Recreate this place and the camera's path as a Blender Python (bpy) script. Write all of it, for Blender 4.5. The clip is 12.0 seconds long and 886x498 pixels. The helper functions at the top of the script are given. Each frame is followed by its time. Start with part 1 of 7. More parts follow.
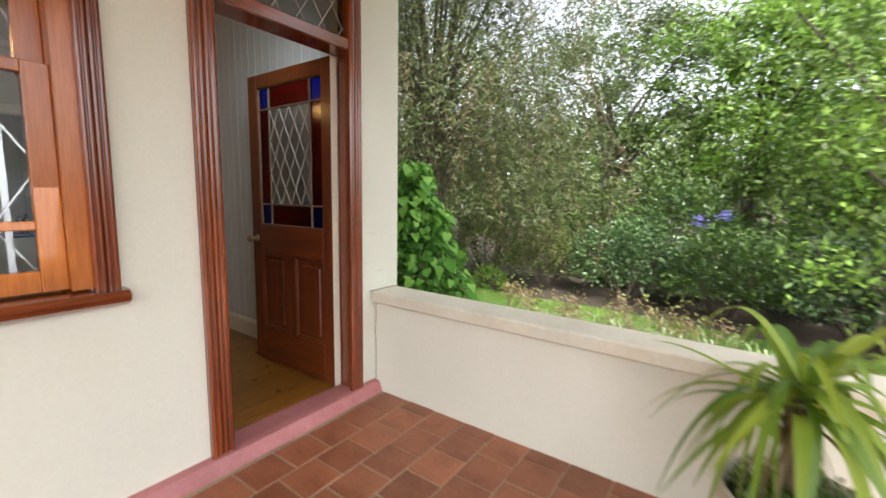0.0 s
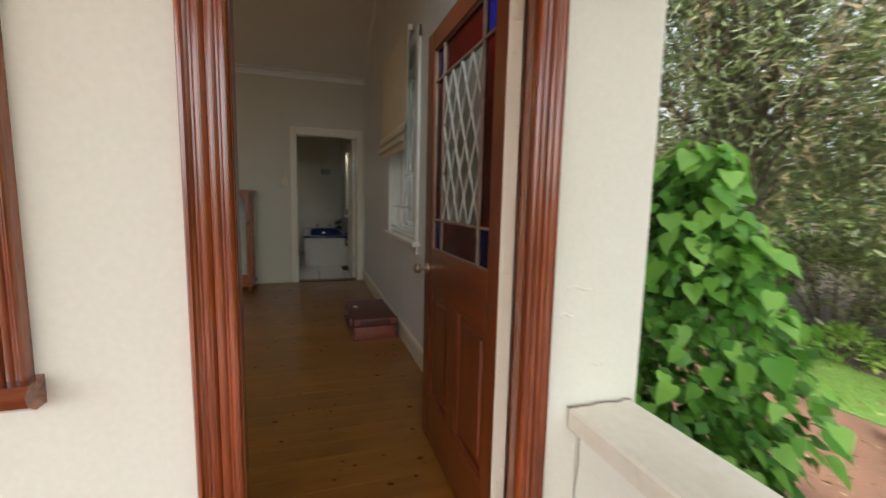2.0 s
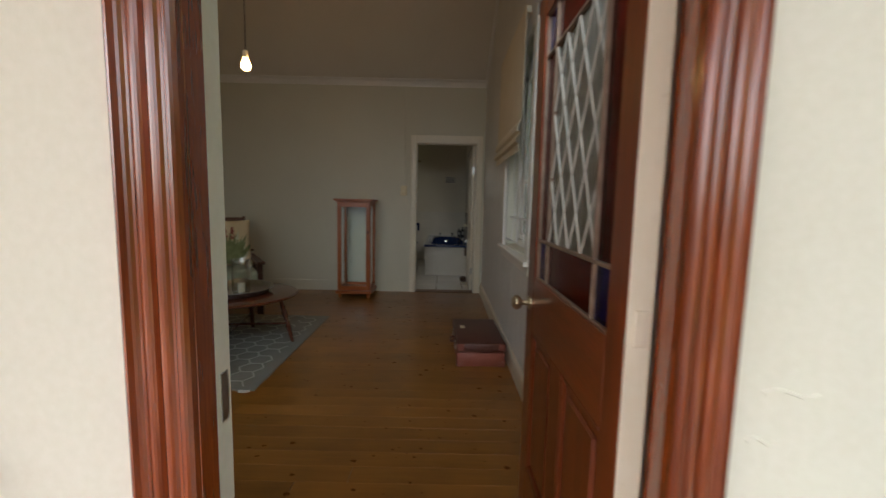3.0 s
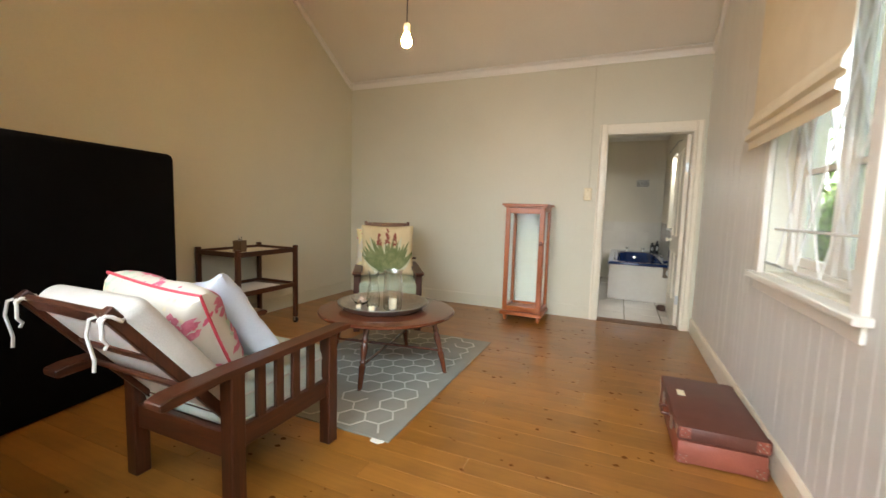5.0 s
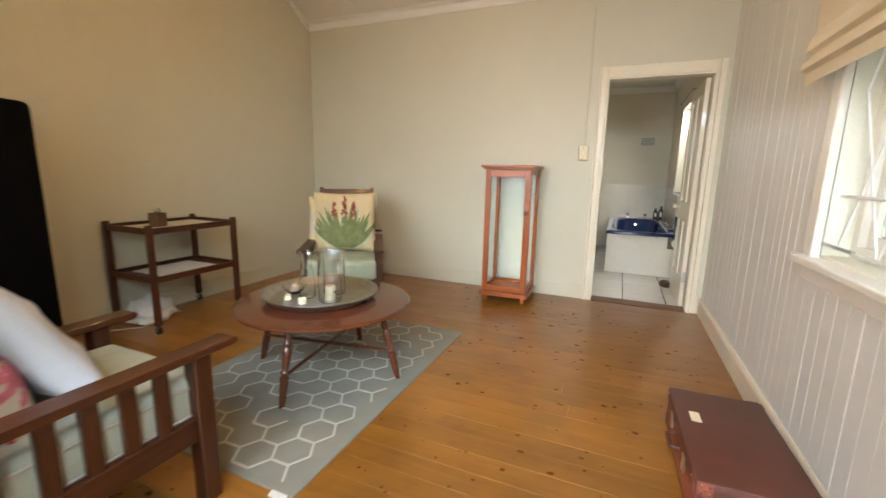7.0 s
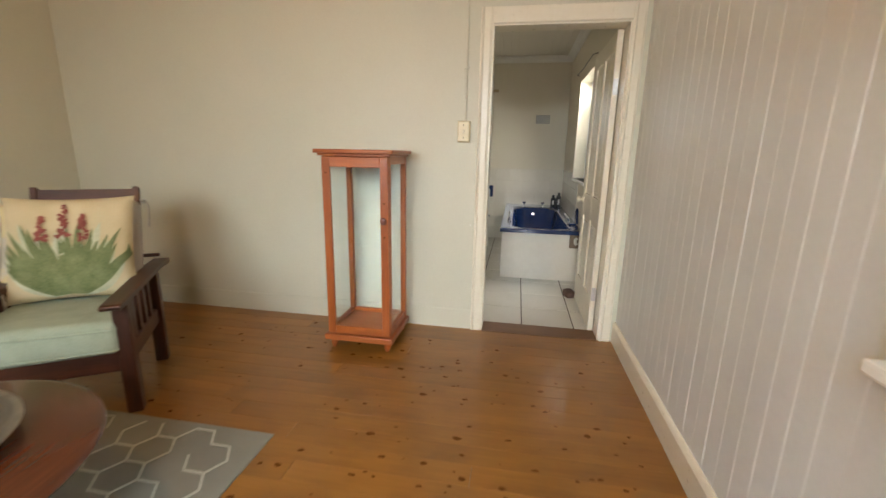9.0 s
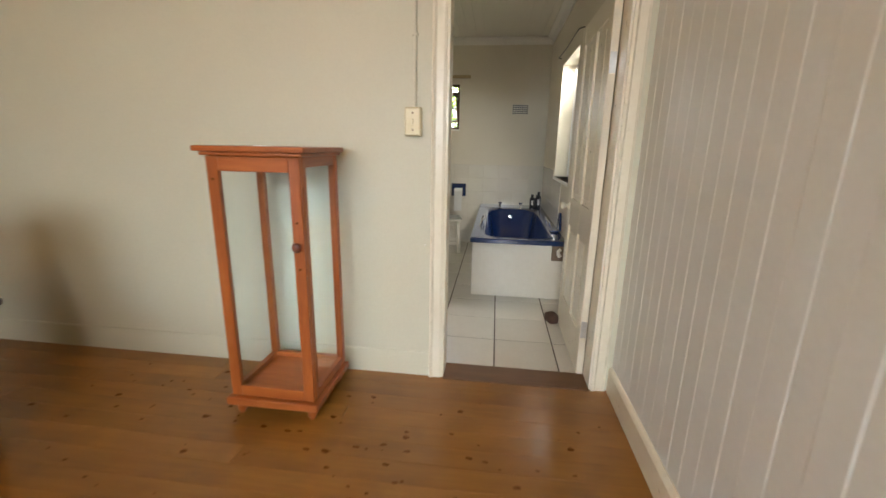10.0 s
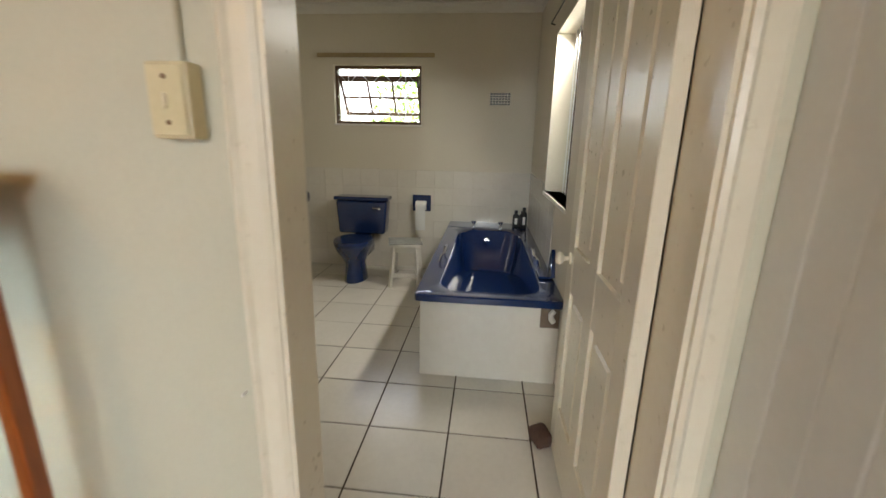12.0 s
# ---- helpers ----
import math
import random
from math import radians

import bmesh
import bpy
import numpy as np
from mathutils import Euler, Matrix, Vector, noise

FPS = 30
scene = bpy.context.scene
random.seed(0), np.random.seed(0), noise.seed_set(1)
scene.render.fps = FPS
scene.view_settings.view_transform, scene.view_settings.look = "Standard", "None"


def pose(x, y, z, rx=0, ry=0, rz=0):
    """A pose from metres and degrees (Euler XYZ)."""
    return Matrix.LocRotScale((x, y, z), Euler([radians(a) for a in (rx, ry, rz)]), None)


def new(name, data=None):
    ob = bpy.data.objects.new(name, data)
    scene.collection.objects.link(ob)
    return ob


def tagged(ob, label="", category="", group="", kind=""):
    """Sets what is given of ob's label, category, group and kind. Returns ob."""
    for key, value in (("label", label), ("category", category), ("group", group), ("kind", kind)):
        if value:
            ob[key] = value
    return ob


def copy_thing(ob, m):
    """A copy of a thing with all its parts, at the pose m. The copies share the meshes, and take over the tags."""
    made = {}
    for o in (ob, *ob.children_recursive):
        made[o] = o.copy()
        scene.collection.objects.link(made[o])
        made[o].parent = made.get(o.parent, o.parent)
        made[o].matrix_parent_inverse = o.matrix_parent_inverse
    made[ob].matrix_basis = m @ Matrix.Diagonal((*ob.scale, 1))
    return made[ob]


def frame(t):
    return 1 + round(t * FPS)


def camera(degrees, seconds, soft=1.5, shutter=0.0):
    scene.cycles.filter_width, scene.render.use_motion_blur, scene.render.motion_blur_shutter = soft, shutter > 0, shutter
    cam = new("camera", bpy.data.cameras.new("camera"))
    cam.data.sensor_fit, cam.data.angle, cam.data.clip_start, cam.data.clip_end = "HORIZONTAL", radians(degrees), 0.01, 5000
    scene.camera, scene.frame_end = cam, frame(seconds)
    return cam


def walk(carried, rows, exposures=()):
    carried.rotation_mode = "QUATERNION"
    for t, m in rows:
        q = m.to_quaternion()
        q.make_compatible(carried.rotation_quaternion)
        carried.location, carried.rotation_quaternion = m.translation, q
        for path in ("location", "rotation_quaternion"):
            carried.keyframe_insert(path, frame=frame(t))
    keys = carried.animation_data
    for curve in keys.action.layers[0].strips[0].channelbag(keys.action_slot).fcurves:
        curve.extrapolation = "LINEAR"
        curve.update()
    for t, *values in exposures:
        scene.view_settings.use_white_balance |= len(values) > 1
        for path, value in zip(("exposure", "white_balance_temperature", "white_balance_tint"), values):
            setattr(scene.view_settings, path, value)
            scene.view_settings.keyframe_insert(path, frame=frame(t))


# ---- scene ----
cam = camera(94.0, 12.0, shutter=0.5)
METRES, EYE, TILT, LEAN, TURN = 7.0, 1.222, 0.0, 0.0, 35.3
ROWS = [
    (0.0, 0.0, 0.0, 0.0, 0.13, -7.26, -1.05),
    (0.5, 0.0052, 0.0596, 0.0071, 7.25, -7.26, -1.08),
    (1.0, 0.0059, 0.1113, 0.0058, 15.64, -7.13, -1.21),
    (1.5, 0.0039, 0.1567, 0.0037, 26.22, -7.01, -1.28),
    (2.0, -0.0073, 0.1957, 0.0026, 36.98, -6.77, -1.3),
    (2.5, -0.0225, 0.2282, 0.0032, 46.65, -6.53, -1.39),
    (3.0, -0.0375, 0.2552, 0.0068, 54.84, -6.2, -1.26),
    (5.0, -0.1534, 0.3022, 0.0003, 78.02, -5.47, -1.68),
    (5.5, -0.1737, 0.3127, 0.0023, 81.97, -5.94, -1.62),
    (6.0, -0.1915, 0.3304, 0.0013, 83.45, -7.03, -1.47),
    (6.5, -0.2095, 0.3455, -0.002, 81.77, -8.66, -1.3),
    (7.0, -0.2403, 0.363, 0.0007, 77.89, -10.42, -1.23),
    (9.0, -0.3975, 0.4763, 0.0107, 64.81, -13.0, -1.08),
    (9.5, -0.438, 0.5106, 0.0121, 63.39, -13.46, -1.12),
    (10.0, -0.4798, 0.5445, 0.0149, 62.05, -13.95, -1.08),
    (10.5, -0.519, 0.581, 0.0189, 60.74, -14.22, -1.02),
    (11.0, -0.5601, 0.6136, 0.0193, 60.01, -14.39, -1.16),
    (11.5, -0.5959, 0.645, 0.02, 59.91, -14.33, -1.11),
    (12.0, -0.6266, 0.678, 0.0225, 60.74, -14.41, -1.31),
]

# exposure: bright garden, then the dim room
EXPOSURES = [(0.0, 1.02), (2.0, 1.15), (2.6, 1.20), (3.2, 1.28), (4.8, 3.40), (6.0, 3.75), (9.0, 3.60), (10.5, 3.50), (12.0, 3.40)]
walk(cam, [(t, pose(0, 0, EYE, TILT, LEAN, TURN) @ pose(METRES * x, METRES * y, METRES * z, 90 + pitch, roll, yaw)) for t, x, y, z, yaw, pitch, roll in ROWS], EXPOSURES)

# ---- world and light ----
world = bpy.data.worlds.new("sky")
scene.world = world
world.use_nodes = True
wt = world.node_tree
sky = wt.nodes.new("ShaderNodeTexSky")
sky.sky_type = "NISHITA"
sky.sun_disc = False
sky.sun_elevation, sky.sun_rotation = radians(58), radians(140)
sky.dust_density, sky.air_density = 3.0, 1.0
wt.nodes["Background"].inputs[1].default_value = 0.285
soft = wt.nodes.new("ShaderNodeHueSaturation")
soft.inputs["Saturation"].default_value = 0.30
wt.links.new(sky.outputs[0], soft.inputs["Color"])
wt.links.new(soft.outputs[0], wt.nodes["Background"].inputs[0])

sun_data = bpy.data.lights.new("sun", "SUN")
sun_data.energy, sun_data.angle, sun_data.color = 5.0, radians(9), (1.0, 0.97, 0.9)
sun = new("sun", sun_data)
sun.rotation_euler = (radians(32), 0, radians(40))


def window_light(name, x, y, z, w, h, rz, watts, tilt=90, tone=(0.80, 0.92, 1.0), spread=180):
    """An area lamp in an opening, for sky light or fill; it shines along its own -z, turned level."""
    d = bpy.data.lights.new(name, "AREA")
    d.shape, d.size, d.size_y, d.energy, d.color = "RECTANGLE", w, h, watts, tone
    d.spread = radians(spread)
    o = new(name, d)
    o.matrix_world = pose(x, y, z, tilt, 0, rz)
    return o


window_light("window_light_front", -2.07, 0.0, 1.62, 0.80, 1.40, 90, 1.75, 66, (0.74, 0.89, 1.0), 92)
window_light("window_light_front_second", -2.07, -0.99, 1.62, 0.80, 1.40, 90, 0.6, 70, (0.74, 0.89, 1.0), 92)
# added fill in the transom, for daylight from the door and window_2
window_light("transom_fill_light", -2.115, 1.31, 2.29, 0.70, 0.34, 90, 2.3, 60, (0.80, 0.92, 1.0), 120)
window_light("window_light_bath", -9.2, 1.90, 2.13, 0.84, 0.16, 180, 2.3, 48, (1.0, 0.96, 0.88), 135)


# ---- materials ----
def nodes_of(m):
    m.use_nodes = True
    return m.node_tree, m.node_tree.nodes["Principled BSDF"]


def surface(name, c1, c2, scale=4.0, rough=0.5, bump=0.1, stretch=(1, 1, 1), metal=0.0, space="Object", fine=None, vary=0.0, coat=0.0, stain=0.0, rough2=None, island=False, contrast=(0.3, 0.7)):
    """A two-scale noise surface: broad colour change, fine grain, relief."""
    m = bpy.data.materials.new(name)
    nt, b = nodes_of(m)
    N, L = nt.nodes, nt.links
    if space == "World":
        src = N.new("ShaderNodeNewGeometry").outputs["Position"]
    else:
        src = N.new("ShaderNodeTexCoord").outputs["Object"]
    info = N.new("ShaderNodeObjectInfo")
    geo = N.new("ShaderNodeNewGeometry")
    rnd = geo.outputs["Random Per Island"] if island else info.outputs["Random"]
    mp = N.new("ShaderNodeMapping")
    mp.inputs["Scale"].default_value = stretch
    L.new(src, mp.inputs["Vector"])
    off = N.new("ShaderNodeVectorMath")
    off.operation = "MULTIPLY_ADD"
    comb = N.new("ShaderNodeCombineXYZ")
    for k in range(3):
        L.new(rnd, comb.inputs[k])
    L.new(comb.outputs[0], off.inputs[0])
    off.inputs[1].default_value = (17.3, 9.1, 13.7) if vary else (0, 0, 0)
    L.new(mp.outputs[0], off.inputs[2])
    n1 = N.new("ShaderNodeTexNoise")
    n1.inputs["Scale"].default_value, n1.inputs["Detail"].default_value = scale, 5
    n2 = N.new("ShaderNodeTexNoise")
    n2.inputs["Scale"].default_value, n2.inputs["Detail"].default_value = fine or scale * 9, 6
    for n in (n1, n2):
        L.new(off.outputs[0], n.inputs["Vector"])
    mixf = N.new("ShaderNodeMix")
    mixf.inputs[0].default_value = 0.4
    L.new(n1.outputs["Fac"], mixf.inputs[2]), L.new(n2.outputs["Fac"], mixf.inputs[3])
    rp = N.new("ShaderNodeValToRGB")
    rp.color_ramp.elements[0].position, rp.color_ramp.elements[1].position = contrast
    rp.color_ramp.elements[0].color, rp.color_ramp.elements[1].color = (*c1, 1), (*c2, 1)
    L.new(mixf.outputs[0], rp.inputs[0])
    col = rp.outputs[0]
    if vary:
        hsv = N.new("ShaderNodeHueSaturation")
        rng = N.new("ShaderNodeMapRange")
        rng.inputs[3].default_value, rng.inputs[4].default_value = 1 - vary, 1 + vary
        L.new(rnd, rng.inputs[0]), L.new(rng.outputs[0], hsv.inputs["Value"]), L.new(col, hsv.inputs["Color"])
        col = hsv.outputs[0]
    if stain:
        n3 = N.new("ShaderNodeTexNoise")
        n3.inputs["Scale"].default_value, n3.inputs["Detail"].default_value = scale * 0.35, 8
        L.new(src, n3.inputs["Vector"])
        r3 = N.new("ShaderNodeMapRange")
        r3.inputs[1].default_value, r3.inputs[2].default_value, r3.inputs[3].default_value, r3.inputs[4].default_value = 0.45, 0.75, 1.0, 1 - stain
        L.new(n3.outputs["Fac"], r3.inputs[0])
        mul = N.new("ShaderNodeMix")
        mul.data_type, mul.blend_type = "RGBA", "MULTIPLY"
        mul.inputs[0].default_value = 1.0
        L.new(col, mul.inputs[6]), L.new(r3.outputs[0], mul.inputs[7])
        col = mul.outputs[2]
    L.new(col, b.inputs["Base Color"])
    rr = N.new("ShaderNodeMapRange")
    rr.inputs[3].default_value, rr.inputs[4].default_value = rough * 0.92, rough2 or min(1, rough * 1.1)
    L.new(n2.outputs["Fac"], rr.inputs[0]), L.new(rr.outputs[0], b.inputs["Roughness"])
    b.inputs["Metallic"].default_value = metal
    b.inputs["Coat Weight"].default_value = coat
    b.inputs["Coat Roughness"].default_value = 0.15
    if bump:
        bp = N.new("ShaderNodeBump")
        bp.inputs["Strength"].default_value, bp.inputs["Distance"].default_value = bump, 0.01
        L.new(mixf.outputs[0], bp.inputs["Height"]), L.new(bp.outputs[0], b.inputs["Normal"])
    return m


def wood(name, c1, c2, axis, rough=0.35, coat=0.3, vary=0.0, scale=5.0, space="Object", bump=0.08):
    s = {"x": (0.08, 1, 1), "y": (1, 0.08, 1), "z": (1, 1, 0.08)}[axis]
    return surface(name, c1, c2, scale=scale * 3, rough=rough, bump=bump, stretch=s, fine=scale * 22, vary=vary, coat=coat, space=space)


def glass(name, tint=(1, 1, 1), rough=0.0, solid=False):
    m = bpy.data.materials.new(name)
    nt, b = nodes_of(m)
    b.inputs["Base Color"].default_value = (*tint, 1)
    b.inputs["Transmission Weight"].default_value = 1.0
    b.inputs["Roughness"].default_value = rough
    b.inputs["IOR"].default_value = 1.45 if solid else 1.25
    return m


RED1, RED2 = (0.075, 0.013, 0.004), (0.33, 0.068, 0.014)
M = {}
M["plaster_out"] = surface("cream_outer_plaster", (0.70, 0.69, 0.575), (0.79, 0.78, 0.685), 1.6, 0.75, 0.12, space="World", fine=60, stain=0.06)
M["plaster_in"] = surface("sage_cream_wall_paint", (0.57, 0.54, 0.415), (0.62, 0.59, 0.46), 1.2, 0.5, 0.05, space="World", fine=80, stain=0.03)
M["panel_paint"] = surface("grey_white_panel_paint", (0.64, 0.64, 0.605), (0.70, 0.70, 0.665), 2.0, 0.42, 0.06, space="World", fine=50, vary=0.015)
M["cream_gloss"] = surface("cream_gloss_paint", (0.74, 0.67, 0.52), (0.79, 0.73, 0.59), 2.5, 0.28, 0.015, space="World", fine=40, stain=0.06)
M["white_gloss"] = surface("white_gloss_paint", (0.76, 0.73, 0.66), (0.82, 0.80, 0.74), 2.5, 0.32, 0.05, space="World", fine=40, stain=0.05)
M["ceiling"] = surface("cream_ceiling_paint", (0.68, 0.64, 0.54), (0.74, 0.70, 0.60), 1.2, 0.7, 0.04, space="World", fine=60)
M["bath_wall"] = surface("warm_white_bathroom_wall", (0.66, 0.60, 0.48), (0.72, 0.66, 0.54), 1.2, 0.5, 0.05, space="World", fine=60, stain=0.04)
for ax in "xyz":
    M["red_" + ax] = wood("red_varnished_hardwood_" + ax, RED1, RED2, ax, rough=0.22, coat=0.9, space="World", scale=6)
    M["leafwood_" + ax] = wood("dark_red_door_varnish_" + ax, (0.070, 0.015, 0.005), (0.215, 0.046, 0.012), ax, rough=0.3, coat=0.4, space="World", scale=6)
    M["dark_" + ax] = wood("dark_stained_teak_" + ax, (0.022, 0.006, 0.002), (0.095, 0.024, 0.007), ax, rough=0.42, coat=0.12)
    M["pine_" + ax] = wood("orange_stained_pine_" + ax, (0.25, 0.058, 0.011), (0.43, 0.122, 0.025), ax, rough=0.35, coat=0.12)
    M["table_" + ax] = wood("reddish_table_wood_" + ax, (0.070, 0.018, 0.008), (0.130, 0.036, 0.014), ax, rough=0.25, coat=0.5)
M["sash"] = wood("golden_varnished_sash", (0.30, 0.075, 0.010), (0.55, 0.17, 0.028), "z", rough=0.25, coat=0.5, space="World", scale=6)
M["floor"] = surface("pine_floor_board", (0.205, 0.080, 0.012), (0.385, 0.165, 0.028), 9, rough=0.30, bump=0.02, stretch=(1, 0.06, 1), fine=70, vary=0.14, coat=0.15, contrast=(0.2, 0.8), stain=0.3)
M["floor_gap"] = surface("dark_floor_gap", (0.03, 0.015, 0.008), (0.05, 0.025, 0.012), 8, 0.8, 0.1)
M["knot"] = surface("dark_wood_knot", (0.08, 0.026, 0.006), (0.17, 0.062, 0.015), 60, 0.8, 0.0)
M["knot"].node_tree.nodes["Principled BSDF"].inputs["Specular IOR Level"].default_value = 0.1
M["threshold"] = surface("worn_brown_threshold", (0.10, 0.045, 0.016), (0.20, 0.095, 0.036), 9, 0.5, 0.2, stretch=(1, 0.08, 1), fine=60)
M["terracotta"] = surface("terracotta_tile", (0.21, 0.070, 0.034), (0.40, 0.150, 0.074), 7, 0.36, 0.12, vary=0.22, fine=60, stain=0.2)
M["grout"] = surface("sandy_grout", (0.30, 0.22, 0.15), (0.42, 0.32, 0.22), 20, 0.9, 0.3, space="World")
M["pink"] = surface("worn_pink_floor_paint", (0.42, 0.15, 0.15), (0.55, 0.23, 0.23), 5, 0.55, 0.15, space="World", stain=0.25)
M["coping"] = surface("cream_parapet_coping", (0.66, 0.60, 0.46), (0.80, 0.76, 0.64), 4, 0.7, 0.25, space="World", stain=0.15)
M["crack"] = surface("dark_wall_crack", (0.10, 0.07, 0.05), (0.22, 0.16, 0.11), 30, 0.9, 0.2)
M["clear"] = glass("clear_window_glass")
M["cabinet_glass"] = glass("pale_cabinet_glass", (0.94, 0.97, 0.98))
# grey tint darkens the garden view to suit the room's exposure
M["dimming_glass"] = glass("dimming_window_glass", (0.42, 0.45, 0.43))
M["glassware"] = glass("clear_glassware", (0.97, 0.98, 0.97), solid=True)
M["ruby"] = glass("ruby_stained_glass", (0.24, 0.008, 0.008), 0.12)
M["cobalt"] = glass("cobalt_stained_glass", (0.015, 0.025, 0.50), 0.12)
M["grey_glass"] = glass("obscured_grey_glass", (0.62, 0.64, 0.60), 0.25)
M["came"] = surface("pale_leading", (0.44, 0.43, 0.38), (0.55, 0.53, 0.47), 20, 0.5, 0.1)
M["dull_bar"] = surface("dull_brown_glazing_bar", (0.14, 0.085, 0.055), (0.27, 0.19, 0.14), 25, 0.45, 0.1)
M["bars"] = surface("white_painted_steel_bar", (0.74, 0.73, 0.70), (0.82, 0.81, 0.78), 20, 0.4, 0.1)
M["brass"] = surface("dull_brass", (0.42, 0.33, 0.20), (0.55, 0.44, 0.28), 30, 0.35, 0.1, metal=0.9)
M["steel"] = surface("worn_steel", (0.45, 0.44, 0.42), (0.62, 0.61, 0.58), 25, 0.3, 0.06, metal=1.0)
M["chrome"] = surface("chrome", (0.75, 0.75, 0.75), (0.85, 0.85, 0.85), 25, 0.08, 0.0, metal=1.0)
M["tray"] = surface("hammered_tin", (0.36, 0.36, 0.35), (0.58, 0.58, 0.56), 22, 0.34, 0.5, metal=0.95)
M["black_cloth"] = surface("black_bed_cloth", (0.0018, 0.0018, 0.002), (0.004, 0.004, 0.0044), 8, 0.95, 0.2, fine=220)
M["black_cloth"].node_tree.nodes["Principled BSDF"].inputs["Specular IOR Level"].default_value = 0.08
M["pale_seat"] = surface("pale_green_white_seat_fabric", (0.38, 0.43, 0.37), (0.52, 0.57, 0.51), 9, 0.9, 0.4, fine=160)
M["green_seat"] = surface("pale_green_seat_fabric", (0.28, 0.32, 0.22), (0.40, 0.44, 0.33), 9, 0.9, 0.4, fine=160)
M["white_linen"] = surface("off_white_linen", (0.44, 0.41, 0.36), (0.55, 0.51, 0.46), 6, 0.9, 0.35, fine=180)
M["blue_white"] = surface("cool_white_cotton", (0.41, 0.43, 0.48), (0.51, 0.53, 0.57), 6, 0.9, 0.35, fine=180)
M["tie"] = surface("white_cotton_tie", (0.54, 0.52, 0.47), (0.64, 0.62, 0.58), 20, 0.9, 0.2)
M["piping"] = surface("crimson_piping", (0.42, 0.03, 0.05), (0.55, 0.06, 0.09), 20, 0.8, 0.2)
M["case_lid"] = surface("brown_suitcase_leather", (0.085, 0.026, 0.017), (0.125, 0.040, 0.026), 9, 0.42, 0.25, fine=120, stain=0.15)
M["case_side"] = surface("reddish_suitcase_fibre", (0.20, 0.052, 0.032), (0.30, 0.085, 0.052), 9, 0.45, 0.25, fine=120)
M["rug_ground"] = surface("grey_green_rug_pile", (0.215, 0.21, 0.18), (0.29, 0.285, 0.245), 5, 0.95, 0.5, fine=300)
M["rug_line"] = surface("pale_rug_line", (0.46, 0.45, 0.39), (0.56, 0.55, 0.48), 8, 0.95, 0.5, fine=300)
M["paper"] = surface("white_paper", (0.72, 0.71, 0.68), (0.80, 0.79, 0.76), 6, 0.8, 0.1)
M["blind"] = surface("cream_blind_linen", (0.64, 0.57, 0.42), (0.72, 0.66, 0.52), 5, 0.9, 0.2, fine=200)
M["switch"] = surface("yellowed_switch_plastic", (0.66, 0.56, 0.33), (0.74, 0.65, 0.42), 6, 0.35, 0.02)
M["black_plastic"] = surface("black_plastic", (0.012, 0.012, 0.013), (0.02, 0.02, 0.022), 10, 0.3, 0.02)
M["blue_enamel"] = surface("deep_blue_enamel", (0.006, 0.018, 0.075), (0.009, 0.028, 0.105), 3, 0.12, 0.0, coat=0.6)
M["white_tile"] = surface("cream_floor_tile", (0.66, 0.62, 0.54), (0.74, 0.70, 0.62), 3, 0.22, 0.03, vary=0.04, fine=40)
M["tile_joint"] = surface("dark_tile_joint", (0.05, 0.035, 0.025), (0.10, 0.07, 0.05), 30, 0.9, 0.1)
M["wall_tile"] = surface("white_wall_tile", (0.68, 0.63, 0.54), (0.74, 0.70, 0.61), 3, 0.2, 0.02, vary=0.03)
M["brown_frame"] = surface("brown_window_frame", (0.07, 0.035, 0.015), (0.13, 0.07, 0.03), 12, 0.4, 0.1)
M["wax"] = surface("cream_wax", (0.78, 0.70, 0.50), (0.84, 0.78, 0.60), 6, 0.5, 0.05)
M["shell"] = surface("pinkish_shell", (0.55, 0.40, 0.32), (0.70, 0.58, 0.48), 14, 0.5, 0.2)
M["magazine"] = surface("grey_magazine_cover", (0.16, 0.17, 0.15), (0.36, 0.36, 0.32), 9, 0.5, 0.05)
M["white_stool"] = surface("white_painted_stool", (0.66, 0.63, 0.56), (0.76, 0.73, 0.66), 8, 0.5, 0.1, stain=0.1)
M["brown_rag"] = surface("brown_felt", (0.06, 0.03, 0.02), (0.12, 0.065, 0.045), 18, 0.95, 0.3)
M["pot"] = surface("cream_glazed_pot", (0.48, 0.44, 0.34), (0.60, 0.56, 0.45), 6, 0.45, 0.1, stain=0.2)
M["soil"] = surface("red_brown_soil", (0.060, 0.030, 0.018), (0.145, 0.072, 0.042), 3, 0.95, 0.8, space="World", fine=40)
M["dark_soil"] = surface("dark_leaf_litter", (0.025, 0.018, 0.012), (0.06, 0.042, 0.028), 3, 0.95, 0.8, space="World", fine=50)
M["lawn"] = surface("lawn_grass", (0.045, 0.092, 0.020), (0.10, 0.17, 0.042), 2.0, 0.9, 0.6, space="World", fine=60)
M["bark"] = surface("grey_brown_bark", (0.045, 0.034, 0.026), (0.12, 0.095, 0.075), 9, 0.95, 0.8, stretch=(1, 1, 0.2))
M["dry_stem"] = surface("pale_dry_stem", (0.12, 0.09, 0.05), (0.22, 0.17, 0.10), 20, 0.9, 0.2)


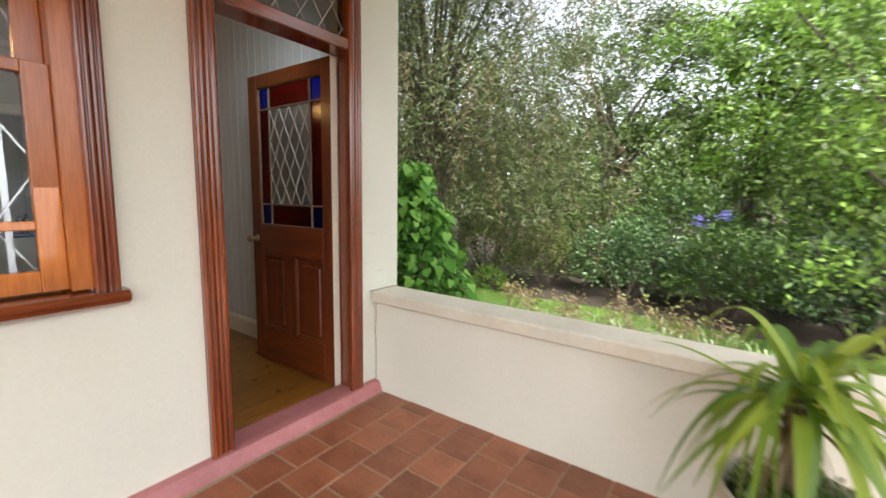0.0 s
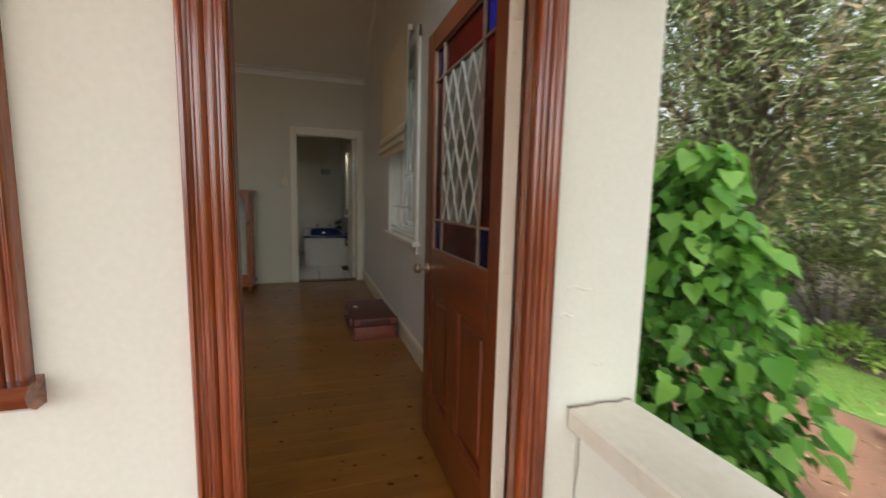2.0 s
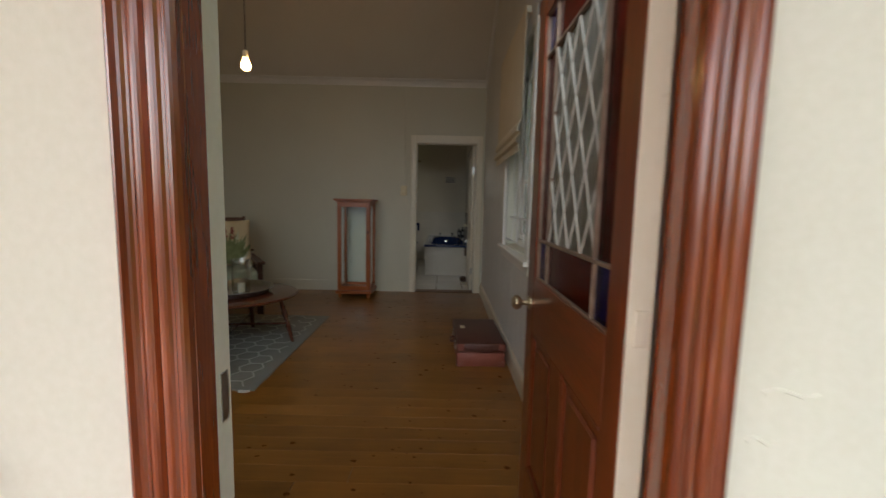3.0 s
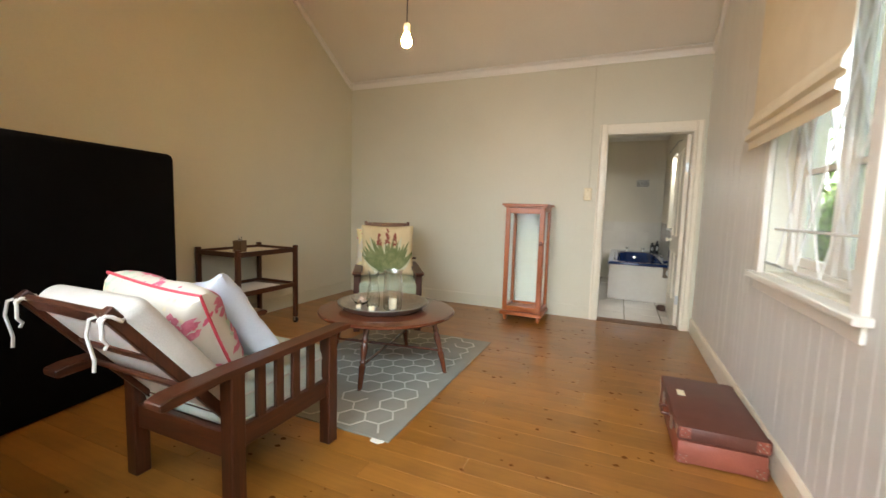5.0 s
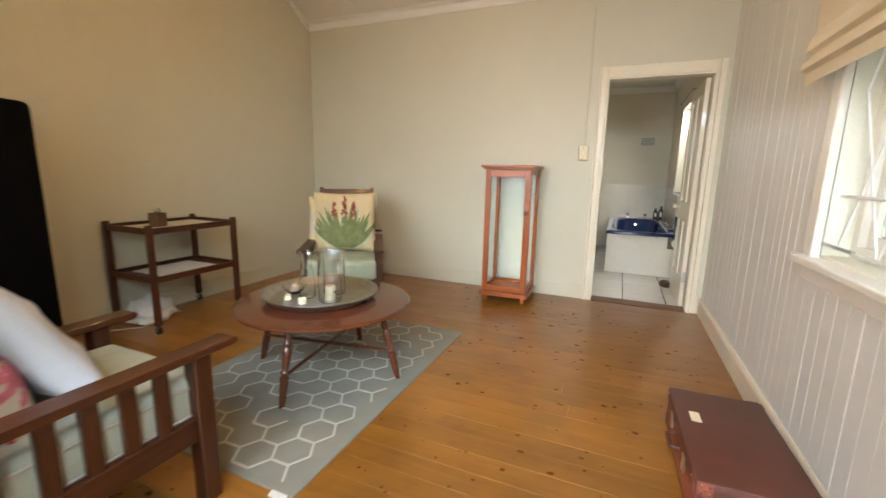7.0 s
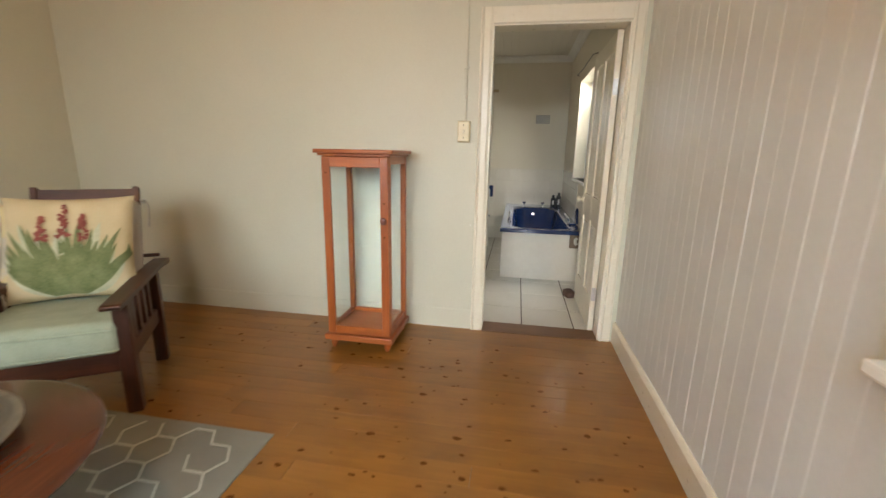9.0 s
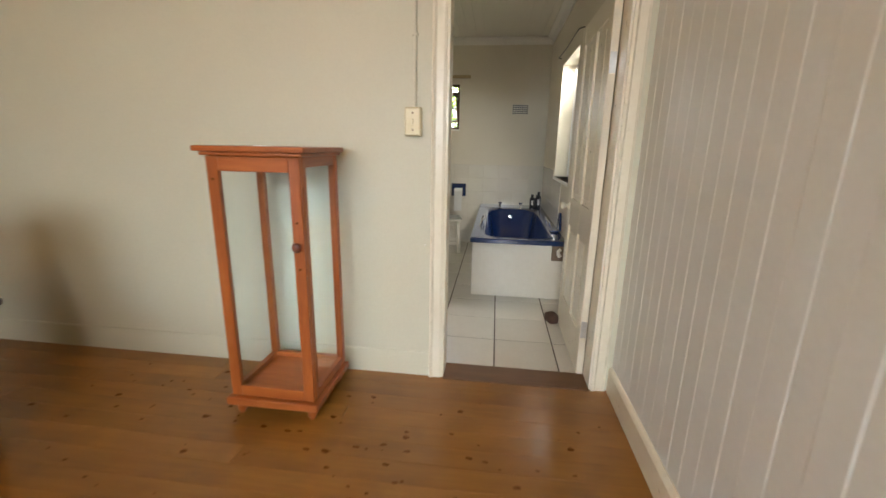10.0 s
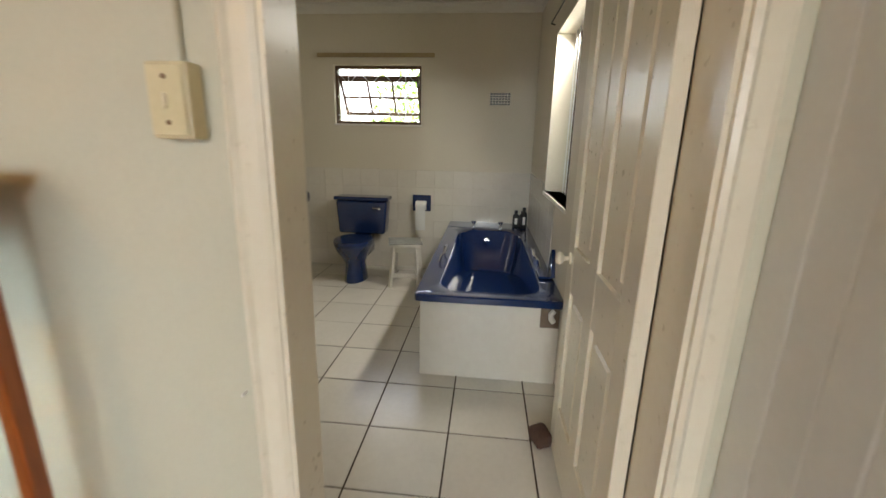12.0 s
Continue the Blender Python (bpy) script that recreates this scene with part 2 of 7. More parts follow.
def leafy(name, c1, c2, rough=0.5, through_light=0.28, single=False):
    """Leaves differ one by one and let some light pass."""
    m = bpy.data.materials.new(name)
    nt, b = nodes_of(m)
    N, L = nt.nodes, nt.links
    g = N.new("ShaderNodeNewGeometry")
    rp = N.new("ShaderNodeValToRGB")
    rp.color_ramp.elements[0].color, rp.color_ramp.elements[1].color = (*c1, 1), (*c2, 1)
    L.new(N.new("ShaderNodeObjectInfo").outputs["Random"] if single else g.outputs["Random Per Island"], rp.inputs[0])
    L.new(rp.outputs[0], b.inputs["Base Color"])
    b.inputs["Roughness"].default_value = rough
    tr = N.new("ShaderNodeBsdfTranslucent")
    L.new(rp.outputs[0], tr.inputs[0])
    mx = N.new("ShaderNodeMixShader")
    mx.inputs[0].default_value = through_light
    L.new(b.outputs[0], mx.inputs[1]), L.new(tr.outputs[0], mx.inputs[2])
    L.new(mx.outputs[0], N["Material Output"].inputs[0])
    return m


M["leaf_olive"] = leafy("olive_needle_leaf", (0.030, 0.046, 0.012), (0.150, 0.190, 0.060))
M["leaf_dry"] = leafy("dry_tan_leaf", (0.16, 0.11, 0.055), (0.30, 0.23, 0.12))
M["leaf_mid"] = leafy("mid_green_leaf", (0.035, 0.074, 0.012), (0.16, 0.25, 0.045))
M["leaf_bright"] = leafy("bright_green_leaf", (0.10, 0.22, 0.022), (0.30, 0.47, 0.08), through_light=0.45)
M["leaf_pale"] = leafy("pale_variegated_leaf", (0.20, 0.27, 0.12), (0.46, 0.50, 0.31), rough=0.5, through_light=0.2)
M["leaf_hedge"] = leafy("glossy_hedge_leaf", (0.018, 0.045, 0.014), (0.13, 0.22, 0.08), rough=0.32, through_light=0.2)
M["leaf_yellow"] = leafy("yellow_green_leaf", (0.10, 0.13, 0.03), (0.22, 0.25, 0.06))
M["leaf_vine"] = leafy("fresh_heart_leaf", (0.10, 0.30, 0.030), (0.30, 0.58, 0.10), rough=0.5, through_light=0.4, single=True)
M["leaf_fill"] = leafy("inner_heart_leaf", (0.05, 0.17, 0.022), (0.14, 0.34, 0.05), rough=0.45, through_light=0.25)
M["leaf_pot"] = leafy("lime_strap_leaf", (0.11, 0.22, 0.022), (0.34, 0.45, 0.055), rough=0.45, through_light=0.35, single=True)
M["petal"] = leafy("violet_petal", (0.16, 0.14, 0.50), (0.30, 0.28, 0.70))
M["bulb"] = bpy.data.materials.new("glowing_bulb")
_nt, _b = nodes_of(M["bulb"])
_b.inputs["Base Color"].default_value = (1, 0.8, 0.5, 1)
_b.inputs["Emission Color"].default_value = (1.0, 0.56, 0.19, 1)
_b.inputs["Emission Strength"].default_value = 58


def printed(name, ground, spots, z_spread=1.0):
    """Printed cloth: blotches of several colours over a pale ground, by layered voronoi and noise in the cloth's own space."""
    m = bpy.data.materials.new(name)
    nt, b = nodes_of(m)
    N, L = nt.nodes, nt.links
    tc = N.new("ShaderNodeTexCoord")
    base = N.new("ShaderNodeRGB")
    base.outputs[0].default_value = (*ground, 1)
    col = base.outputs[0]
    for k, (c, sc, lo, hi, offs) in enumerate(spots):
        mp = N.new("ShaderNodeMapping")
        mp.inputs["Location"].default_value = offs
        L.new(tc.outputs["Object"], mp.inputs["Vector"])
        n = N.new("ShaderNodeTexNoise")
        n.inputs["Scale"].default_value, n.inputs["Detail"].default_value = sc, 4
        n.inputs["Distortion"].default_value = 0.6
        L.new(mp.outputs[0], n.inputs["Vector"])
        v = N.new("ShaderNodeTexVoronoi")
        v.inputs["Scale"].default_value = sc * 6
        L.new(mp.outputs[0], v.inputs["Vector"])
        add = N.new("ShaderNodeMath")
        add.operation = "MULTIPLY_ADD"
        add.inputs[1].default_value = -0.18
        L.new(v.outputs["Distance"], add.inputs[0]), L.new(n.outputs["Fac"], add.inputs[2])
        r = N.new("ShaderNodeMapRange")
        r.inputs[1].default_value, r.inputs[2].default_value = lo, hi
        L.new(add.outputs[0], r.inputs[0])
        mx = N.new("ShaderNodeMix")
        mx.data_type = "RGBA"
        mx.inputs[7].default_value = (*c, 1)
        L.new(r.outputs[0], mx.inputs[0]), L.new(col, mx.inputs[6])
        col = mx.outputs[2]
    L.new(col, b.inputs["Base Color"])
    b.inputs["Roughness"].default_value = 0.9
    w = N.new("ShaderNodeTexNoise")
    w.inputs["Scale"].default_value = 14
    L.new(tc.outputs["Object"], w.inputs["Vector"])
    bp = N.new("ShaderNodeBump")
    bp.inputs["Strength"].default_value, bp.inputs["Distance"].default_value = 0.35, 0.02
    L.new(w.outputs["Fac"], bp.inputs["Height"]), L.new(bp.outputs[0], b.inputs["Normal"])
    return m


M["floral"] = printed("rose_print_cotton", (0.55, 0.50, 0.42), [((0.40, 0.50, 0.38), 5.0, 0.46, 0.52, (3, 1, 0)), ((0.66, 0.56, 0.30), 4.2, 0.50, 0.56, (9, 4, 2)), ((0.55, 0.09, 0.16), 5.5, 0.49, 0.52, (0.5, 7, 3))])
M["rose_pink"] = surface("printed_rose_pink", (0.42, 0.07, 0.12), (0.62, 0.22, 0.28), 60, 0.9, 0.2)
M["print_green"] = surface("printed_faded_green", (0.30, 0.40, 0.28), (0.46, 0.54, 0.42), 30, 0.9, 0.2)
M["aloe_cloth"] = surface("cream_tapestry_ground", (0.52, 0.42, 0.235), (0.64, 0.53, 0.33), 6, 0.9, 0.3, fine=180)
M["aloe_leaf"] = surface("printed_green_leaf", (0.07, 0.10, 0.03), (0.25, 0.27, 0.12), 14, 0.9, 0.2)
M["aloe_pale"] = surface("printed_pale_leaf", (0.40, 0.42, 0.27), (0.60, 0.57, 0.40), 16, 0.9, 0.2)
M["aloe_flower"] = surface("printed_rust_flower", (0.16, 0.035, 0.025), (0.30, 0.08, 0.055), 40, 0.9, 0.2)


# ---- mesh helpers ----
def box(bm, x0, x1, y0, y1, z0, z1, r=0.0, seg=1):
    g = bmesh.ops.create_cube(bm, size=1.0)
    for v in g["verts"]:
        v.co = Vector((x0 + (v.co.x + 0.5) * (x1 - x0), y0 + (v.co.y + 0.5) * (y1 - y0), z0 + (v.co.z + 0.5) * (z1 - z0)))
    if r:
        es = list({e for v in g["verts"] for e in v.link_edges})
        return bmesh.ops.bevel(bm, geom=es, offset=r, segments=seg, affect="EDGES", profile=0.5)["verts"]
    return g["verts"]


def turned(bm, verts, m):
    bmesh.ops.transform(bm, matrix=m, verts=list(verts))


def bar(bm, p0, p1, w, h, r=0.0):
    """A square bar between two points, w across and h along the upright."""
    p0, p1 = Vector(p0), Vector(p1)
    d = p1 - p0
    vs = box(bm, -w / 2, w / 2, -h / 2, h / 2, 0, d.length, r)
    q = d.to_track_quat("Z", "Y")
    turned(bm, vs, Matrix.Translation(p0) @ q.to_matrix().to_4x4())


def rod(bm, p0, p1, r0, r1=None, seg=10):
    p0, p1 = Vector(p0), Vector(p1)
    d = p1 - p0
    g = bmesh.ops.create_cone(bm, cap_ends=True, segments=seg, radius1=r0, radius2=r0 if r1 is None else r1, depth=d.length)
    turned(bm, g["verts"], Matrix.Translation((p0 + p1) / 2) @ d.to_track_quat("Z", "Y").to_matrix().to_4x4())


def lathe(bm, profile, seg=24, m=Matrix(), close=True):
    """Turns (radius, height) pairs about z."""
    rings = []
    for r, z in profile:
        rings.append([bm.verts.new(m @ Vector((max(r, 1e-4) * math.cos(a), max(r, 1e-4) * math.sin(a), z))) for a in (2 * math.pi * k / seg for k in range(seg))])
    for a, b in zip(rings, rings[1:]):
        for k in range(seg):
            bm.faces.new((a[k], a[(k + 1) % seg], b[(k + 1) % seg], b[k]))
    if close:
        bm.faces.new(rings[0][::-1]), bm.faces.new(rings[-1])


def prism(bm, outline, axis, d0, d1):
    """A solid with the outline (u, v) pushed along an axis: x -> (y, z), y -> (x, z), z -> (x, y)."""
    def at(u, v, d):
        return {"x": (d, u, v), "y": (u, d, v), "z": (u, v, d)}[axis]
    a = [bm.verts.new(at(u, v, d0)) for u, v in outline]
    b = [bm.verts.new(at(u, v, d1)) for u, v in outline]
    bm.faces.new(a), bm.faces.new(b[::-1])
    n = len(a)
    for k in range(n):
        bm.faces.new((a[k], b[k], b[(k + 1) % n], a[(k + 1) % n]))


def tube(bm, pts, r, seg=8, taper=None):
    """A round cord through points."""
    pts = [Vector(p) for p in pts]
    rings = []
    for i, p in enumerate(pts):
        d = (pts[min(i + 1, len(pts) - 1)] - pts[max(i - 1, 0)]).normalized()
        a = d.orthogonal().normalized() if i == 0 else (a - d * a.dot(d)).normalized()
        b = d.cross(a)
        rr = r if taper is None else r + (taper - r) * i / (len(pts) - 1)
        rings.append([bm.verts.new(p + (a * math.cos(t) + b * math.sin(t)) * rr) for t in (2 * math.pi * k / seg for k in range(seg))])
    for u, v in zip(rings, rings[1:]):
        for k in range(seg):
            bm.faces.new((u[k], u[(k + 1) % seg], v[(k + 1) % seg], v[k]))
    bm.faces.new(rings[0][::-1]), bm.faces.new(rings[-1])


def cushion_point(u, v, s, w, h, t, pinch=0.06, seed=1, lift=0.0):
    """A point of a stuffed cushion's face: u, v from -1 to 1, s the side."""
    p = Vector((u * w / 2 * (1 - pinch * (1 - v * v)), 0, v * h / 2 * (1 - pinch * (1 - u * u))))
    bulge = (max(0, 1 - u ** 4) * max(0, 1 - v ** 4)) ** 0.46
    wob = noise.noise(Vector((u * 1.6 + seed, v * 1.6, s))) * 0.22 + noise.noise(Vector((u * 4 + seed, v * 4, s))) * 0.09
    p.y = s * (t / 2 * bulge * (1 + wob) + lift)
    return p


def cushion(bm, w, h, t, m=Matrix(), n=34, pinch=0.06, seed=1):
    """A stuffed cushion w by h (x, z), t thick (y), with pulled-in sides and pointed corners."""
    grid = {}
    for s in (-1, 1):
        for i in range(n + 1):
            for j in range(n + 1):
                if s == 1 and (i in (0, n) or j in (0, n)):
                    grid[s, i, j] = grid[-1, i, j]
                else:
                    grid[s, i, j] = bm.verts.new(m @ cushion_point(2 * i / n - 1, 2 * j / n - 1, s, w, h, t, pinch, seed))
    for s in (-1, 1):
        for i in range(n):
            for j in range(n):
                q = [grid[s, i, j], grid[s, i + 1, j], grid[s, i + 1, j + 1], grid[s, i, j + 1]]
                bm.faces.new(q if s == -1 else q[::-1])


def cushion_print(bm, spine, width, s, w, h, t, m=Matrix(), seed=1, pinch=0.06, lift=0.0045):
    """A tapering printed stroke laid on a cushion's face along (u, v) points."""
    rows = []
    n = len(spine)
    for i, (u, v) in enumerate(spine):
        a, b = spine[max(i - 1, 0)], spine[min(i + 1, n - 1)]
        d = Vector((b[0] - a[0], b[1] - a[1])).normalized()
        k = width * math.sin(math.pi * (0.12 + 0.88 * i / (n - 1))) + 0.004
        rows.append([bm.verts.new(m @ cushion_point(u - d.y * k * q, v + d.x * k * q, s, w, h, t, pinch, seed, lift)) for q in (-1, 0, 1)])
    for a, b in zip(rows, rows[1:]):
        for q in (0, 1):
            bm.faces.new((a[q], a[q + 1], b[q + 1], b[q]))


def mesh_of(bm, name, material, smooth=False):
    bmesh.ops.recalc_face_normals(bm, faces=bm.faces)
    me = bpy.data.meshes.new(name)
    bm.to_mesh(me)
    bm.free()
    me.materials.append(material)
    if smooth:
        me.shade_smooth()
        me.set_sharp_from_angle(angle=radians(40))
    return me


def part(name, bm, material, parent=None, label="", smooth=False):
    """One mesh object, under a thing or a part when a parent is given."""
    ob = new(name, mesh_of(bm, name, material, smooth))
    if parent:
        ob.parent = parent
    if label:
        tagged(ob, label)
    return ob


def thing(name, label, category, m=Matrix(), group="", kind=""):
    ob = new(name)
    ob.empty_display_size = 0.1
    ob.matrix_world = m
    return tagged(ob, label, category, group, kind)


def solid(name, label, material, *boxes, kind="structure", category="", r=0.0):
    """Part of the setting made of boxes (x0, x1, y0, y1, z0, z1)."""
    bm = bmesh.new()
    for b in boxes:
        box(bm, *b, r)
    return tagged(part(name, bm, material), label, category, "", kind)


def B(*a, r=0.0, seg=1):
    """A fresh bmesh with one box."""
    bm = bmesh.new()
    box(bm, *a, r, seg)
    return bm

# ---- the house ----
XE, XO, XW = -2.10, -1.87, -7.13       # inner and outer face of the front wall, face of the far wall
YN, YNO, YS = 1.864, 2.10, -2.52       # panelled wall, its outer face, plain wall
EAVE, RIDGE, XR = 2.92, 4.46, -4.615   # ceiling heights
XB, YB, BTOP = -10.75, 1.80, 2.68      # bathroom: back wall, window wall, ceiling
PORCH = -0.05


def wall_with_holes(name, label, material, axis, d0, d1, u0, u1, z0, z1, holes):
    """A wall slab across an axis with rectangular openings (u0, u1, z0, z1), sorted along u."""
    bm = bmesh.new()
    def put(a, b, c, d):
        if b - a > 1e-4 and d - c > 1e-4:
            box(bm, *((d0, d1, a, b) if axis == "x" else (a, b, d0, d1)), c, d)
    u = u0
    for a, b, c, d in sorted(holes):
        put(u, a, z0, z1), put(a, b, z0, c), put(a, b, d, z1)
        u = b
    put(u, u1, z0, z1)
    return tagged(part(name, bm, material), label, "wall", "", "structure")


# front wall with the door and the porch window; window: y -0.42 to 0.46, z 0.86 to 2.42
PORCH_WINDOWS = [(-1.452, -0.528, 0.84, 2.44), (-0.462, 0.462, 0.84, 2.44)]
wall_with_holes("wall_east", "cream plastered front wall of the house on the porch", M["plaster_out"], "x", -1.986, XO, -2.75, YNO, PORCH - 0.3, EAVE + 0.3, PORCH_WINDOWS + [(0.915, 1.72, 0.0, 2.50)])
wall_with_holes("wall_east_core", "inner half of the front wall with a wider door reveal", M["cream_gloss"], "x", XE + 0.002, -1.988, -2.75, YNO - 0.1, -0.3, EAVE + 0.2, PORCH_WINDOWS + [(0.842, 1.735, -0.03, 2.47)])
wall_with_holes("wall_east_inside", "pale painted inner face of the front wall", M["plaster_in"], "x", XE - 0.012, XE, YS, YN, 0.0, EAVE, [(-1.45, -0.53, 0.84, 2.44), (-0.46, 0.46, 0.84, 2.44), (0.842, 1.735, 0.0, 2.47)])
GABLE = [(XW - 0.14, -0.3), (XE, -0.3), (XE, EAVE), (XR, RIDGE), (XW - 0.14, EAVE - 0.07)]
bm = bmesh.new()
prism(bm, GABLE, "y", YS - 0.22, YS)
tagged(part("wall_south", bm, M["plaster_in"]), "plain cream painted gable wall", "wall", "", "structure")
# panelled wall: a core with the window opening and boards on it
wx0, wx1, wz0, wz1 = -4.98, -3.93, 0.93, 2.40
bm = bmesh.new()
prism(bm, [(XE, EAVE), (XR, RIDGE), (XW - 0.14, EAVE - 0.07)], "y", YN + 0.014, YNO)
for b in ((XW - 0.14, wx0, -0.5, EAVE), (wx1, XE, -0.5, EAVE), (wx0, wx1, -0.5, wz0), (wx0, wx1, wz1, EAVE)):
    box(bm, b[0], b[1], YN + 0.014, YNO, b[2], b[3])
tagged(part("wall_north", bm, M["plaster_out"]), "garden side wall of the house, plastered outside", "wall", "", "structure")
wall_with_holes("wall_west", "sage cream painted wall between the room and the bathroom", M["plaster_in"], "x", XW - 0.13, XW, YS - 0.2, YN, 0.0, EAVE + 0.05, [(0.895, 1.765, 0.0, 2.125)])
# bathroom shell
wall_with_holes("wall_bathroom_north", "pale bathroom wall with a deep window reveal", M["bath_wall"], "y", YB, YNO + 0.02, XB - 0.2, XW - 0.135, -0.3, BTOP + 0.1, [(-9.66, -8.74, 1.03, 2.16)])
wall_with_holes("wall_bathroom_west", "pale bathroom back wall with a small window", M["bath_wall"], "x", XB - 0.2, XB, -1.4, YB - 0.002, -0.3, BTOP + 0.1, [(-0.28, 0.635, 1.555, 2.13), (1.355, 1.525, 1.765, 1.868)])
solid("wall_bathroom_south", "pale bathroom side wall", M["bath_wall"], (XB - 0.2, XW - 0.13, -1.4, -1.25, -0.3, BTOP + 0.1))
solid("wall_bathroom_east", "pale bathroom face of the dividing wall", M["bath_wall"], (XW - 0.142, XW - 0.132, -1.25, 0.82, 0, BTOP), (XW - 0.142, XW - 0.132, 0.82, YB, 2.21, BTOP))
solid("ceiling_bathroom", "white boarded bathroom ceiling", M["ceiling"], *[(XB, XW - 0.14, -1.25 + 0.1 * k, -1.25 + 0.1 * k + 0.094, BTOP, BTOP + 0.06) for k in range(31)])
solid("ceiling_bathroom_backing", "dark gap above the bathroom ceiling boards", M["ceiling"], (XB - 0.1, XW - 0.14, -1.3, 1.95, BTOP + 0.008, BTOP + 0.1))


def cornice(name, label, axis, d, sign, a, b, z, size=0.07):
    """A coved moulding along a wall, under a ceiling."""
    bm = bmesh.new()
    prof = [(0, 0), (0, -size), (0.012, -size), (0.016, -size * 0.8), (size * 0.45, -size * 0.32), (size * 0.85, -0.016), (size, -0.012), (size, 0)]
    if axis == "x":
        prism(bm, [(d + sign * u, z + v) for u, v in prof], "y", a, b)
    else:
        prism(bm, [(d + sign * u, z + v) for u, v in prof], "x", a, b)
    return tagged(part(name, bm, M["white_gloss"]), label, "cornice", "", "structure")


cornice("trim_bathroom_cornice_back", "white coved bathroom cornice", "x", XB, 1, -1.25, YB, BTOP, 0.08)
cornice("trim_bathroom_cornice_side", "white coved bathroom cornice", "y", YB, -1, XB + 0.08, XW - 0.14, BTOP, 0.08)
cornice("trim_cornice_west", "white coved cornice where wall meets sloping ceiling", "x", XW, 1, YS, YN, EAVE + 0.03, 0.085)
# sloping ceiling, one slab each way, with the board joints in the mesh
bm = bmesh.new()
for x0, z0, x1, z1 in ((XW - 0.14, EAVE - 0.07 + 0.0, XR, RIDGE), (XE + 0.1, EAVE - 0.06, XR, RIDGE)):
    prism(bm, [(x0, z0), (x1, z1), (x1, z1 + 0.12), (x0, z0 + 0.12)], "y", YS - 0.2, YNO)
tagged(part("ceiling", bm, M["ceiling"]), "cream painted sloping ceiling rising to a ridge", "ceiling", "", "structure")
for y, s, nm in ((YS, 1, "trim_rake_south"), (YN, -1, "trim_rake_north")):
    bm = bmesh.new()
    k = (RIDGE - EAVE) / (XR - XW)
    o = [(XW + 0.05, EAVE + 0.02), (XR, RIDGE - 0.01), (XR, RIDGE - 0.075), (XW + 0.05, EAVE - 0.045)]
    prism(bm, o, "y", y, y + s * 0.03)
    tagged(part(nm, bm, M["white_gloss"]), "white cover moulding along the sloping ceiling", "trim", "", "structure")
# unseen roof over everything, added to keep sky light out of the rooms
bm = bmesh.new()
prism(bm, [(XO + 0.4, EAVE + 0.1), (XR, RIDGE + 0.2), (XW - 0.3, EAVE + 0.05), (XW - 0.3, EAVE + 0.12), (XR, RIDGE + 0.28), (XO + 0.4, EAVE + 0.18)], "y", YS - 0.5, YNO + 0.25)
box(bm, XB - 0.4, XW - 0.3, -1.7, YNO + 0.25, BTOP + 0.14, BTOP + 0.24)
tagged(part("roof", bm, M["brown_frame"]), "unseen plain dark roof keeping sky light out of the house", "roof", "", "structure")
# unseen porch roof, carried out to x 1.75 to shade the parapet, and porch floor
solid("ceiling_porch", "unseen cream boarded porch ceiling that shades the parapet", M["ceiling"], (XO, 1.75, -3.0, 2.30, 2.86, 2.92))
solid("porch_slab", "concrete slab under the porch tiles", M["grout"], (XO + 0.002, 1.6, -3.0, 2.06, -0.62, PORCH - 0.006))
# pink painted sill strip along the wall and through the door
bm = bmesh.new()
prism(bm, [(XO, PORCH - 0.01), (XO + 0.075, PORCH - 0.01), (XO + 0.070, PORCH + 0.012), (XO + 0.045, 0.012), (XO, 0.016)], "y", -3.0, 1.879)
tagged(part("trim_pink_plinth", bm, M["pink"]), "worn pink painted plinth along the porch wall", "plinth", "", "structure")
solid("door_1_sill", "worn pink painted door sill", M["pink"], (-2.0, XO + 0.002, 0.90, 1.72, -0.05, 0.006), category="sill")
# parapet
bm = bmesh.new()
box(bm, XO + 0.003, 1.6, 1.880, 2.05, -0.6, 0.543)
tagged(part("wall_parapet", bm, M["plaster_out"]), "low cream plastered porch parapet", "wall", "", "structure")
solid("trim_parapet_coping", "cream parapet coping with chipped weathered edges", M["coping"], (XO + 0.004, 1.6, 1.838, 2.070, 0.543, 0.614), r=0.008)
bm = bmesh.new()
rng = random.Random(5)
pts = [(XO + 0.012, 1.876, -0.03)]
for k in range(1, 12):
    pts.append((XO + 0.008 + rng.uniform(0, 0.014), 1.877, -0.03 + 0.051 * k))
tube(bm, pts, 0.0016, 5)
pts = [(XO + 0.008 + rng.uniform(0, 0.012), 1.835 + 0.021 * k, 0.615) for k in range(12)]
tube(bm, pts, 0.0028, 5)
tagged(part("trim_parapet_crack", bm, M["crack"]), "dark crack where parapet meets the wall", "crack", "", "structure")
# two ripples of loose paint on the wall end
bm = bmesh.new()
for yy, zz, ll in ((1.86, 0.985, 0.09), (1.82, 0.905, 0.05), (1.93, 0.74, 0.06)):
    tube(bm, [(XO + 0.001, yy - ll / 2 + ll * k / 6, zz + 0.006 * math.sin(k)) for k in range(7)], 0.0035, 5)
tagged(part("trim_paint_ripple", bm, M["plaster_out"]), "small ripples in the wall paint", "paint", "", "structure")


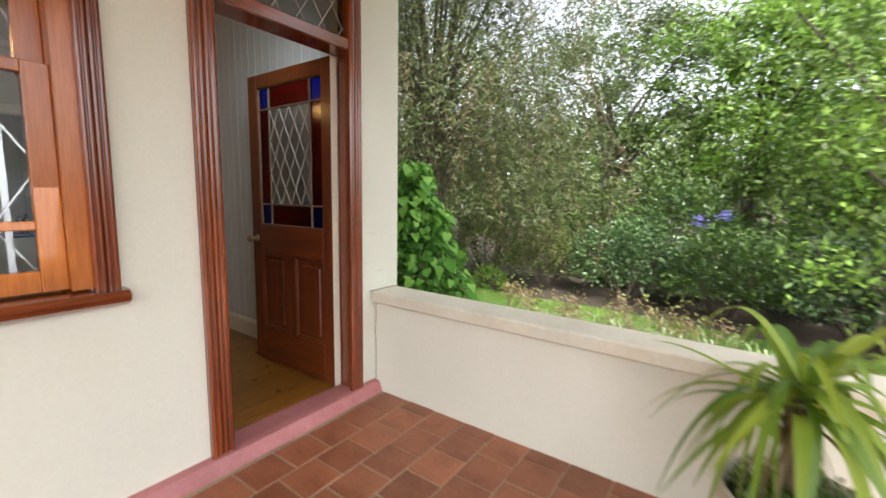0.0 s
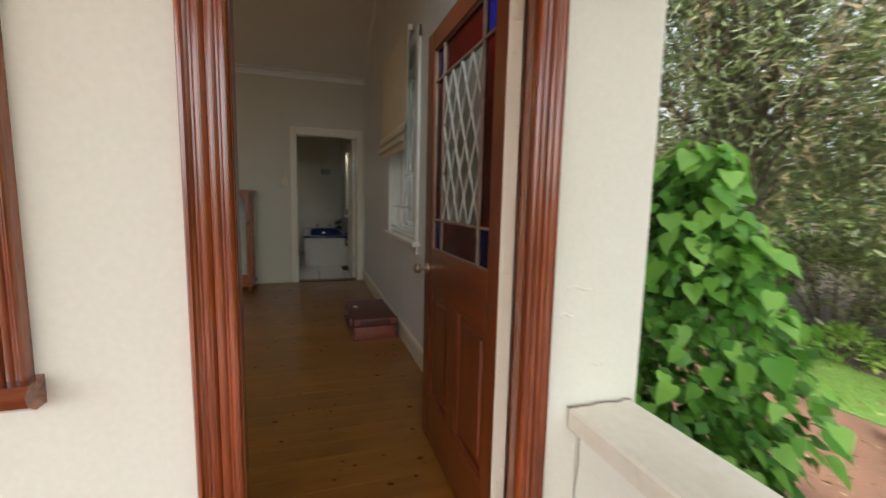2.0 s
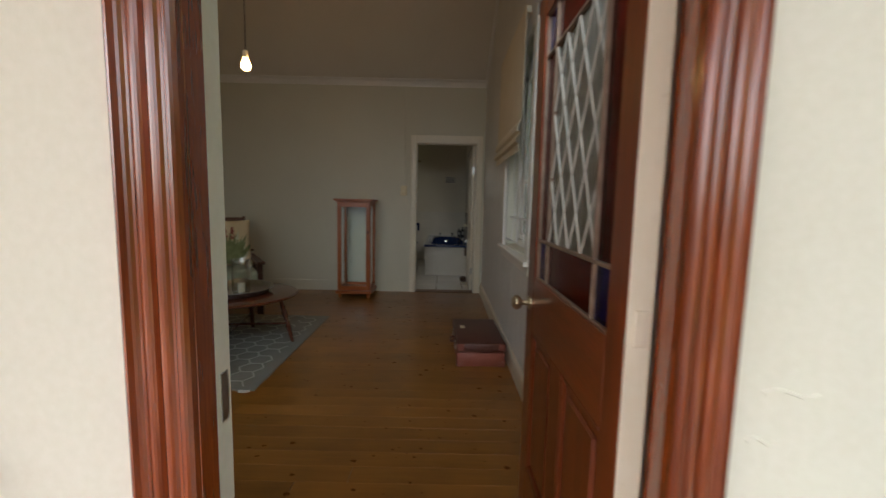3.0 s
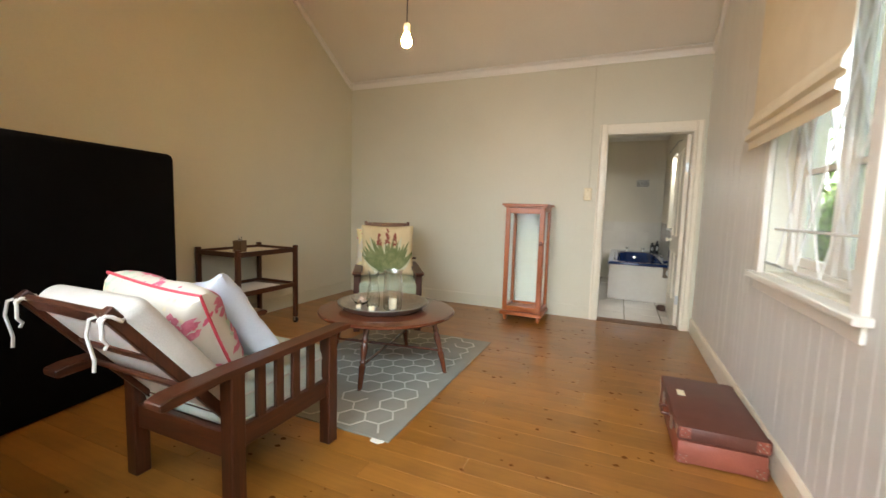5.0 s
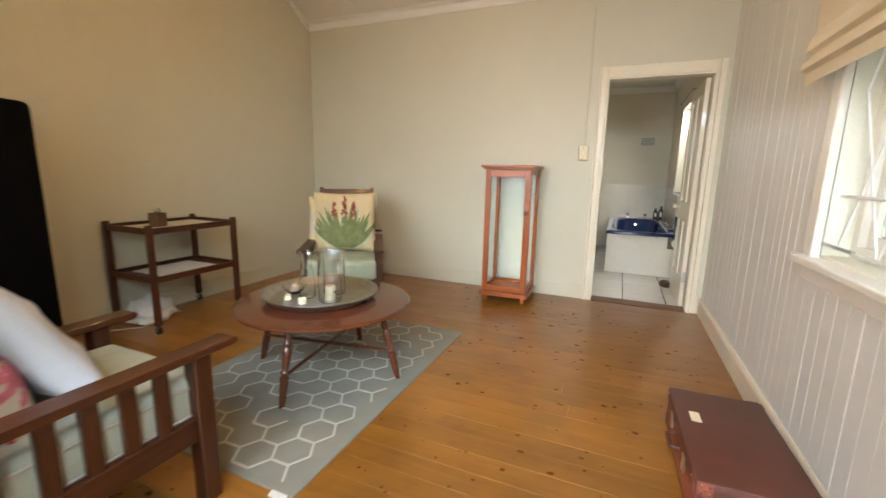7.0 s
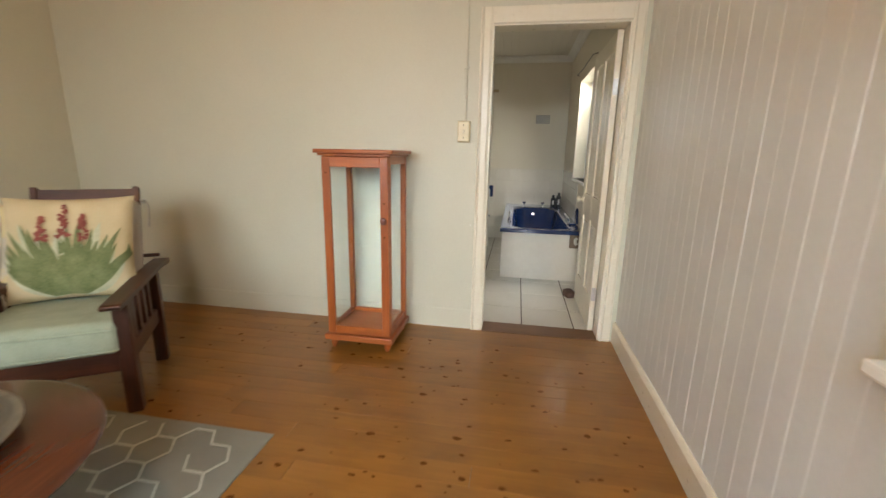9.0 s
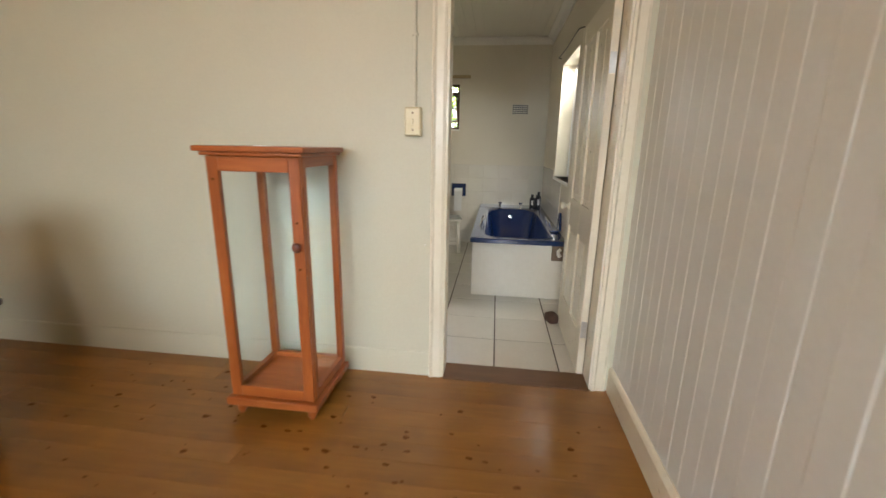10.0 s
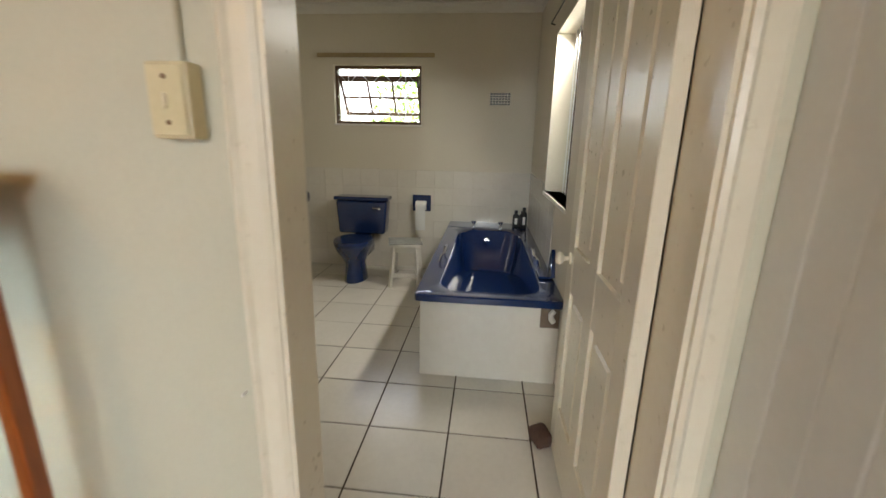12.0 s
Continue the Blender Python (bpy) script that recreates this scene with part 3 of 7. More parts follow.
# ---- joinery ----
def reeded(bm, y0, y1, z0, z1, x, out, along="z"):
    """A reeded casing board: a flat with three rounded reeds and a raised outer bead."""
    w = y1 - y0
    n = 26
    prof = []
    for k in range(n + 1):
        u = k / n
        h = 0.016 + 0.010 * abs(math.sin(u * math.pi * 4)) ** 0.6 + (0.008 if u < 0.14 or u > 0.9 else 0)
        prof.append((y0 + u * w, x + out * h))
    if along == "z":
        prism(bm, [(p[1], p[0]) for p in prof] + [(x, y1), (x, y0)], "z", z0, z1)


# entry door frame
df = thing("door_1", "open red varnished half-glazed entry door in its reeded frame", "door", kind="structure")
for y0, y1 in ((0.830, 0.930), (1.664, 1.754)):
    bm = bmesh.new()
    reeded(bm, y0, y1, 0.012, 2.56, XO, 1)
    part("casing", bm, M["red_z"], df, "reeded red hardwood casing")
bm = bmesh.new()
box(bm, XO, XO + 0.028, 0.832, 1.752, 2.56, 2.65, 0.006)
part("head_casing", bm, M["red_y"], df)
for y0, y1, xr in ((0.915, 0.931, -1.912), (1.700, 1.720, -1.985)):
    part("jamb", B(xr, XO + 0.012, y0, y1, 0.006, 2.50, r=0.003), M["red_z"], df)
part("transom_bar", B(-2.0, XO + 0.02, 0.931, 1.700, 2.02, 2.085, r=0.006), M["red_y"], df)
part("top_rail", B(-1.99, XO + 0.012, 0.931, 1.700, 2.45, 2.50), M["red_y"], df)
part("transom_glass", B(-1.948, -1.942, 0.931, 1.700, 2.085, 2.45), M["grey_glass"], df, "leaded transom light")
bm = bmesh.new()
for k in range(-3, 8):
    for s in (-1, 1):
        y0 = 0.945 + k * 0.14
        a, b = (y0, 2.085), (y0 + s * 0.24, 2.45)
        if s == -1:
            a = (y0 + 0.24, 2.085)
            b = (y0, 2.45)
        ya, za, yb, zb = a[0], a[1], b[0], b[1]
        lo, hi = 0.931, 1.700
        def clip(ya, za, yb, zb):
            t0, t1 = 0.0, 1.0
            d = yb - ya
            for e in (lo, hi):
                t = (e - ya) / d
                if (d > 0) == (e == lo):
                    t0 = max(t0, t)
                else:
                    t1 = min(t1, t)
            return t0, t1
        t0, t1 = clip(ya, za, yb, zb)
        if t1 - t0 > 0.02:
            bar(bm, (-1.938, ya + (yb - ya) * t0, za + (zb - za) * t0), (-1.938, ya + (yb - ya) * t1, za + (zb - za) * t1), 0.007, 0.004)
part("leading", bm, M["came"], df)
part("strike_plate", B(-1.975, -1.952, 0.913, 0.917, 0.87, 0.96), M["steel"], df, "worn steel strike plate")

# the leaf, standing open along x; local frame: u from hinge (0) to free edge (LW)
LW, LT = 0.880, 0.046
HX, FY = -1.984, 1.646


def lx(u):
    return HX - u


leaf = part("leaf", B(lx(LW), lx(LW - 0.105), FY, FY + LT, 0.012, 2.015, r=0.003), M["leafwood_z"], df, "red varnished door leaf with glazing above two panels")
part("hinge_stile", B(lx(0.095), lx(0.004), FY, FY + LT, 0.012, 2.015, r=0.003), M["leafwood_z"], leaf)
part("hinge_edge", B(lx(0.004), lx(0), FY, FY + LT, 0.012, 2.015), M["cream_gloss"], leaf, "cream painted hinge edge")
part("top_rail", B(lx(LW - 0.105), lx(0.095), FY + 0.001, FY + LT, 1.925, 2.015, r=0.002), M["leafwood_x"], leaf)
part("lock_rail", B(lx(LW - 0.105), lx(0.095), FY + 0.001, FY + LT, 0.80, 1.005, r=0.002), M["leafwood_x"], leaf)
part("bottom_rail", B(lx(LW - 0.105), lx(0.095), FY + 0.001, FY + LT, 0.012, 0.26, r=0.002), M["leafwood_x"], leaf)
part("muntin", B(lx(0.49), lx(0.39), FY + 0.001, FY + LT, 0.26, 0.80, r=0.002), M["leafwood_z"], leaf)
for u0, u1 in ((0.095, 0.39), (0.49, LW - 0.105)):
    bm = bmesh.new()
    box(bm, lx(u1), lx(u0), FY + 0.016, FY + 0.030, 0.26, 0.80)
    box(bm, lx(u1 - 0.045), lx(u0 + 0.045), FY + 0.006, FY + 0.036, 0.305, 0.755, 0.007)
    part("panel", bm, M["leafwood_z"], leaf)
    bm = bmesh.new()
    for a, b, c, d in ((u0, u0 + 0.016, 0.26, 0.80), (u1 - 0.016, u1, 0.26, 0.80), (u0 + 0.016, u1 - 0.016, 0.26, 0.276), (u0 + 0.016, u1 - 0.016, 0.784, 0.80)):
        box(bm, lx(b), lx(a), FY + 0.003, FY + 0.02, c, d, 0.004)
    part("panel_moulding", bm, M["leafwood_z"], leaf)
us, zs = (0.095, 0.215, 0.65, 0.77), (1.005, 1.145, 1.785, 1.925)
for i in range(3):
    for j in range(3):
        corner = i != 1 and j != 1
        centre = i == 1 and j == 1
        g = "cobalt" if corner else "grey_glass" if centre else "ruby"
        pane = part("pane", B(lx(us[i + 1]), lx(us[i]), FY + 0.018, FY + 0.024, zs[j], zs[j + 1]), M[g], leaf, {"cobalt": "cobalt blue stained glass pane", "ruby": "dark ruby stained glass pane", "grey_glass": "pale leaded diamond pane"}[g])
bm = bmesh.new()
for u in us:
    box(bm, lx(u + 0.005), lx(u - 0.005), FY + 0.008, FY + 0.034, zs[0], zs[-1], 0.002)
for z in zs:
    box(bm, lx(us[-1]), lx(us[0]), FY + 0.009, FY + 0.033, z - 0.005, z + 0.005, 0.002)
part("glazing_bars", bm, M["dull_bar"], leaf)
bm = bmesh.new()


def lattice(bm, a0, a1, b0, b1, sa, sb, put, w=0.005, t=0.004):
    """Crossing diagonal strips cut off at a rectangle; sa and sb: the diamond's width and height."""
    slope = sb / sa
    for s in (1, -1):
        n = int((a1 - a0) / sa + (b1 - b0) / sb) + 3
        for k in range(-n, n):
            c = b0 + k * sb
            lo, hi = a0, a1
            f = (lambda a: c + slope * (a - a0)) if s == 1 else (lambda a: c - slope * (a - a0))
            ends = []
            for aa in (a0, a1):
                if b0 <= f(aa) <= b1:
                    ends.append((aa, f(aa)))
            for bb in (b0, b1):
                aa = a0 + s * (bb - c) / slope
                if a0 < aa < a1:
                    ends.append((aa, bb))
            if len(ends) >= 2:
                ends.sort()
                if math.dist(ends[0], ends[-1]) > 0.01:
                    bar(bm, put(*ends[0]), put(*ends[-1]), w, t)


lattice(bm, us[1], us[2], zs[1], zs[2], 0.1088, 0.213, lambda a, b: (lx(a), FY + 0.015, b))
part("leading", bm, M["came"], leaf)
for z in (0.28, 1.05, 1.80):
    part("hinge", B(lx(0.0), lx(-0.004), FY + 0.012, FY + 0.036, z - 0.035, z + 0.035, r=0.002), M["cream_gloss"], leaf, "cream painted butt hinge")
bm = bmesh.new()
prof = [(0.026, 0), (0.026, 0.006), (0.010, 0.010), (0.010, 0.030), (0.020, 0.036), (0.028, 0.048), (0.027, 0.060), (0.016, 0.070), (0.0, 0.072)]
lathe(bm, prof, 20, pose(lx(LW - 0.055), FY, 0.90, 90))
part("knob", bm, M["brass"], leaf, "dull brass door knob", smooth=True)
bm = bmesh.new()
lathe(bm, prof, 20, pose(lx(LW - 0.055), FY + LT, 0.90, -90))
part("knob", bm, M["brass"], leaf, smooth=True)

# porch window: double hung, with burglar bars behind
w1 = thing("window_1", "varnished sash window with white burglar bars on the porch", "window", kind="structure")
for y0, y1 in ((-0.54, -0.462), (0.462, 0.540)):
    bm = bmesh.new()
    reeded(bm, y0, y1, 0.86, 2.50, XO, 1)
    part("casing", bm, M["red_z"], w1, "reeded red hardwood casing")
part("head_casing", B(XO, XO + 0.03, -0.540, 0.540, 2.50, 2.60, r=0.006), M["red_y"], w1)
bm = bmesh.new()
prism(bm, [(XO - 0.15, 0.80), (XO + 0.035, 0.80), (XO + 0.06, 0.815), (XO + 0.068, 0.838), (XO + 0.055, 0.858), (XO - 0.15, 0.872)], "y", -0.435, 0.556)
part("window_sill", bm, M["red_y"], w1, "moulded red hardwood sill")
for y0, y1 in ((-0.462, -0.405), (0.405, 0.462)):
    part("frame", B(XO - 0.14, XO + 0.005, y0, y1, 0.87, 2.44), M["sash"], w1, "golden varnished frame lining")
for nm, x, z0, z1 in (("lower_sash", XO - 0.045, 0.872, 1.63), ("upper_sash", XO - 0.095, 1.60, 2.44)):
    bm = bmesh.new()
    box(bm, x - 0.02, x + 0.02, 0.335, 0.405, z0, z1, 0.003)
    box(bm, x - 0.02, x + 0.02, -0.405, -0.335, z0, z1, 0.003)
    box(bm, x - 0.019, x + 0.019, -0.335, 0.335, z0, z0 + (0.075 if "low" in nm else 0.04), 0.003)
    box(bm, x - 0.019, x + 0.019, -0.335, 0.335, z1 - 0.04, z1, 0.003)
    if "low" in nm:
        box(bm, x - 0.017, x + 0.017, -0.335, 0.335, 1.085, 1.115, 0.003)
    else:
        prism(bm, [(0.335, z0), (0.405, z0), (0.400, z0 - 0.05), (0.385, z0 - 0.075), (0.372, z0 - 0.05), (0.345, z0 - 0.02)], "x", x - 0.018, x + 0.018)
    s = part(nm, bm, M["sash"], w1, "golden varnished sash")
    part("pane", B(x - 0.002, x + 0.002, -0.335, 0.335, z0 + 0.03, z1 - 0.03), M["clear"], s)
bm = bmesh.new()
for y in (-0.29, 0.0, 0.29):
    box(bm, XO - 0.175, XO - 0.165, y - 0.009, y + 0.009, 0.88, 2.42)
lattice(bm, -0.4, 0.4, 0.88, 2.42, 0.26, 0.42, lambda a, b: (XO - 0.162, a, b), 0.008, 0.006)
part("burglar_bars", bm, M["bars"], w1, "white diamond burglar bars")

copy_thing(w1, pose(0, -0.99, 0))

# room window with burglar bars, deep white frame
w2 = thing("window_2", "white painted room window with diamond burglar bars", "window", kind="structure")
for x0, x1 in ((wx0 - 0.075, wx0 + 0.004), (wx1 - 0.004, wx1 + 0.075)):
    part("architrave", B(x0, x1, YN - 0.022, YN + 0.01, wz0 - 0.02, wz1 + 0.08, r=0.005), M["white_gloss"], w2)
part("architrave", B(wx0 - 0.075, wx1 + 0.075, YN - 0.021, YN + 0.01, wz1, wz1 + 0.08, r=0.005), M["white_gloss"], w2)
part("window_sill", B(wx0 - 0.11, wx1 + 0.11, YN - 0.055, YN + 0.12, wz0 - 0.045, wz0 - 0.012, r=0.008, seg=2), M["white_gloss"], w2)
part("apron", B(wx0 - 0.08, wx1 + 0.08, YN - 0.018, YN, wz0 - 0.11, wz0 - 0.045, r=0.004), M["white_gloss"], w2)
bm = bmesh.new()
for b in ((wx0, wx0 + 0.05, wz0 - 0.012, wz1), (wx1 - 0.05, wx1, wz0 - 0.012, wz1), (wx0 + 0.05, wx1 - 0.05, wz1 - 0.05, wz1), (wx0 + 0.05, wx1 - 0.05, wz0 - 0.012, wz0 + 0.05)):
    box(bm, b[0], b[1], YN + 0.10, YN + 0.19, b[2], b[3], 0.004)
box(bm, (wx0 + wx1) / 2 - 0.025, (wx0 + wx1) / 2 + 0.025, YN + 0.105, YN + 0.185, wz0 + 0.05, wz1 - 0.05, 0.004)
part("window_frame", bm, M["white_gloss"], w2)
bm = bmesh.new()
for x0, x1 in ((wx0 + 0.05, (wx0 + wx1) / 2 - 0.025), ((wx0 + wx1) / 2 + 0.025, wx1 - 0.05)):
    for b in ((x0, x0 + 0.04, wz0 + 0.05, wz1 - 0.05), (x1 - 0.04, x1, wz0 + 0.05, wz1 - 0.05), (x0 + 0.04, x1 - 0.04, wz0 + 0.05, wz0 + 0.095), (x0 + 0.04, x1 - 0.04, wz1 - 0.09, wz1 - 0.05), (x0 + 0.04, x1 - 0.04, 1.46, 1.485)):
        box(bm, b[0], b[1], YN + 0.125, YN + 0.165, b[2], b[3], 0.003)
part("casement", bm, M["white_gloss"], w2)
# pane tinted to dim the bright outside
pane = part("pane", B(wx0 + 0.05, wx1 - 0.05, YN + 0.143, YN + 0.147, wz0 + 0.05, wz1 - 0.05), M["dimming_glass"], w2)
pane.visible_shadow = False
bm = bmesh.new()
lattice(bm, wx0 + 0.02, wx1 - 0.02, wz0 + 0.03, wz1, 0.28, 0.60, lambda a, b: (a, YN + 0.055, b), 0.008, 0.005)
for z in (wz0 + 0.035, 1.17):
    rod(bm, (wx0 - 0.02, YN + 0.045, z), (wx1 + 0.02, YN + 0.045, z), 0.006, seg=8)
part("burglar_bars", bm, M["bars"], w2, "white diamond burglar bars")
part("casement_stay", B(wx0 - 0.06, wx0 + 0.25, YN + 0.005, YN + 0.017, wz0 + 0.045, wz0 + 0.055), M["steel"], w2)
# roman blind, half drawn
bl = thing("roman_blind", "cream linen roman blind, half drawn over the window", "blind")
bx0, bx1 = wx0 - 0.20, wx1 - 0.09
bm = bmesh.new()
zt, zb = 2.53, 1.63
prof = [(YN - 0.060, zt), (YN - 0.062, 2.1), (YN - 0.066, 1.84), (YN - 0.085, 1.80), (YN - 0.090, 1.765), (YN - 0.070, 1.752), (YN - 0.072, 1.735), (YN - 0.096, 1.72), (YN - 0.100, 1.69), (YN - 0.078, 1.678), (YN - 0.076, zb)]
back = [(y + 0.004, z) for y, z in prof]
prism(bm, prof + back[::-1], "x", bx0, bx1)
part("cloth", bm, M["blind"], bl)
part("batten", B(bx0 + 0.01, bx1 - 0.01, YN - 0.060, YN - 0.024, 2.50, 2.54), M["blind"], bl)
bm = bmesh.new()
tube(bm, [(bx1 - 0.03, YN - 0.045, 2.5), (bx1 - 0.03, YN - 0.045, 1.2)], 0.002, 6)
part("cord", bm, M["tie"], bl)

# bathroom doorway: casing, lining, four-panel door standing open
d2 = thing("door_2", "cream gloss four-panel bathroom door standing open", "door", kind="structure")
for y0, y1 in ((0.828, 0.903), (1.757, 1.832)):
    bm = bmesh.new()
    prism(bm, [(XW, y0), (XW + 0.018, y0), (XW + 0.024, y0 + 0.012), (XW + 0.016, y0 + 0.024), (XW + 0.016, y1 - 0.015), (XW + 0.010, y1), (XW, y1)], "z", 0.0, 2.215)
    part("architrave", bm, M["cream_gloss"], d2)
part("architrave", B(XW, XW + 0.019, 0.903, 1.757, 2.117, 2.215, r=0.004), M["cream_gloss"], d2)
for y0, y1 in ((0.895, 0.915), (1.745, 1.765)):
    part("lining", B(XW - 0.14, XW + 0.006, y0, y1, 0.0, 2.125), M["cream_gloss"], d2)
part("lining", B(XW - 0.14, XW + 0.006, 0.915, 1.745, 2.105, 2.125), M["cream_gloss"], d2)
bm = bmesh.new()
for y0, y1 in ((0.80, 0.88), (1.755, 1.798)):
    box(bm, XW - 0.16, XW - 0.143, y0, y1, 0.0, 2.19, 0.004)
part("architrave", bm, M["cream_gloss"], d2)
H2, F2, W2 = XW - 0.135, 1.700, 0.80
leaf2 = part("leaf", B(H2 - 0.105, H2, F2, F2 + 0.04, 0.012, 2.10, r=0.003), M["cream_gloss"], d2, "cream four-panel door leaf")
part("stile", B(H2 - W2, H2 - W2 + 0.105, F2, F2 + 0.04, 0.012, 2.10, r=0.003), M["cream_gloss"], leaf2)
part("muntin", B(H2 - 0.45, H2 - 0.35, F2, F2 + 0.04, 0.26, 1.98, r=0.002), M["cream_gloss"], leaf2)
for z0, z1 in ((0.012, 0.26), (0.80, 0.99), (1.98, 2.10)):
    part("rail", B(H2 - W2 + 0.105, H2 - 0.105, F2 + 0.001, F2 + 0.039, z0, z1, r=0.002), M["cream_gloss"], leaf2)
for x0, x1 in ((H2 - W2 + 0.105, H2 - 0.45), (H2 - 0.35, H2 - 0.105)):
    for z0, z1 in ((0.26, 0.80), (0.99, 1.98)):
        bm = bmesh.new()
        box(bm, x0, x1, F2 + 0.014, F2 + 0.028, z0, z1)
        box(bm, x0 + 0.035, x1 - 0.035, F2 + 0.006, F2 + 0.034, z0 + 0.035, z1 - 0.035, 0.007)
        part("panel", bm, M["cream_gloss"], leaf2)
for s, y in ((90, F2), (-90, F2 + 0.04)):
    bm = bmesh.new()
    lathe(bm, [(0.024, 0), (0.024, 0.006), (0.010, 0.010), (0.010, 0.026), (0.022, 0.034), (0.027, 0.046), (0.022, 0.058), (0.0, 0.063)], 18, pose(H2 - W2 + 0.055, y, 0.93, s))
    part("knob", bm, M["cream_gloss"], leaf2, "cream porcelain door knob", smooth=True)
for z in (0.30, 1.75):
    part("hinge", B(H2 + 0.0, H2 + 0.004, F2 + 0.004, F2 + 0.036, z - 0.05, z + 0.05), M["steel"], leaf2)

# skirting boards
bm = bmesh.new()
prism(bm, [(YN, 0), (YN - 0.020, 0), (YN - 0.020, 0.125), (YN - 0.014, 0.14), (YN - 0.006, 0.15), (YN, 0.15)], "x", XW, XE)
tagged(part("baseboard_north", bm, M["cream_gloss"]), "cream gloss skirting board below the panelling", "baseboard", "", "structure")
bm = bmesh.new()
for a, b in ((YS, 0.828), (1.832, YN - 0.02)):
    prism(bm, [(XW, 0), (XW + 0.007, 0), (XW + 0.007, 0.14), (XW + 0.004, 0.15), (XW, 0.15)], "y", a, b)
tagged(part("baseboard_west", bm, M["plaster_in"]), "painted skirting board on the far wall", "baseboard", "", "structure")
solid("baseboard_south", "painted skirting board on the plain wall", M["plaster_in"], (XW + 0.012, XE - 0.012, YS, YS + 0.012, 0, 0.15))
solid("door_2_threshold", "worn dark wooden bathroom threshold", M["threshold"], (XW - 0.15, XW + 0.03, 0.915, 1.745, -0.02, 0.008), category="threshold")

# bathroom back window, open top-hung, with bars
w3 = thing("window_3", "small brown steel bathroom window, pushed open", "window", kind="structure")
X3 = XB - 0.06
bm = bmesh.new()
for a, b, c, d in ((-0.28, -0.25, 1.555, 2.13), (0.605, 0.635, 1.555, 2.13), (-0.25, 0.605, 1.555, 1.585), (-0.25, 0.605, 2.10, 2.13), (-0.25, 0.605, 2.005, 2.035)):
    box(bm, X3 - 0.03, X3 + 0.01, a, b, c, d, 0.003)
part("window_frame", bm, M["brown_frame"], w3)
vent = pose(X3 - 0.01, 0, 2.005, 0, 32, 0)
bm = bmesh.new()
for a, b, c, d in ((-0.245, -0.22, -0.40, 0), (0.575, 0.60, -0.40, 0), (-0.22, 0.575, -0.40, -0.375), (-0.22, 0.575, -0.025, 0), (0.04, 0.062, -0.375, -0.025), (0.305, 0.327, -0.375, -0.025), (-0.22, 0.575, -0.21, -0.19)):
    turned(bm, box(bm, -0.012, 0.012, a, b, c, d), vent)
sh = part("sash", bm, M["brown_frame"], w3)
bm = bmesh.new()
turned(bm, box(bm, -0.002, 0.002, -0.22, 0.575, -0.38, -0.02), vent)
part("pane", bm, M["clear"], sh).visible_shadow = False
bm = bmesh.new()
lattice(bm, -0.25, 0.605, 1.585, 2.10, 0.24, 0.24, lambda a, b: (XB - 0.02, a, b), 0.006, 0.005)
for y in (-0.13, 0.47):
    rod(bm, (XB - 0.02, y, 1.585), (XB - 0.02, y, 2.10), 0.004, seg=6)
rod(bm, (XB - 0.02, -0.25, 1.64), (XB - 0.02, 0.605, 1.64), 0.004, seg=6)
part("burglar_bars", bm, M["bars"], w3)
part("window_sill", B(XB - 0.06, XB + 0.012, -0.29, 0.645, 1.535, 1.553, r=0.004), M["white_gloss"], w3)
# bathroom side window
w4 = thing("window_4", "brown framed bathroom side window with bars", "window", kind="structure")
bm = bmesh.new()
for a, b, c, d in ((-9.66, -9.62, 1.03, 2.16), (-8.78, -8.74, 1.03, 2.16), (-9.62, -8.78, 1.03, 1.07), (-9.62, -8.78, 2.12, 2.16), (-9.22, -9.18, 1.07, 2.12), (-9.62, -8.78, 1.56, 1.59)):
    box(bm, a, b, YB + 0.15, YB + 0.19, c, d, 0.003)
part("window_frame", bm, M["brown_frame"], w4)
part("pane", B(-9.62, -8.78, YB + 0.168, YB + 0.172, 1.07, 2.12), M["dimming_glass"], w4).visible_shadow = False
bm = bmesh.new()
for k in range(1, 9):
    rod(bm, (-9.66 + 0.102 * k, YB + 0.12, 1.03), (-9.66 + 0.102 * k, YB + 0.12, 2.16), 0.005, seg=6)
part("burglar_bars", bm, M["bars"], w4)
part("window_sill", B(-9.68, -8.72, YB - 0.012, YB + 0.15, 1.0, 1.03, r=0.004), M["white_gloss"], w4)

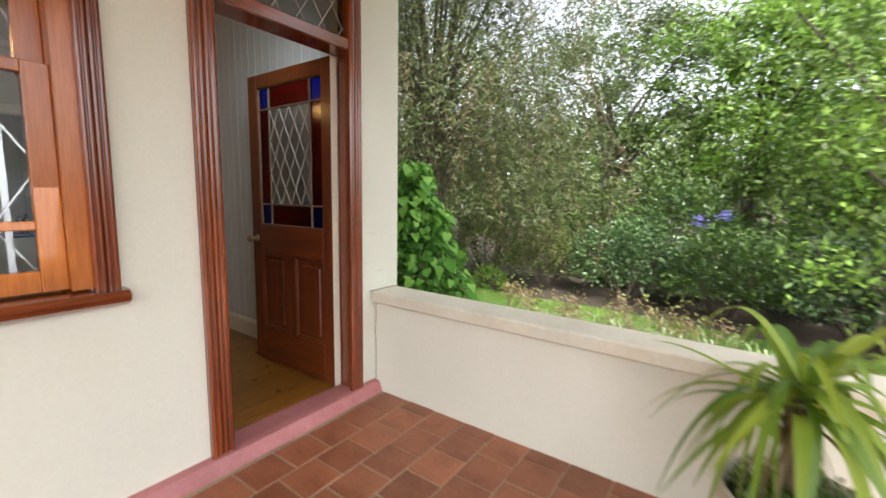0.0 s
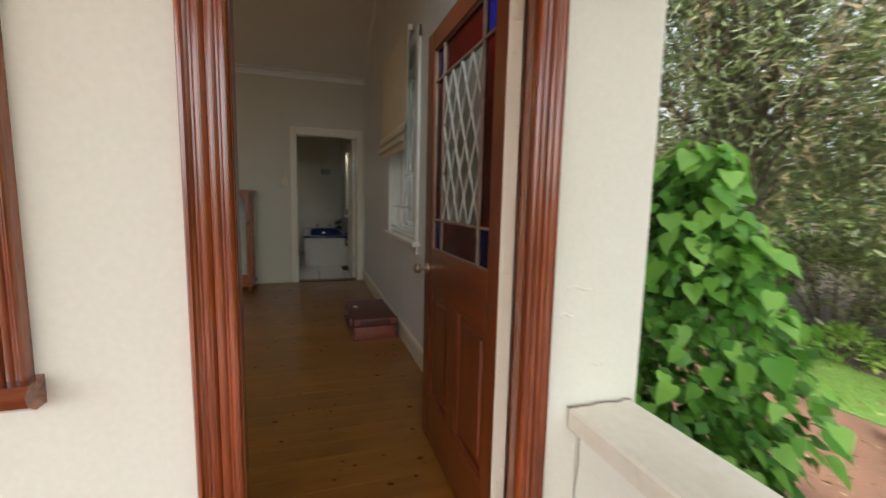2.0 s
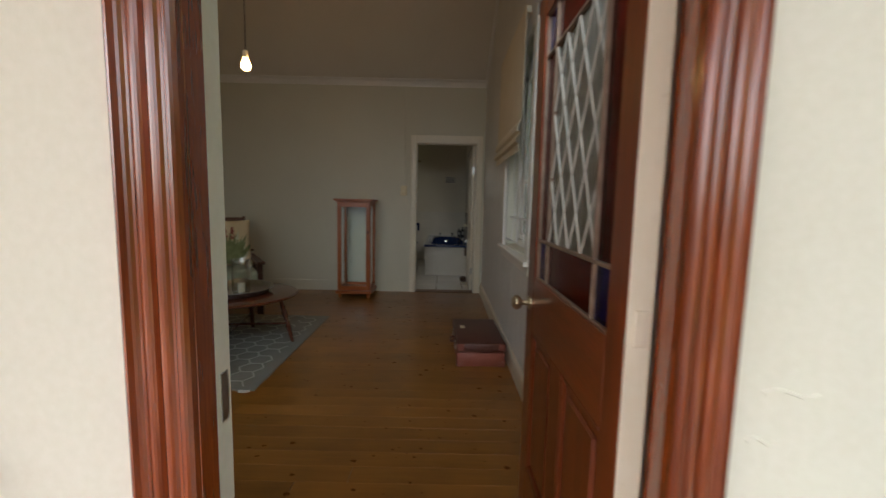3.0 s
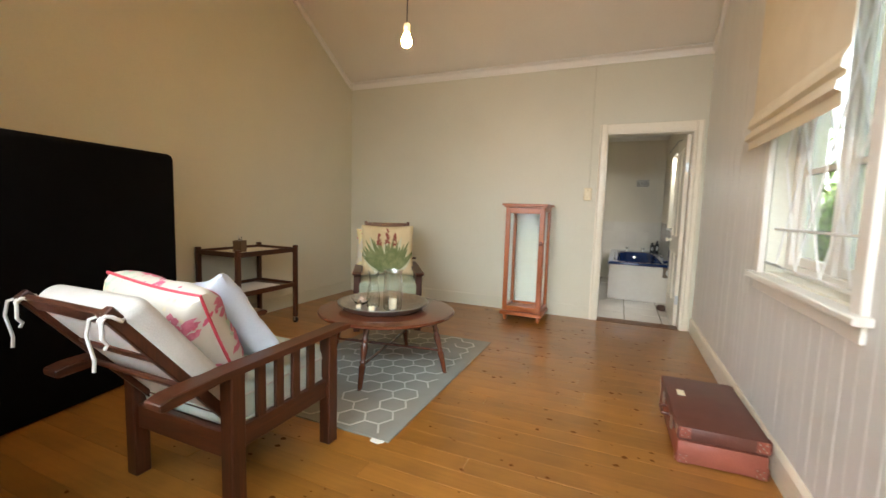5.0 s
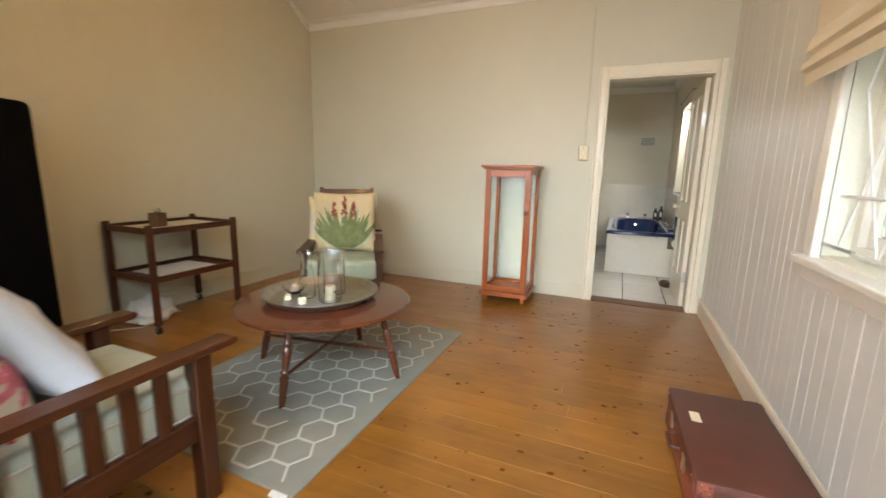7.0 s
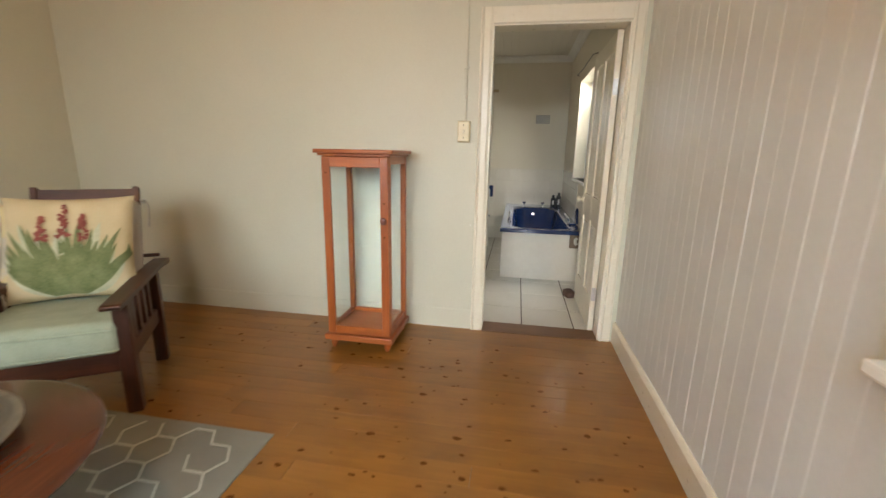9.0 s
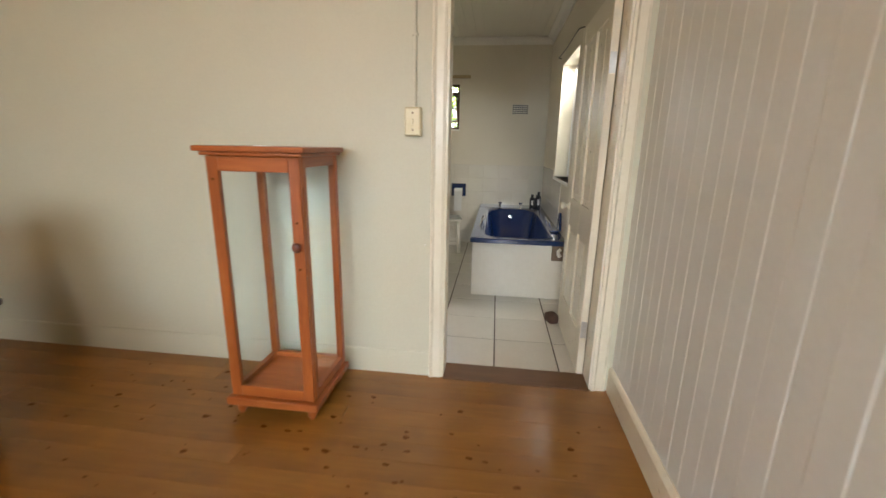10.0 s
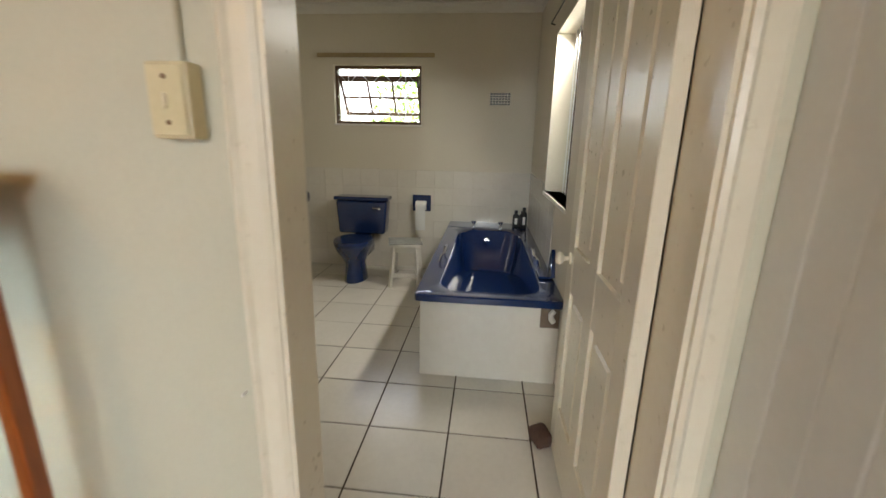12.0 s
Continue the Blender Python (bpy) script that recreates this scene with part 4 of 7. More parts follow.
# ---- the room ----
def morris_chair(name, label, m, lean, back=0.702):
    """Reclining wooden armchair facing its own +x, arms with slats, loose cushions kept apart."""
    ch = thing(name, label, "armchair", m, "matching wooden armchairs")
    for sy in (-1, 1):
        y = 0.30 * sy
        for x, h in ((0.285, 0.575), (-0.285, 0.575)):
            part("leg", B(x - 0.033, x + 0.033, y - 0.033, y + 0.033, 0.0, h, r=0.005), M["dark_z"], ch)
        bm = bmesh.new()
        prism(bm, [(-0.585, 0.558), (-0.57, 0.550), (-0.48, 0.560), (-0.36, 0.573), (0.41, 0.575), (0.425, 0.585), (0.425, 0.598), (0.41, 0.605), (-0.36, 0.602), (-0.54, 0.594), (-0.585, 0.582)], "y", y - 0.042, y + 0.042)
        bmesh.ops.bevel(bm, geom=bm.edges[:], offset=0.004, segments=1, affect="EDGES")
        part("arm", bm, M["dark_x"], ch, "broad flat wooden arm")
        part("side_rail", B(-0.252, 0.252, y - 0.014, y + 0.014, 0.255, 0.345, r=0.004), M["dark_x"], ch)
        for k in range(4):
            x = -0.252 + 0.504 * (k + 1) / 5
            part("slat", B(x - 0.023, x + 0.023, y - 0.010, y + 0.010, 0.34, 0.58, r=0.003), M["dark_z"], ch)
    part("front_rail", B(0.262, 0.300, -0.267, 0.267, 0.225, 0.335, r=0.004), M["dark_y"], ch)
    part("rear_rail", B(-0.302, -0.27, -0.267, 0.267, 0.225, 0.335, r=0.004), M["dark_y"], ch)
    bm = bmesh.new()
    for k in range(6):
        x = -0.24 + 0.095 * k
        box(bm, x, x + 0.055, -0.286, 0.286, 0.300, 0.318)
    part("seat_slats", bm, M["dark_y"], ch)
    # back frame, leaning
    a = Vector((-0.235, 0, 0.345))
    b = a + back * Vector((-math.sin(radians(lean)), 0, math.cos(radians(lean))))
    bk = None
    for sy in (-1, 1):
        bm = bmesh.new()
        bar(bm, a + Vector((0, 0.24 * sy, 0)), b + Vector((0, 0.24 * sy, 0)), 0.032, 0.042, 0.004)
        o = part("backrest" if bk is None else "post", bm, M["dark_z"], ch if bk is None else bk)
        bk = bk or o
    for f, w in ((0.94, 0.065), (0.62, 0.04), (0.33, 0.04), (0.05, 0.045)):
        p = a.lerp(b, f)
        bm = bmesh.new()
        vs = box(bm, -0.010, 0.010, -0.225, 0.225, -w / 2, w / 2, 0.003)
        turned(bm, vs, Matrix.Translation(p) @ pose(0, 0, 0, 0, -lean, 0))
        part("back_rail", bm, M["dark_y"], bk)
    bm = bmesh.new()
    q = a.lerp(b, 0.43) + Vector((-0.035, 0, 0))
    rod(bm, q + Vector((0, -0.335, 0)), q + Vector((0, 0.335, 0)), 0.011)
    part("support_rod", bm, M["dark_y"], ch)
    return ch


C1 = pose(-3.482, -0.53, 0, 0, 0, 180)
C2 = pose(-5.85, -1.13, 0, 0, 0, 32.3)
morris_chair("armchair", "dark wooden reclining armchair with slatted sides beside the rug", C1, 38.5)
morris_chair("armchair", "dark wooden reclining armchair standing across the far corner", C2, 18, 0.755)


def seat_cushion(m, label, material, edge):
    c = thing("seat_cushion", label, "cushion", m, "armchair seat cushions")
    bm = bmesh.new()
    box(bm, -0.275, 0.335, -0.283, 0.283, 0.322, 0.500, 0.035, 4)
    for v in bm.verts:
        k = noise.noise(Vector((v.co.x * 5, v.co.y * 5, v.co.z * 3)))
        v.co.z += 0.012 * k + (0.012 * math.cos(v.co.x * 5) * math.cos(v.co.y * 5) if v.co.z > 0.40 else 0)
    part("cover", bm, material, c, smooth=True)
    bm = bmesh.new()
    for z in (0.350, 0.455):
        pts = [(0.338, y, z) for y in np.linspace(-0.25, 0.25, 8)] + [(x, 0.285, z) for x in np.linspace(0.31, -0.25, 8)]
        tube(bm, pts, 0.005, 6)
        tube(bm, [(x, -0.285, z) for x in np.linspace(0.31, -0.25, 8)], 0.005, 6)
    part("piping", bm, edge, c)
    return c


seat_cushion(C1, "pale green armchair seat cushion with white edging", M["pale_seat"], M["white_linen"])
seat_cushion(C2, "sage green armchair seat cushion in the far chair", M["green_seat"], M["green_seat"])


def back_pad(m, label, material, lean):
    c = thing("back_cushion", label, "cushion", m, "armchair back cushions")
    bm = bmesh.new()
    # lies on the leaning frame; local z runs up the back
    sn, cs = math.sin(radians(lean)), math.cos(radians(lean))
    mid = Vector((-0.235 - 0.345 * sn + 0.052 * cs, 0, 0.345 + 0.345 * cs + 0.052 * sn))
    k = Matrix.Translation(mid) @ pose(0, 0, 0, 0, -lean, 0) @ pose(0, 0, 0, 0, 0, 90)
    vs = box(bm, -0.262, 0.262, -0.052, 0.052, -0.335, 0.325, 0.045, 5)
    for v in bm.verts:
        q = v.co
        q += q.normalized() * 0.02 * noise.noise(q * 6 + Vector((lean, 0, 0)))
        q.y *= 1.0 + 0.18 * math.cos(q.x * 5.2) * math.cos(q.z * 4.2)
    turned(bm, bm.verts[:], k)
    part("cover", bm, material, c, smooth=True)
    for sy in (-1, 1):
        bm = bmesh.new()
        base = Vector((-0.235 - 0.65 * sn, 0.24 * sy, 0.345 + 0.67 * cs))
        loop = [base + Vector((0.03 * math.cos(t) - 0.015, 0.03 * math.sin(t), 0.012 * math.sin(2 * t))) for t in np.linspace(0, 2 * math.pi, 14)]
        tube(bm, loop, 0.006, 6)
        for d in (-1, 1):
            tube(bm, [base + Vector((-0.03, 0.01 * d, 0.01)), base + Vector((-0.055, 0.03 * d, 0.0)), base + Vector((-0.06, 0.04 * d, -0.05)), base + Vector((-0.045, 0.035 * d, -0.10 - 0.03 * d)), base + Vector((-0.05, 0.030 * d, -0.125 - 0.04 * d))], 0.0055, 6)
        lathe(bm, [(0.0, -0.014), (0.012, -0.008), (0.015, 0), (0.012, 0.008), (0.0, 0.014)], 10, Matrix.Translation(base + Vector((-0.03, 0, 0.01))))
        part("tie", bm, M["tie"], c, "white cotton bow tie", smooth=True)
    return c


back_pad(C1, "off-white linen back cushion tied to the chair frame", M["white_linen"], 38.5)
back_pad(C2, "cream linen back cushion tied to the far chair", M["white_linen"], 20)


def piping_round(bm, w, h, t, m, seed, r=0.005, pinch=0.06, n=40):
    pts = []
    for a, b, c, d in ((-1, -1, 1, -1), (1, -1, 1, 1), (1, 1, -1, 1), (-1, 1, -1, -1)):
        for k in range(n // 4):
            q = k / (n // 4)
            pts.append(m @ cushion_point(a + (c - a) * q, b + (d - b) * q, 1, w, h, t, pinch, seed))
    pts.append(pts[0])
    tube(bm, pts, r, 6)


# loose pillows on the near chair
fm = C1 @ Matrix.Translation((-0.275, 0.02, 0.685)) @ pose(0, 0, 0, 0, -27, 0) @ pose(0, 0, 0, 0, 0, 90) @ pose(0, 0, 0, 0, -6, 0)
pil = thing("pillow", "rose printed square pillow with crimson piping on the armchair", "pillow")
bm = bmesh.new()
cushion(bm, 0.51, 0.51, 0.25, fm, seed=5)
body = part("cover", bm, M["floral"], pil, smooth=True)
bm = bmesh.new()
piping_round(bm, 0.51, 0.51, 0.25, fm, 5, 0.006)
part("piping", bm, M["piping"], pil, "crimson piping")
bm = bmesh.new()
rng = random.Random(3)
for cu, cv in ((-0.74, 0.55), (0.45, 0.5), (-0.25, 0.30), (-0.2, -0.55), (0.6, -0.35), (-0.74, -0.30)):
    for k in range(60):
        a, r = rng.uniform(0, 6.28), rng.uniform(0.02, 0.29)
        u, v = cu + r * math.cos(a), cv + r * math.sin(a)
        if abs(u) < 0.95 and abs(v) < 0.95:
            b2 = rng.uniform(0, 6.28)
            cushion_print(bm, [(u + 0.060 * q * math.cos(b2), v + 0.060 * q * math.sin(b2)) for q in (-1, 0, 1)], 0.045, -1, 0.51, 0.51, 0.25, fm, 5)
            cushion_print(bm, [(u + 0.060 * q * math.cos(b2), v + 0.060 * q * math.sin(b2)) for q in (-1, 0, 1)], 0.045, 1, 0.51, 0.51, 0.25, fm, 5)
tagged(part("rose_print", bm, M["rose_pink"], pil, "printed pink roses"), kind="stuff")
bm = bmesh.new()
for cu, cv in ((-0.68, 0.10), (0.1, -0.1), (0.5, 0.05), (-0.35, -0.8)):
    for k in range(26):
        u, v, b2 = cu + rng.uniform(-0.25, 0.25), cv + rng.uniform(-0.15, 0.15), rng.uniform(0, 6.28)
        if abs(u) < 0.9 and abs(v) < 0.9:
            for s in (-1, 1):
                cushion_print(bm, [(u + 0.08 * q * math.cos(b2), v + 0.08 * q * math.sin(b2)) for q in (-1, 0, 1)], 0.03, s, 0.51, 0.51, 0.25, fm, 5)
tagged(part("leaf_print", bm, M["print_green"], pil, "printed faded green leaves"), kind="stuff")
wm = C1 @ Matrix.Translation((-0.060, 0.040, 0.690)) @ pose(0, 0, 0, 0, -30, 0) @ pose(0, 0, 0, 0, 0, 90) @ pose(0, 0, 0, 0, 14, 0)
pw2 = thing("pillow", "plain cool white pillow propped on the armchair", "pillow")
bm = bmesh.new()
cushion(bm, 0.50, 0.47, 0.16, wm, seed=8, pinch=0.16)
part("cover", bm, M["blue_white"], pw2, smooth=True)
# aloe pillow on the far chair
am = C2 @ Matrix.Translation((-0.155, 0.0, 0.765)) @ pose(0, 0, 0, 0, -17, 0) @ pose(0, 0, 0, 0, 0, 90)
pa = thing("pillow", "cream tapestry pillow printed with an aloe in flower", "pillow")
bm = bmesh.new()
cushion(bm, 0.57, 0.56, 0.17, am, seed=11)
part("cover", bm, M["aloe_cloth"], pa, smooth=True)
for mt, cnt, wd, nm, lab in (("aloe_pale", 19, 0.13, "pale_leaf_print", "printed pale aloe leaves"), ("aloe_leaf", 28, 0.070, "leaf_print", "printed green aloe leaves")):
    bm = bmesh.new()
    for k in range(cnt):
        a = -1.35 + 2.7 * k / (cnt - 1) + rng.uniform(-0.08, 0.08)
        ln = rng.uniform(0.95, 1.5)
        u0 = 0.02 + 0.16 * a
        pts = [(u0 + ln * q * math.sin(a) * (0.78 - 0.1 * q), -0.93 + ln * q * math.cos(a * 0.80) + 0.16 * q * q * abs(math.sin(a))) for q in np.linspace(0, 1, 8)]
        pts = [(max(-0.97, min(0.97, u)), min(0.5, v)) for u, v in pts]
        cushion_print(bm, pts, wd, -1, 0.57, 0.56, 0.17, am, 11, lift=0.007 if mt == "aloe_pale" else 0.010)
    tagged(part(nm, bm, M[mt], pa, lab), kind="stuff")
bm = bmesh.new()
for u0, v0, v1 in ((-0.34, 0.12, 0.60), (-0.02, 0.18, 0.86), (0.28, 0.10, 0.62)):
    for k in range(34):
        v = v0 + (v1 - v0) * rng.random()
        u = u0 + rng.uniform(-0.10, 0.10) * (1.15 - (v - v0) / (v1 - v0))
        cushion_print(bm, [(u, v - 0.03), (u + rng.uniform(-0.02, 0.02), v), (u + rng.uniform(-0.03, 0.03), v + 0.03)], 0.040, -1, 0.57, 0.56, 0.17, am, 11, lift=0.012)
tagged(part("flower_print", bm, M["aloe_flower"], pa, "printed rust aloe flowers"), kind="stuff")
pm = C2 @ Matrix.Translation((-0.235, -0.09, 0.76)) @ pose(0, 0, 0, 0, -20, 0) @ pose(0, 0, 0, 0, 0, 90)
pb = thing("pillow", "rose printed pillow tucked behind the aloe pillow", "pillow")
bm = bmesh.new()
cushion(bm, 0.50, 0.48, 0.12, pm, seed=15)
part("cover", bm, M["floral"], pb, smooth=True)

# coffee table with a tray
TX, TY, TH, TR = -4.79, -0.495, 0.46, 0.515
ct = thing("coffee_table", "round reddish wooden coffee table with turned splayed legs", "table", pose(TX, TY, 0, 0, 0, 9))
bm = bmesh.new()
lathe(bm, [(0, TH - 0.026), (TR - 0.02, TH - 0.026), (TR - 0.004, TH - 0.020), (TR, TH - 0.012), (TR - 0.006, TH - 0.003), (TR - 0.016, TH), (0, TH)], 64, close=False)
part("tabletop", bm, M["table_x"], ct, smooth=True)
LEG = [(0.013, 0.0), (0.016, 0.02), (0.021, 0.12), (0.024, 0.16), (0.016, 0.17), (0.023, 0.185), (0.016, 0.20), (0.022, 0.24), (0.025, 0.29), (0.016, 0.315), (0.024, 0.33), (0.017, 0.345), (0.020, 0.40), (0.024, 0.446)]
for k in range(4):
    a = radians(90 * k)
    foot, top = Vector((0.47 * math.cos(a), 0.47 * math.sin(a), 0)), Vector((0.36 * math.cos(a), 0.36 * math.sin(a), 0.44))
    bm = bmesh.new()
    d = top - foot
    lathe(bm, [(r, z * d.length / 0.446) for r, z in LEG], 14, Matrix.Translation(foot) @ d.to_track_quat("Z", "Y").to_matrix().to_4x4())
    part("leg", bm, M["table_z"], ct, smooth=True)
for k in range(2):
    a = radians(90 * k)
    bm = bmesh.new()
    tube(bm, [(0.43 * math.cos(a) * q, 0.43 * math.sin(a) * q, 0.165 + 0.012 * k) for q in (-1, -0.5, 0, 0.5, 1)], 0.010, 10)
    part("stretcher", bm, M["table_x"], ct, smooth=True)
part("frame", B(-0.30, 0.30, -0.03, 0.03, TH - 0.06, TH - 0.024, r=0.004), M["table_x"], ct)
part("frame", B(-0.03, 0.03, -0.30, 0.30, TH - 0.06, TH - 0.024, r=0.004), M["table_y"], ct)
tx, ty = -4.80, -0.535
tr = thing("tray", "round hammered tin tray on the coffee table", "tray", pose(tx, ty, TH))
bm = bmesh.new()
lathe(bm, [(0, 0.002), (0.285, 0.002), (0.300, 0.008), (0.326, 0.042), (0.345, 0.047), (0.345, 0.052), (0.324, 0.050), (0.297, 0.013), (0.282, 0.007), (0, 0.007)], 56, close=False)
part("dish", bm, M["tray"], tr, smooth=True)
zt = TH + 0.0075


def vessel(name, label, cat, x, y, prof, wall=0.0025, seg=28, k=(1.12, 1.32)):
    v = thing(name, label, cat, pose(x, y, zt))
    bm = bmesh.new()
    prof = [(r * k[0], z * k[1]) for r, z in prof]
    inner = [(max(r - wall, 0.0), max(z, 0.006)) for r, z in prof[::-1]]
    lathe(bm, [(0, prof[0][1])] + prof + inner + [(0, 0.006)], seg, close=False)
    part("glass", bm, M["glassware"], v, smooth=True)
    return v


jug = vessel("glass_jug", "clear glass water jug with a curved handle", "jug", tx + 0.05, ty + 0.11, [(0.055, 0.0), (0.060, 0.02), (0.062, 0.10), (0.058, 0.16), (0.055, 0.19), (0.060, 0.215), (0.064, 0.225)])
bm = bmesh.new()
tube(bm, [(0.064, 0.0, 0.255), (0.095, 0.01, 0.262), (0.118, 0.01, 0.215), (0.112, 0.01, 0.13), (0.085, 0.005, 0.08), (0.066, 0, 0.07)], 0.006, 8)
o = part("handle", bm, M["glassware"], jug, smooth=True)
o.matrix_basis = pose(0, 0, 0, 0, 0, 60)
vessel("glass_carafe", "slim clear glass carafe with a waisted neck", "carafe", tx + 0.05, ty - 0.06, [(0.040, 0), (0.043, 0.01), (0.044, 0.07), (0.036, 0.11), (0.026, 0.14), (0.027, 0.165), (0.038, 0.21)])
cy = vessel("hurricane_glass", "tall clear glass cylinder holding candles", "candle holder", tx - 0.09, ty + 0.03, [(0.058, 0), (0.060, 0.01), (0.060, 0.20), (0.062, 0.205)])
vessel("glass_bowl", "low clear glass bowl with shells", "bowl", tx + 0.02, ty - 0.19, [(0.035, 0), (0.050, 0.012), (0.068, 0.04), (0.074, 0.052)], k=(1, 1))
for k, (dx, dy, r, h) in enumerate(((0.05, 0.11, 0.030, 0.085), (0.165, 0.0, 0.022, 0.034), (0.14, -0.13, 0.020, 0.030))):
    c = thing("candle", "short cream pillar candle on the tray", "candle", pose(tx + dx, ty + dy, zt + (0.0065 if k == 0 else 0)), "candles on the tray")
    bm = bmesh.new()
    lathe(bm, [(0, 0), (r, 0), (r, h - 0.003), (r - 0.003, h), (r * 0.4, h - 0.003), (0, h - 0.004)], 20, close=False)
    part("wax", bm, M["wax"], c, smooth=True)
    bm = bmesh.new()
    rod(bm, (0, 0, h - 0.005), (0.001, 0.001, h + 0.006), 0.0012, seg=5)
    part("wick", bm, M["black_plastic"], c)
for k in range(6):
    s = thing("shell", "small pinkish sea shell in the bowl", "shell", pose(tx + 0.02 + 0.03 * math.cos(k), ty - 0.19 + 0.03 * math.sin(k * 1.7), zt + 0.022 + 0.010 * (k % 3), 20 * k, 30 * k, 50 * k), "shells in the bowl")
    bm = bmesh.new()
    lathe(bm, [(0.0, -0.014), (0.010, -0.010), (0.016, -0.002), (0.012, 0.006), (0.006, 0.014), (0.0, 0.022)], 10, close=False)
    part("whorl", bm, M["shell"], s, smooth=True)

# rug
RX0, RX1, RY0, RY1 = -5.72, -3.885, -1.13, 0.065
rug = thing("rug", "grey green rug with a pale honeycomb pattern", "rug", pose((RX0 + RX1) / 2, (RY0 + RY1) / 2, 0))
hx, hy = (RX1 - RX0) / 2, (RY1 - RY0) / 2
bm = bmesh.new()
n = 60
low = [[bm.verts.new((-hx + 2 * hx * i / n, -hy + 2 * hy * j / 40, 0.001)) for j in range(41)] for i in range(n + 1)]
top = [[bm.verts.new((-hx + 2 * hx * i / n, -hy + 2 * hy * j / 40, 0.009 + 0.004 * max(0, noise.noise(Vector((i * 0.11, j * 0.11, 3)))))) for j in range(41)] for i in range(n + 1)]
for i in range(n):
    for j in range(40):
        bm.faces.new((top[i][j], top[i + 1][j], top[i + 1][j + 1], top[i][j + 1]))
for i in range(n):
    bm.faces.new((low[i][0], low[i + 1][0], top[i + 1][0], top[i][0]))
    bm.faces.new((low[i][40], top[i][40], top[i + 1][40], low[i + 1][40]))
for j in range(40):
    bm.faces.new((low[0][j], top[0][j], top[0][j + 1], low[0][j + 1]))
    bm.faces.new((low[n][j], low[n][j + 1], top[n][j + 1], top[n][j]))
part("rug_body", bm, M["rug_ground"], rug, smooth=True)
bm = bmesh.new()
S = 0.092
seen = set()
rng = random.Random(21)
for i in range(-16, 17):
    for j in range(-12, 13):
        # points of each hexagon lie along y
        cx, cyy = i * S * math.sqrt(3) + (S * math.sqrt(3) / 2 if j % 2 else 0), j * S * 1.5
        vs = [(cx + S * math.sin(radians(60 * k)), cyy + S * math.cos(radians(60 * k))) for k in range(6)]
        for k in range(6):
            a, b = vs[k], vs[(k + 1) % 6]
            key = tuple(sorted((tuple(round(q, 2) for q in a), tuple(round(q, 2) for q in b))))
            if key in seen:
                continue
            seen.add(key)
            if max(abs(a[0]), abs(b[0])) > hx - 0.02 or max(abs(a[1]), abs(b[1])) > hy - 0.02 or rng.random() < 0.10:
                continue
            za = 0.0135 + rng.uniform(-0.0003, 0.0003)
            bar(bm, (a[0], a[1], za), (b[0], b[1], za), 0.011, 0.0025)
part("honeycomb", bm, M["rug_line"], rug, "pale honeycomb lines")
bm = bmesh.new()
prism(bm, [(hx - 0.02, 0.49), (hx + 0.028, 0.50), (hx + 0.036, 0.55), (hx + 0.012, 0.575), (hx - 0.02, 0.56)], "z", 0.002, 0.005)
part("label", bm, M["paper"], rug, "white cloth label turned out at the corner")

# display cabinet
CX0, CX1, CY0, CY1 = -7.03, -6.615, -0.080, 0.352
cb = thing("display_cabinet", "orange pine display cabinet with glass sides and door", "cabinet")
part("top", B(CX0 - 0.005, CX1 + 0.035, CY0 - 0.035, CY1 + 0.035, 1.288, 1.312, r=0.006, seg=2), M["pine_y"], cb)
part("cornice", B(CX0, CX1 + 0.015, CY0 - 0.016, CY1 + 0.016, 1.272, 1.288, r=0.004), M["pine_y"], cb)
part("base", B(CX0 - 0.003, CX1 + 0.02, CY0 - 0.02, CY1 + 0.02, 0.065, 0.105, r=0.006, seg=2), M["pine_y"], cb)
part("floor_board", B(CX0 + 0.02, CX1 - 0.02, CY0 + 0.02, CY1 - 0.02, 0.105, 0.125), M["pine_y"], cb)
for x in (CX0 + 0.04, CX1 - 0.03):
    for y in (CY0 + 0.03, CY1 - 0.03):
        bm = bmesh.new()
        lathe(bm, [(0.0, 0.0), (0.014, 0.0), (0.022, 0.02), (0.025, 0.04), (0.018, 0.066)], 14, pose(x, y, 0))
        part("foot", bm, M["pine_z"], cb, smooth=True)
for x0, x1, y0, y1 in ((CX0, CX0 + 0.038, CY0, CY0 + 0.038), (CX0, CX0 + 0.038, CY1 - 0.038, CY1), (CX1 - 0.055, CX1 - 0.022, CY0, CY0 + 0.036), (CX1 - 0.055, CX1 - 0.022, CY1 - 0.036, CY1)):
    part("post", B(x0, x1, y0, y1, 0.105, 1.272, r=0.003), M["pine_z"], cb)
for y0, y1 in ((CY0 + 0.003, CY0 + 0.033), (CY1 - 0.033, CY1 - 0.003)):
    for z0, z1 in ((0.105, 0.15), (1.225, 1.272)):
        part("side_rail", B(CX0 + 0.038, CX1 - 0.055, y0, y1, z0, z1, r=0.002), M["pine_x"], cb)
    part("side_glass", B(CX0 + 0.03, CX1 - 0.05, (y0 + y1) / 2 - 0.002, (y0 + y1) / 2 + 0.002, 0.145, 1.23), M["cabinet_glass"], cb).visible_shadow = False
for z0, z1 in ((0.105, 0.15), (1.225, 1.272)):
    part("back_rail", B(CX0 + 0.003, CX0 + 0.035, CY0 + 0.038, CY1 - 0.038, z0, z1, r=0.002), M["pine_y"], cb)
part("back_glass", B(CX0 + 0.016, CX0 + 0.02, CY0 + 0.03, CY1 - 0.03, 0.145, 1.23), M["cabinet_glass"], cb).visible_shadow = False
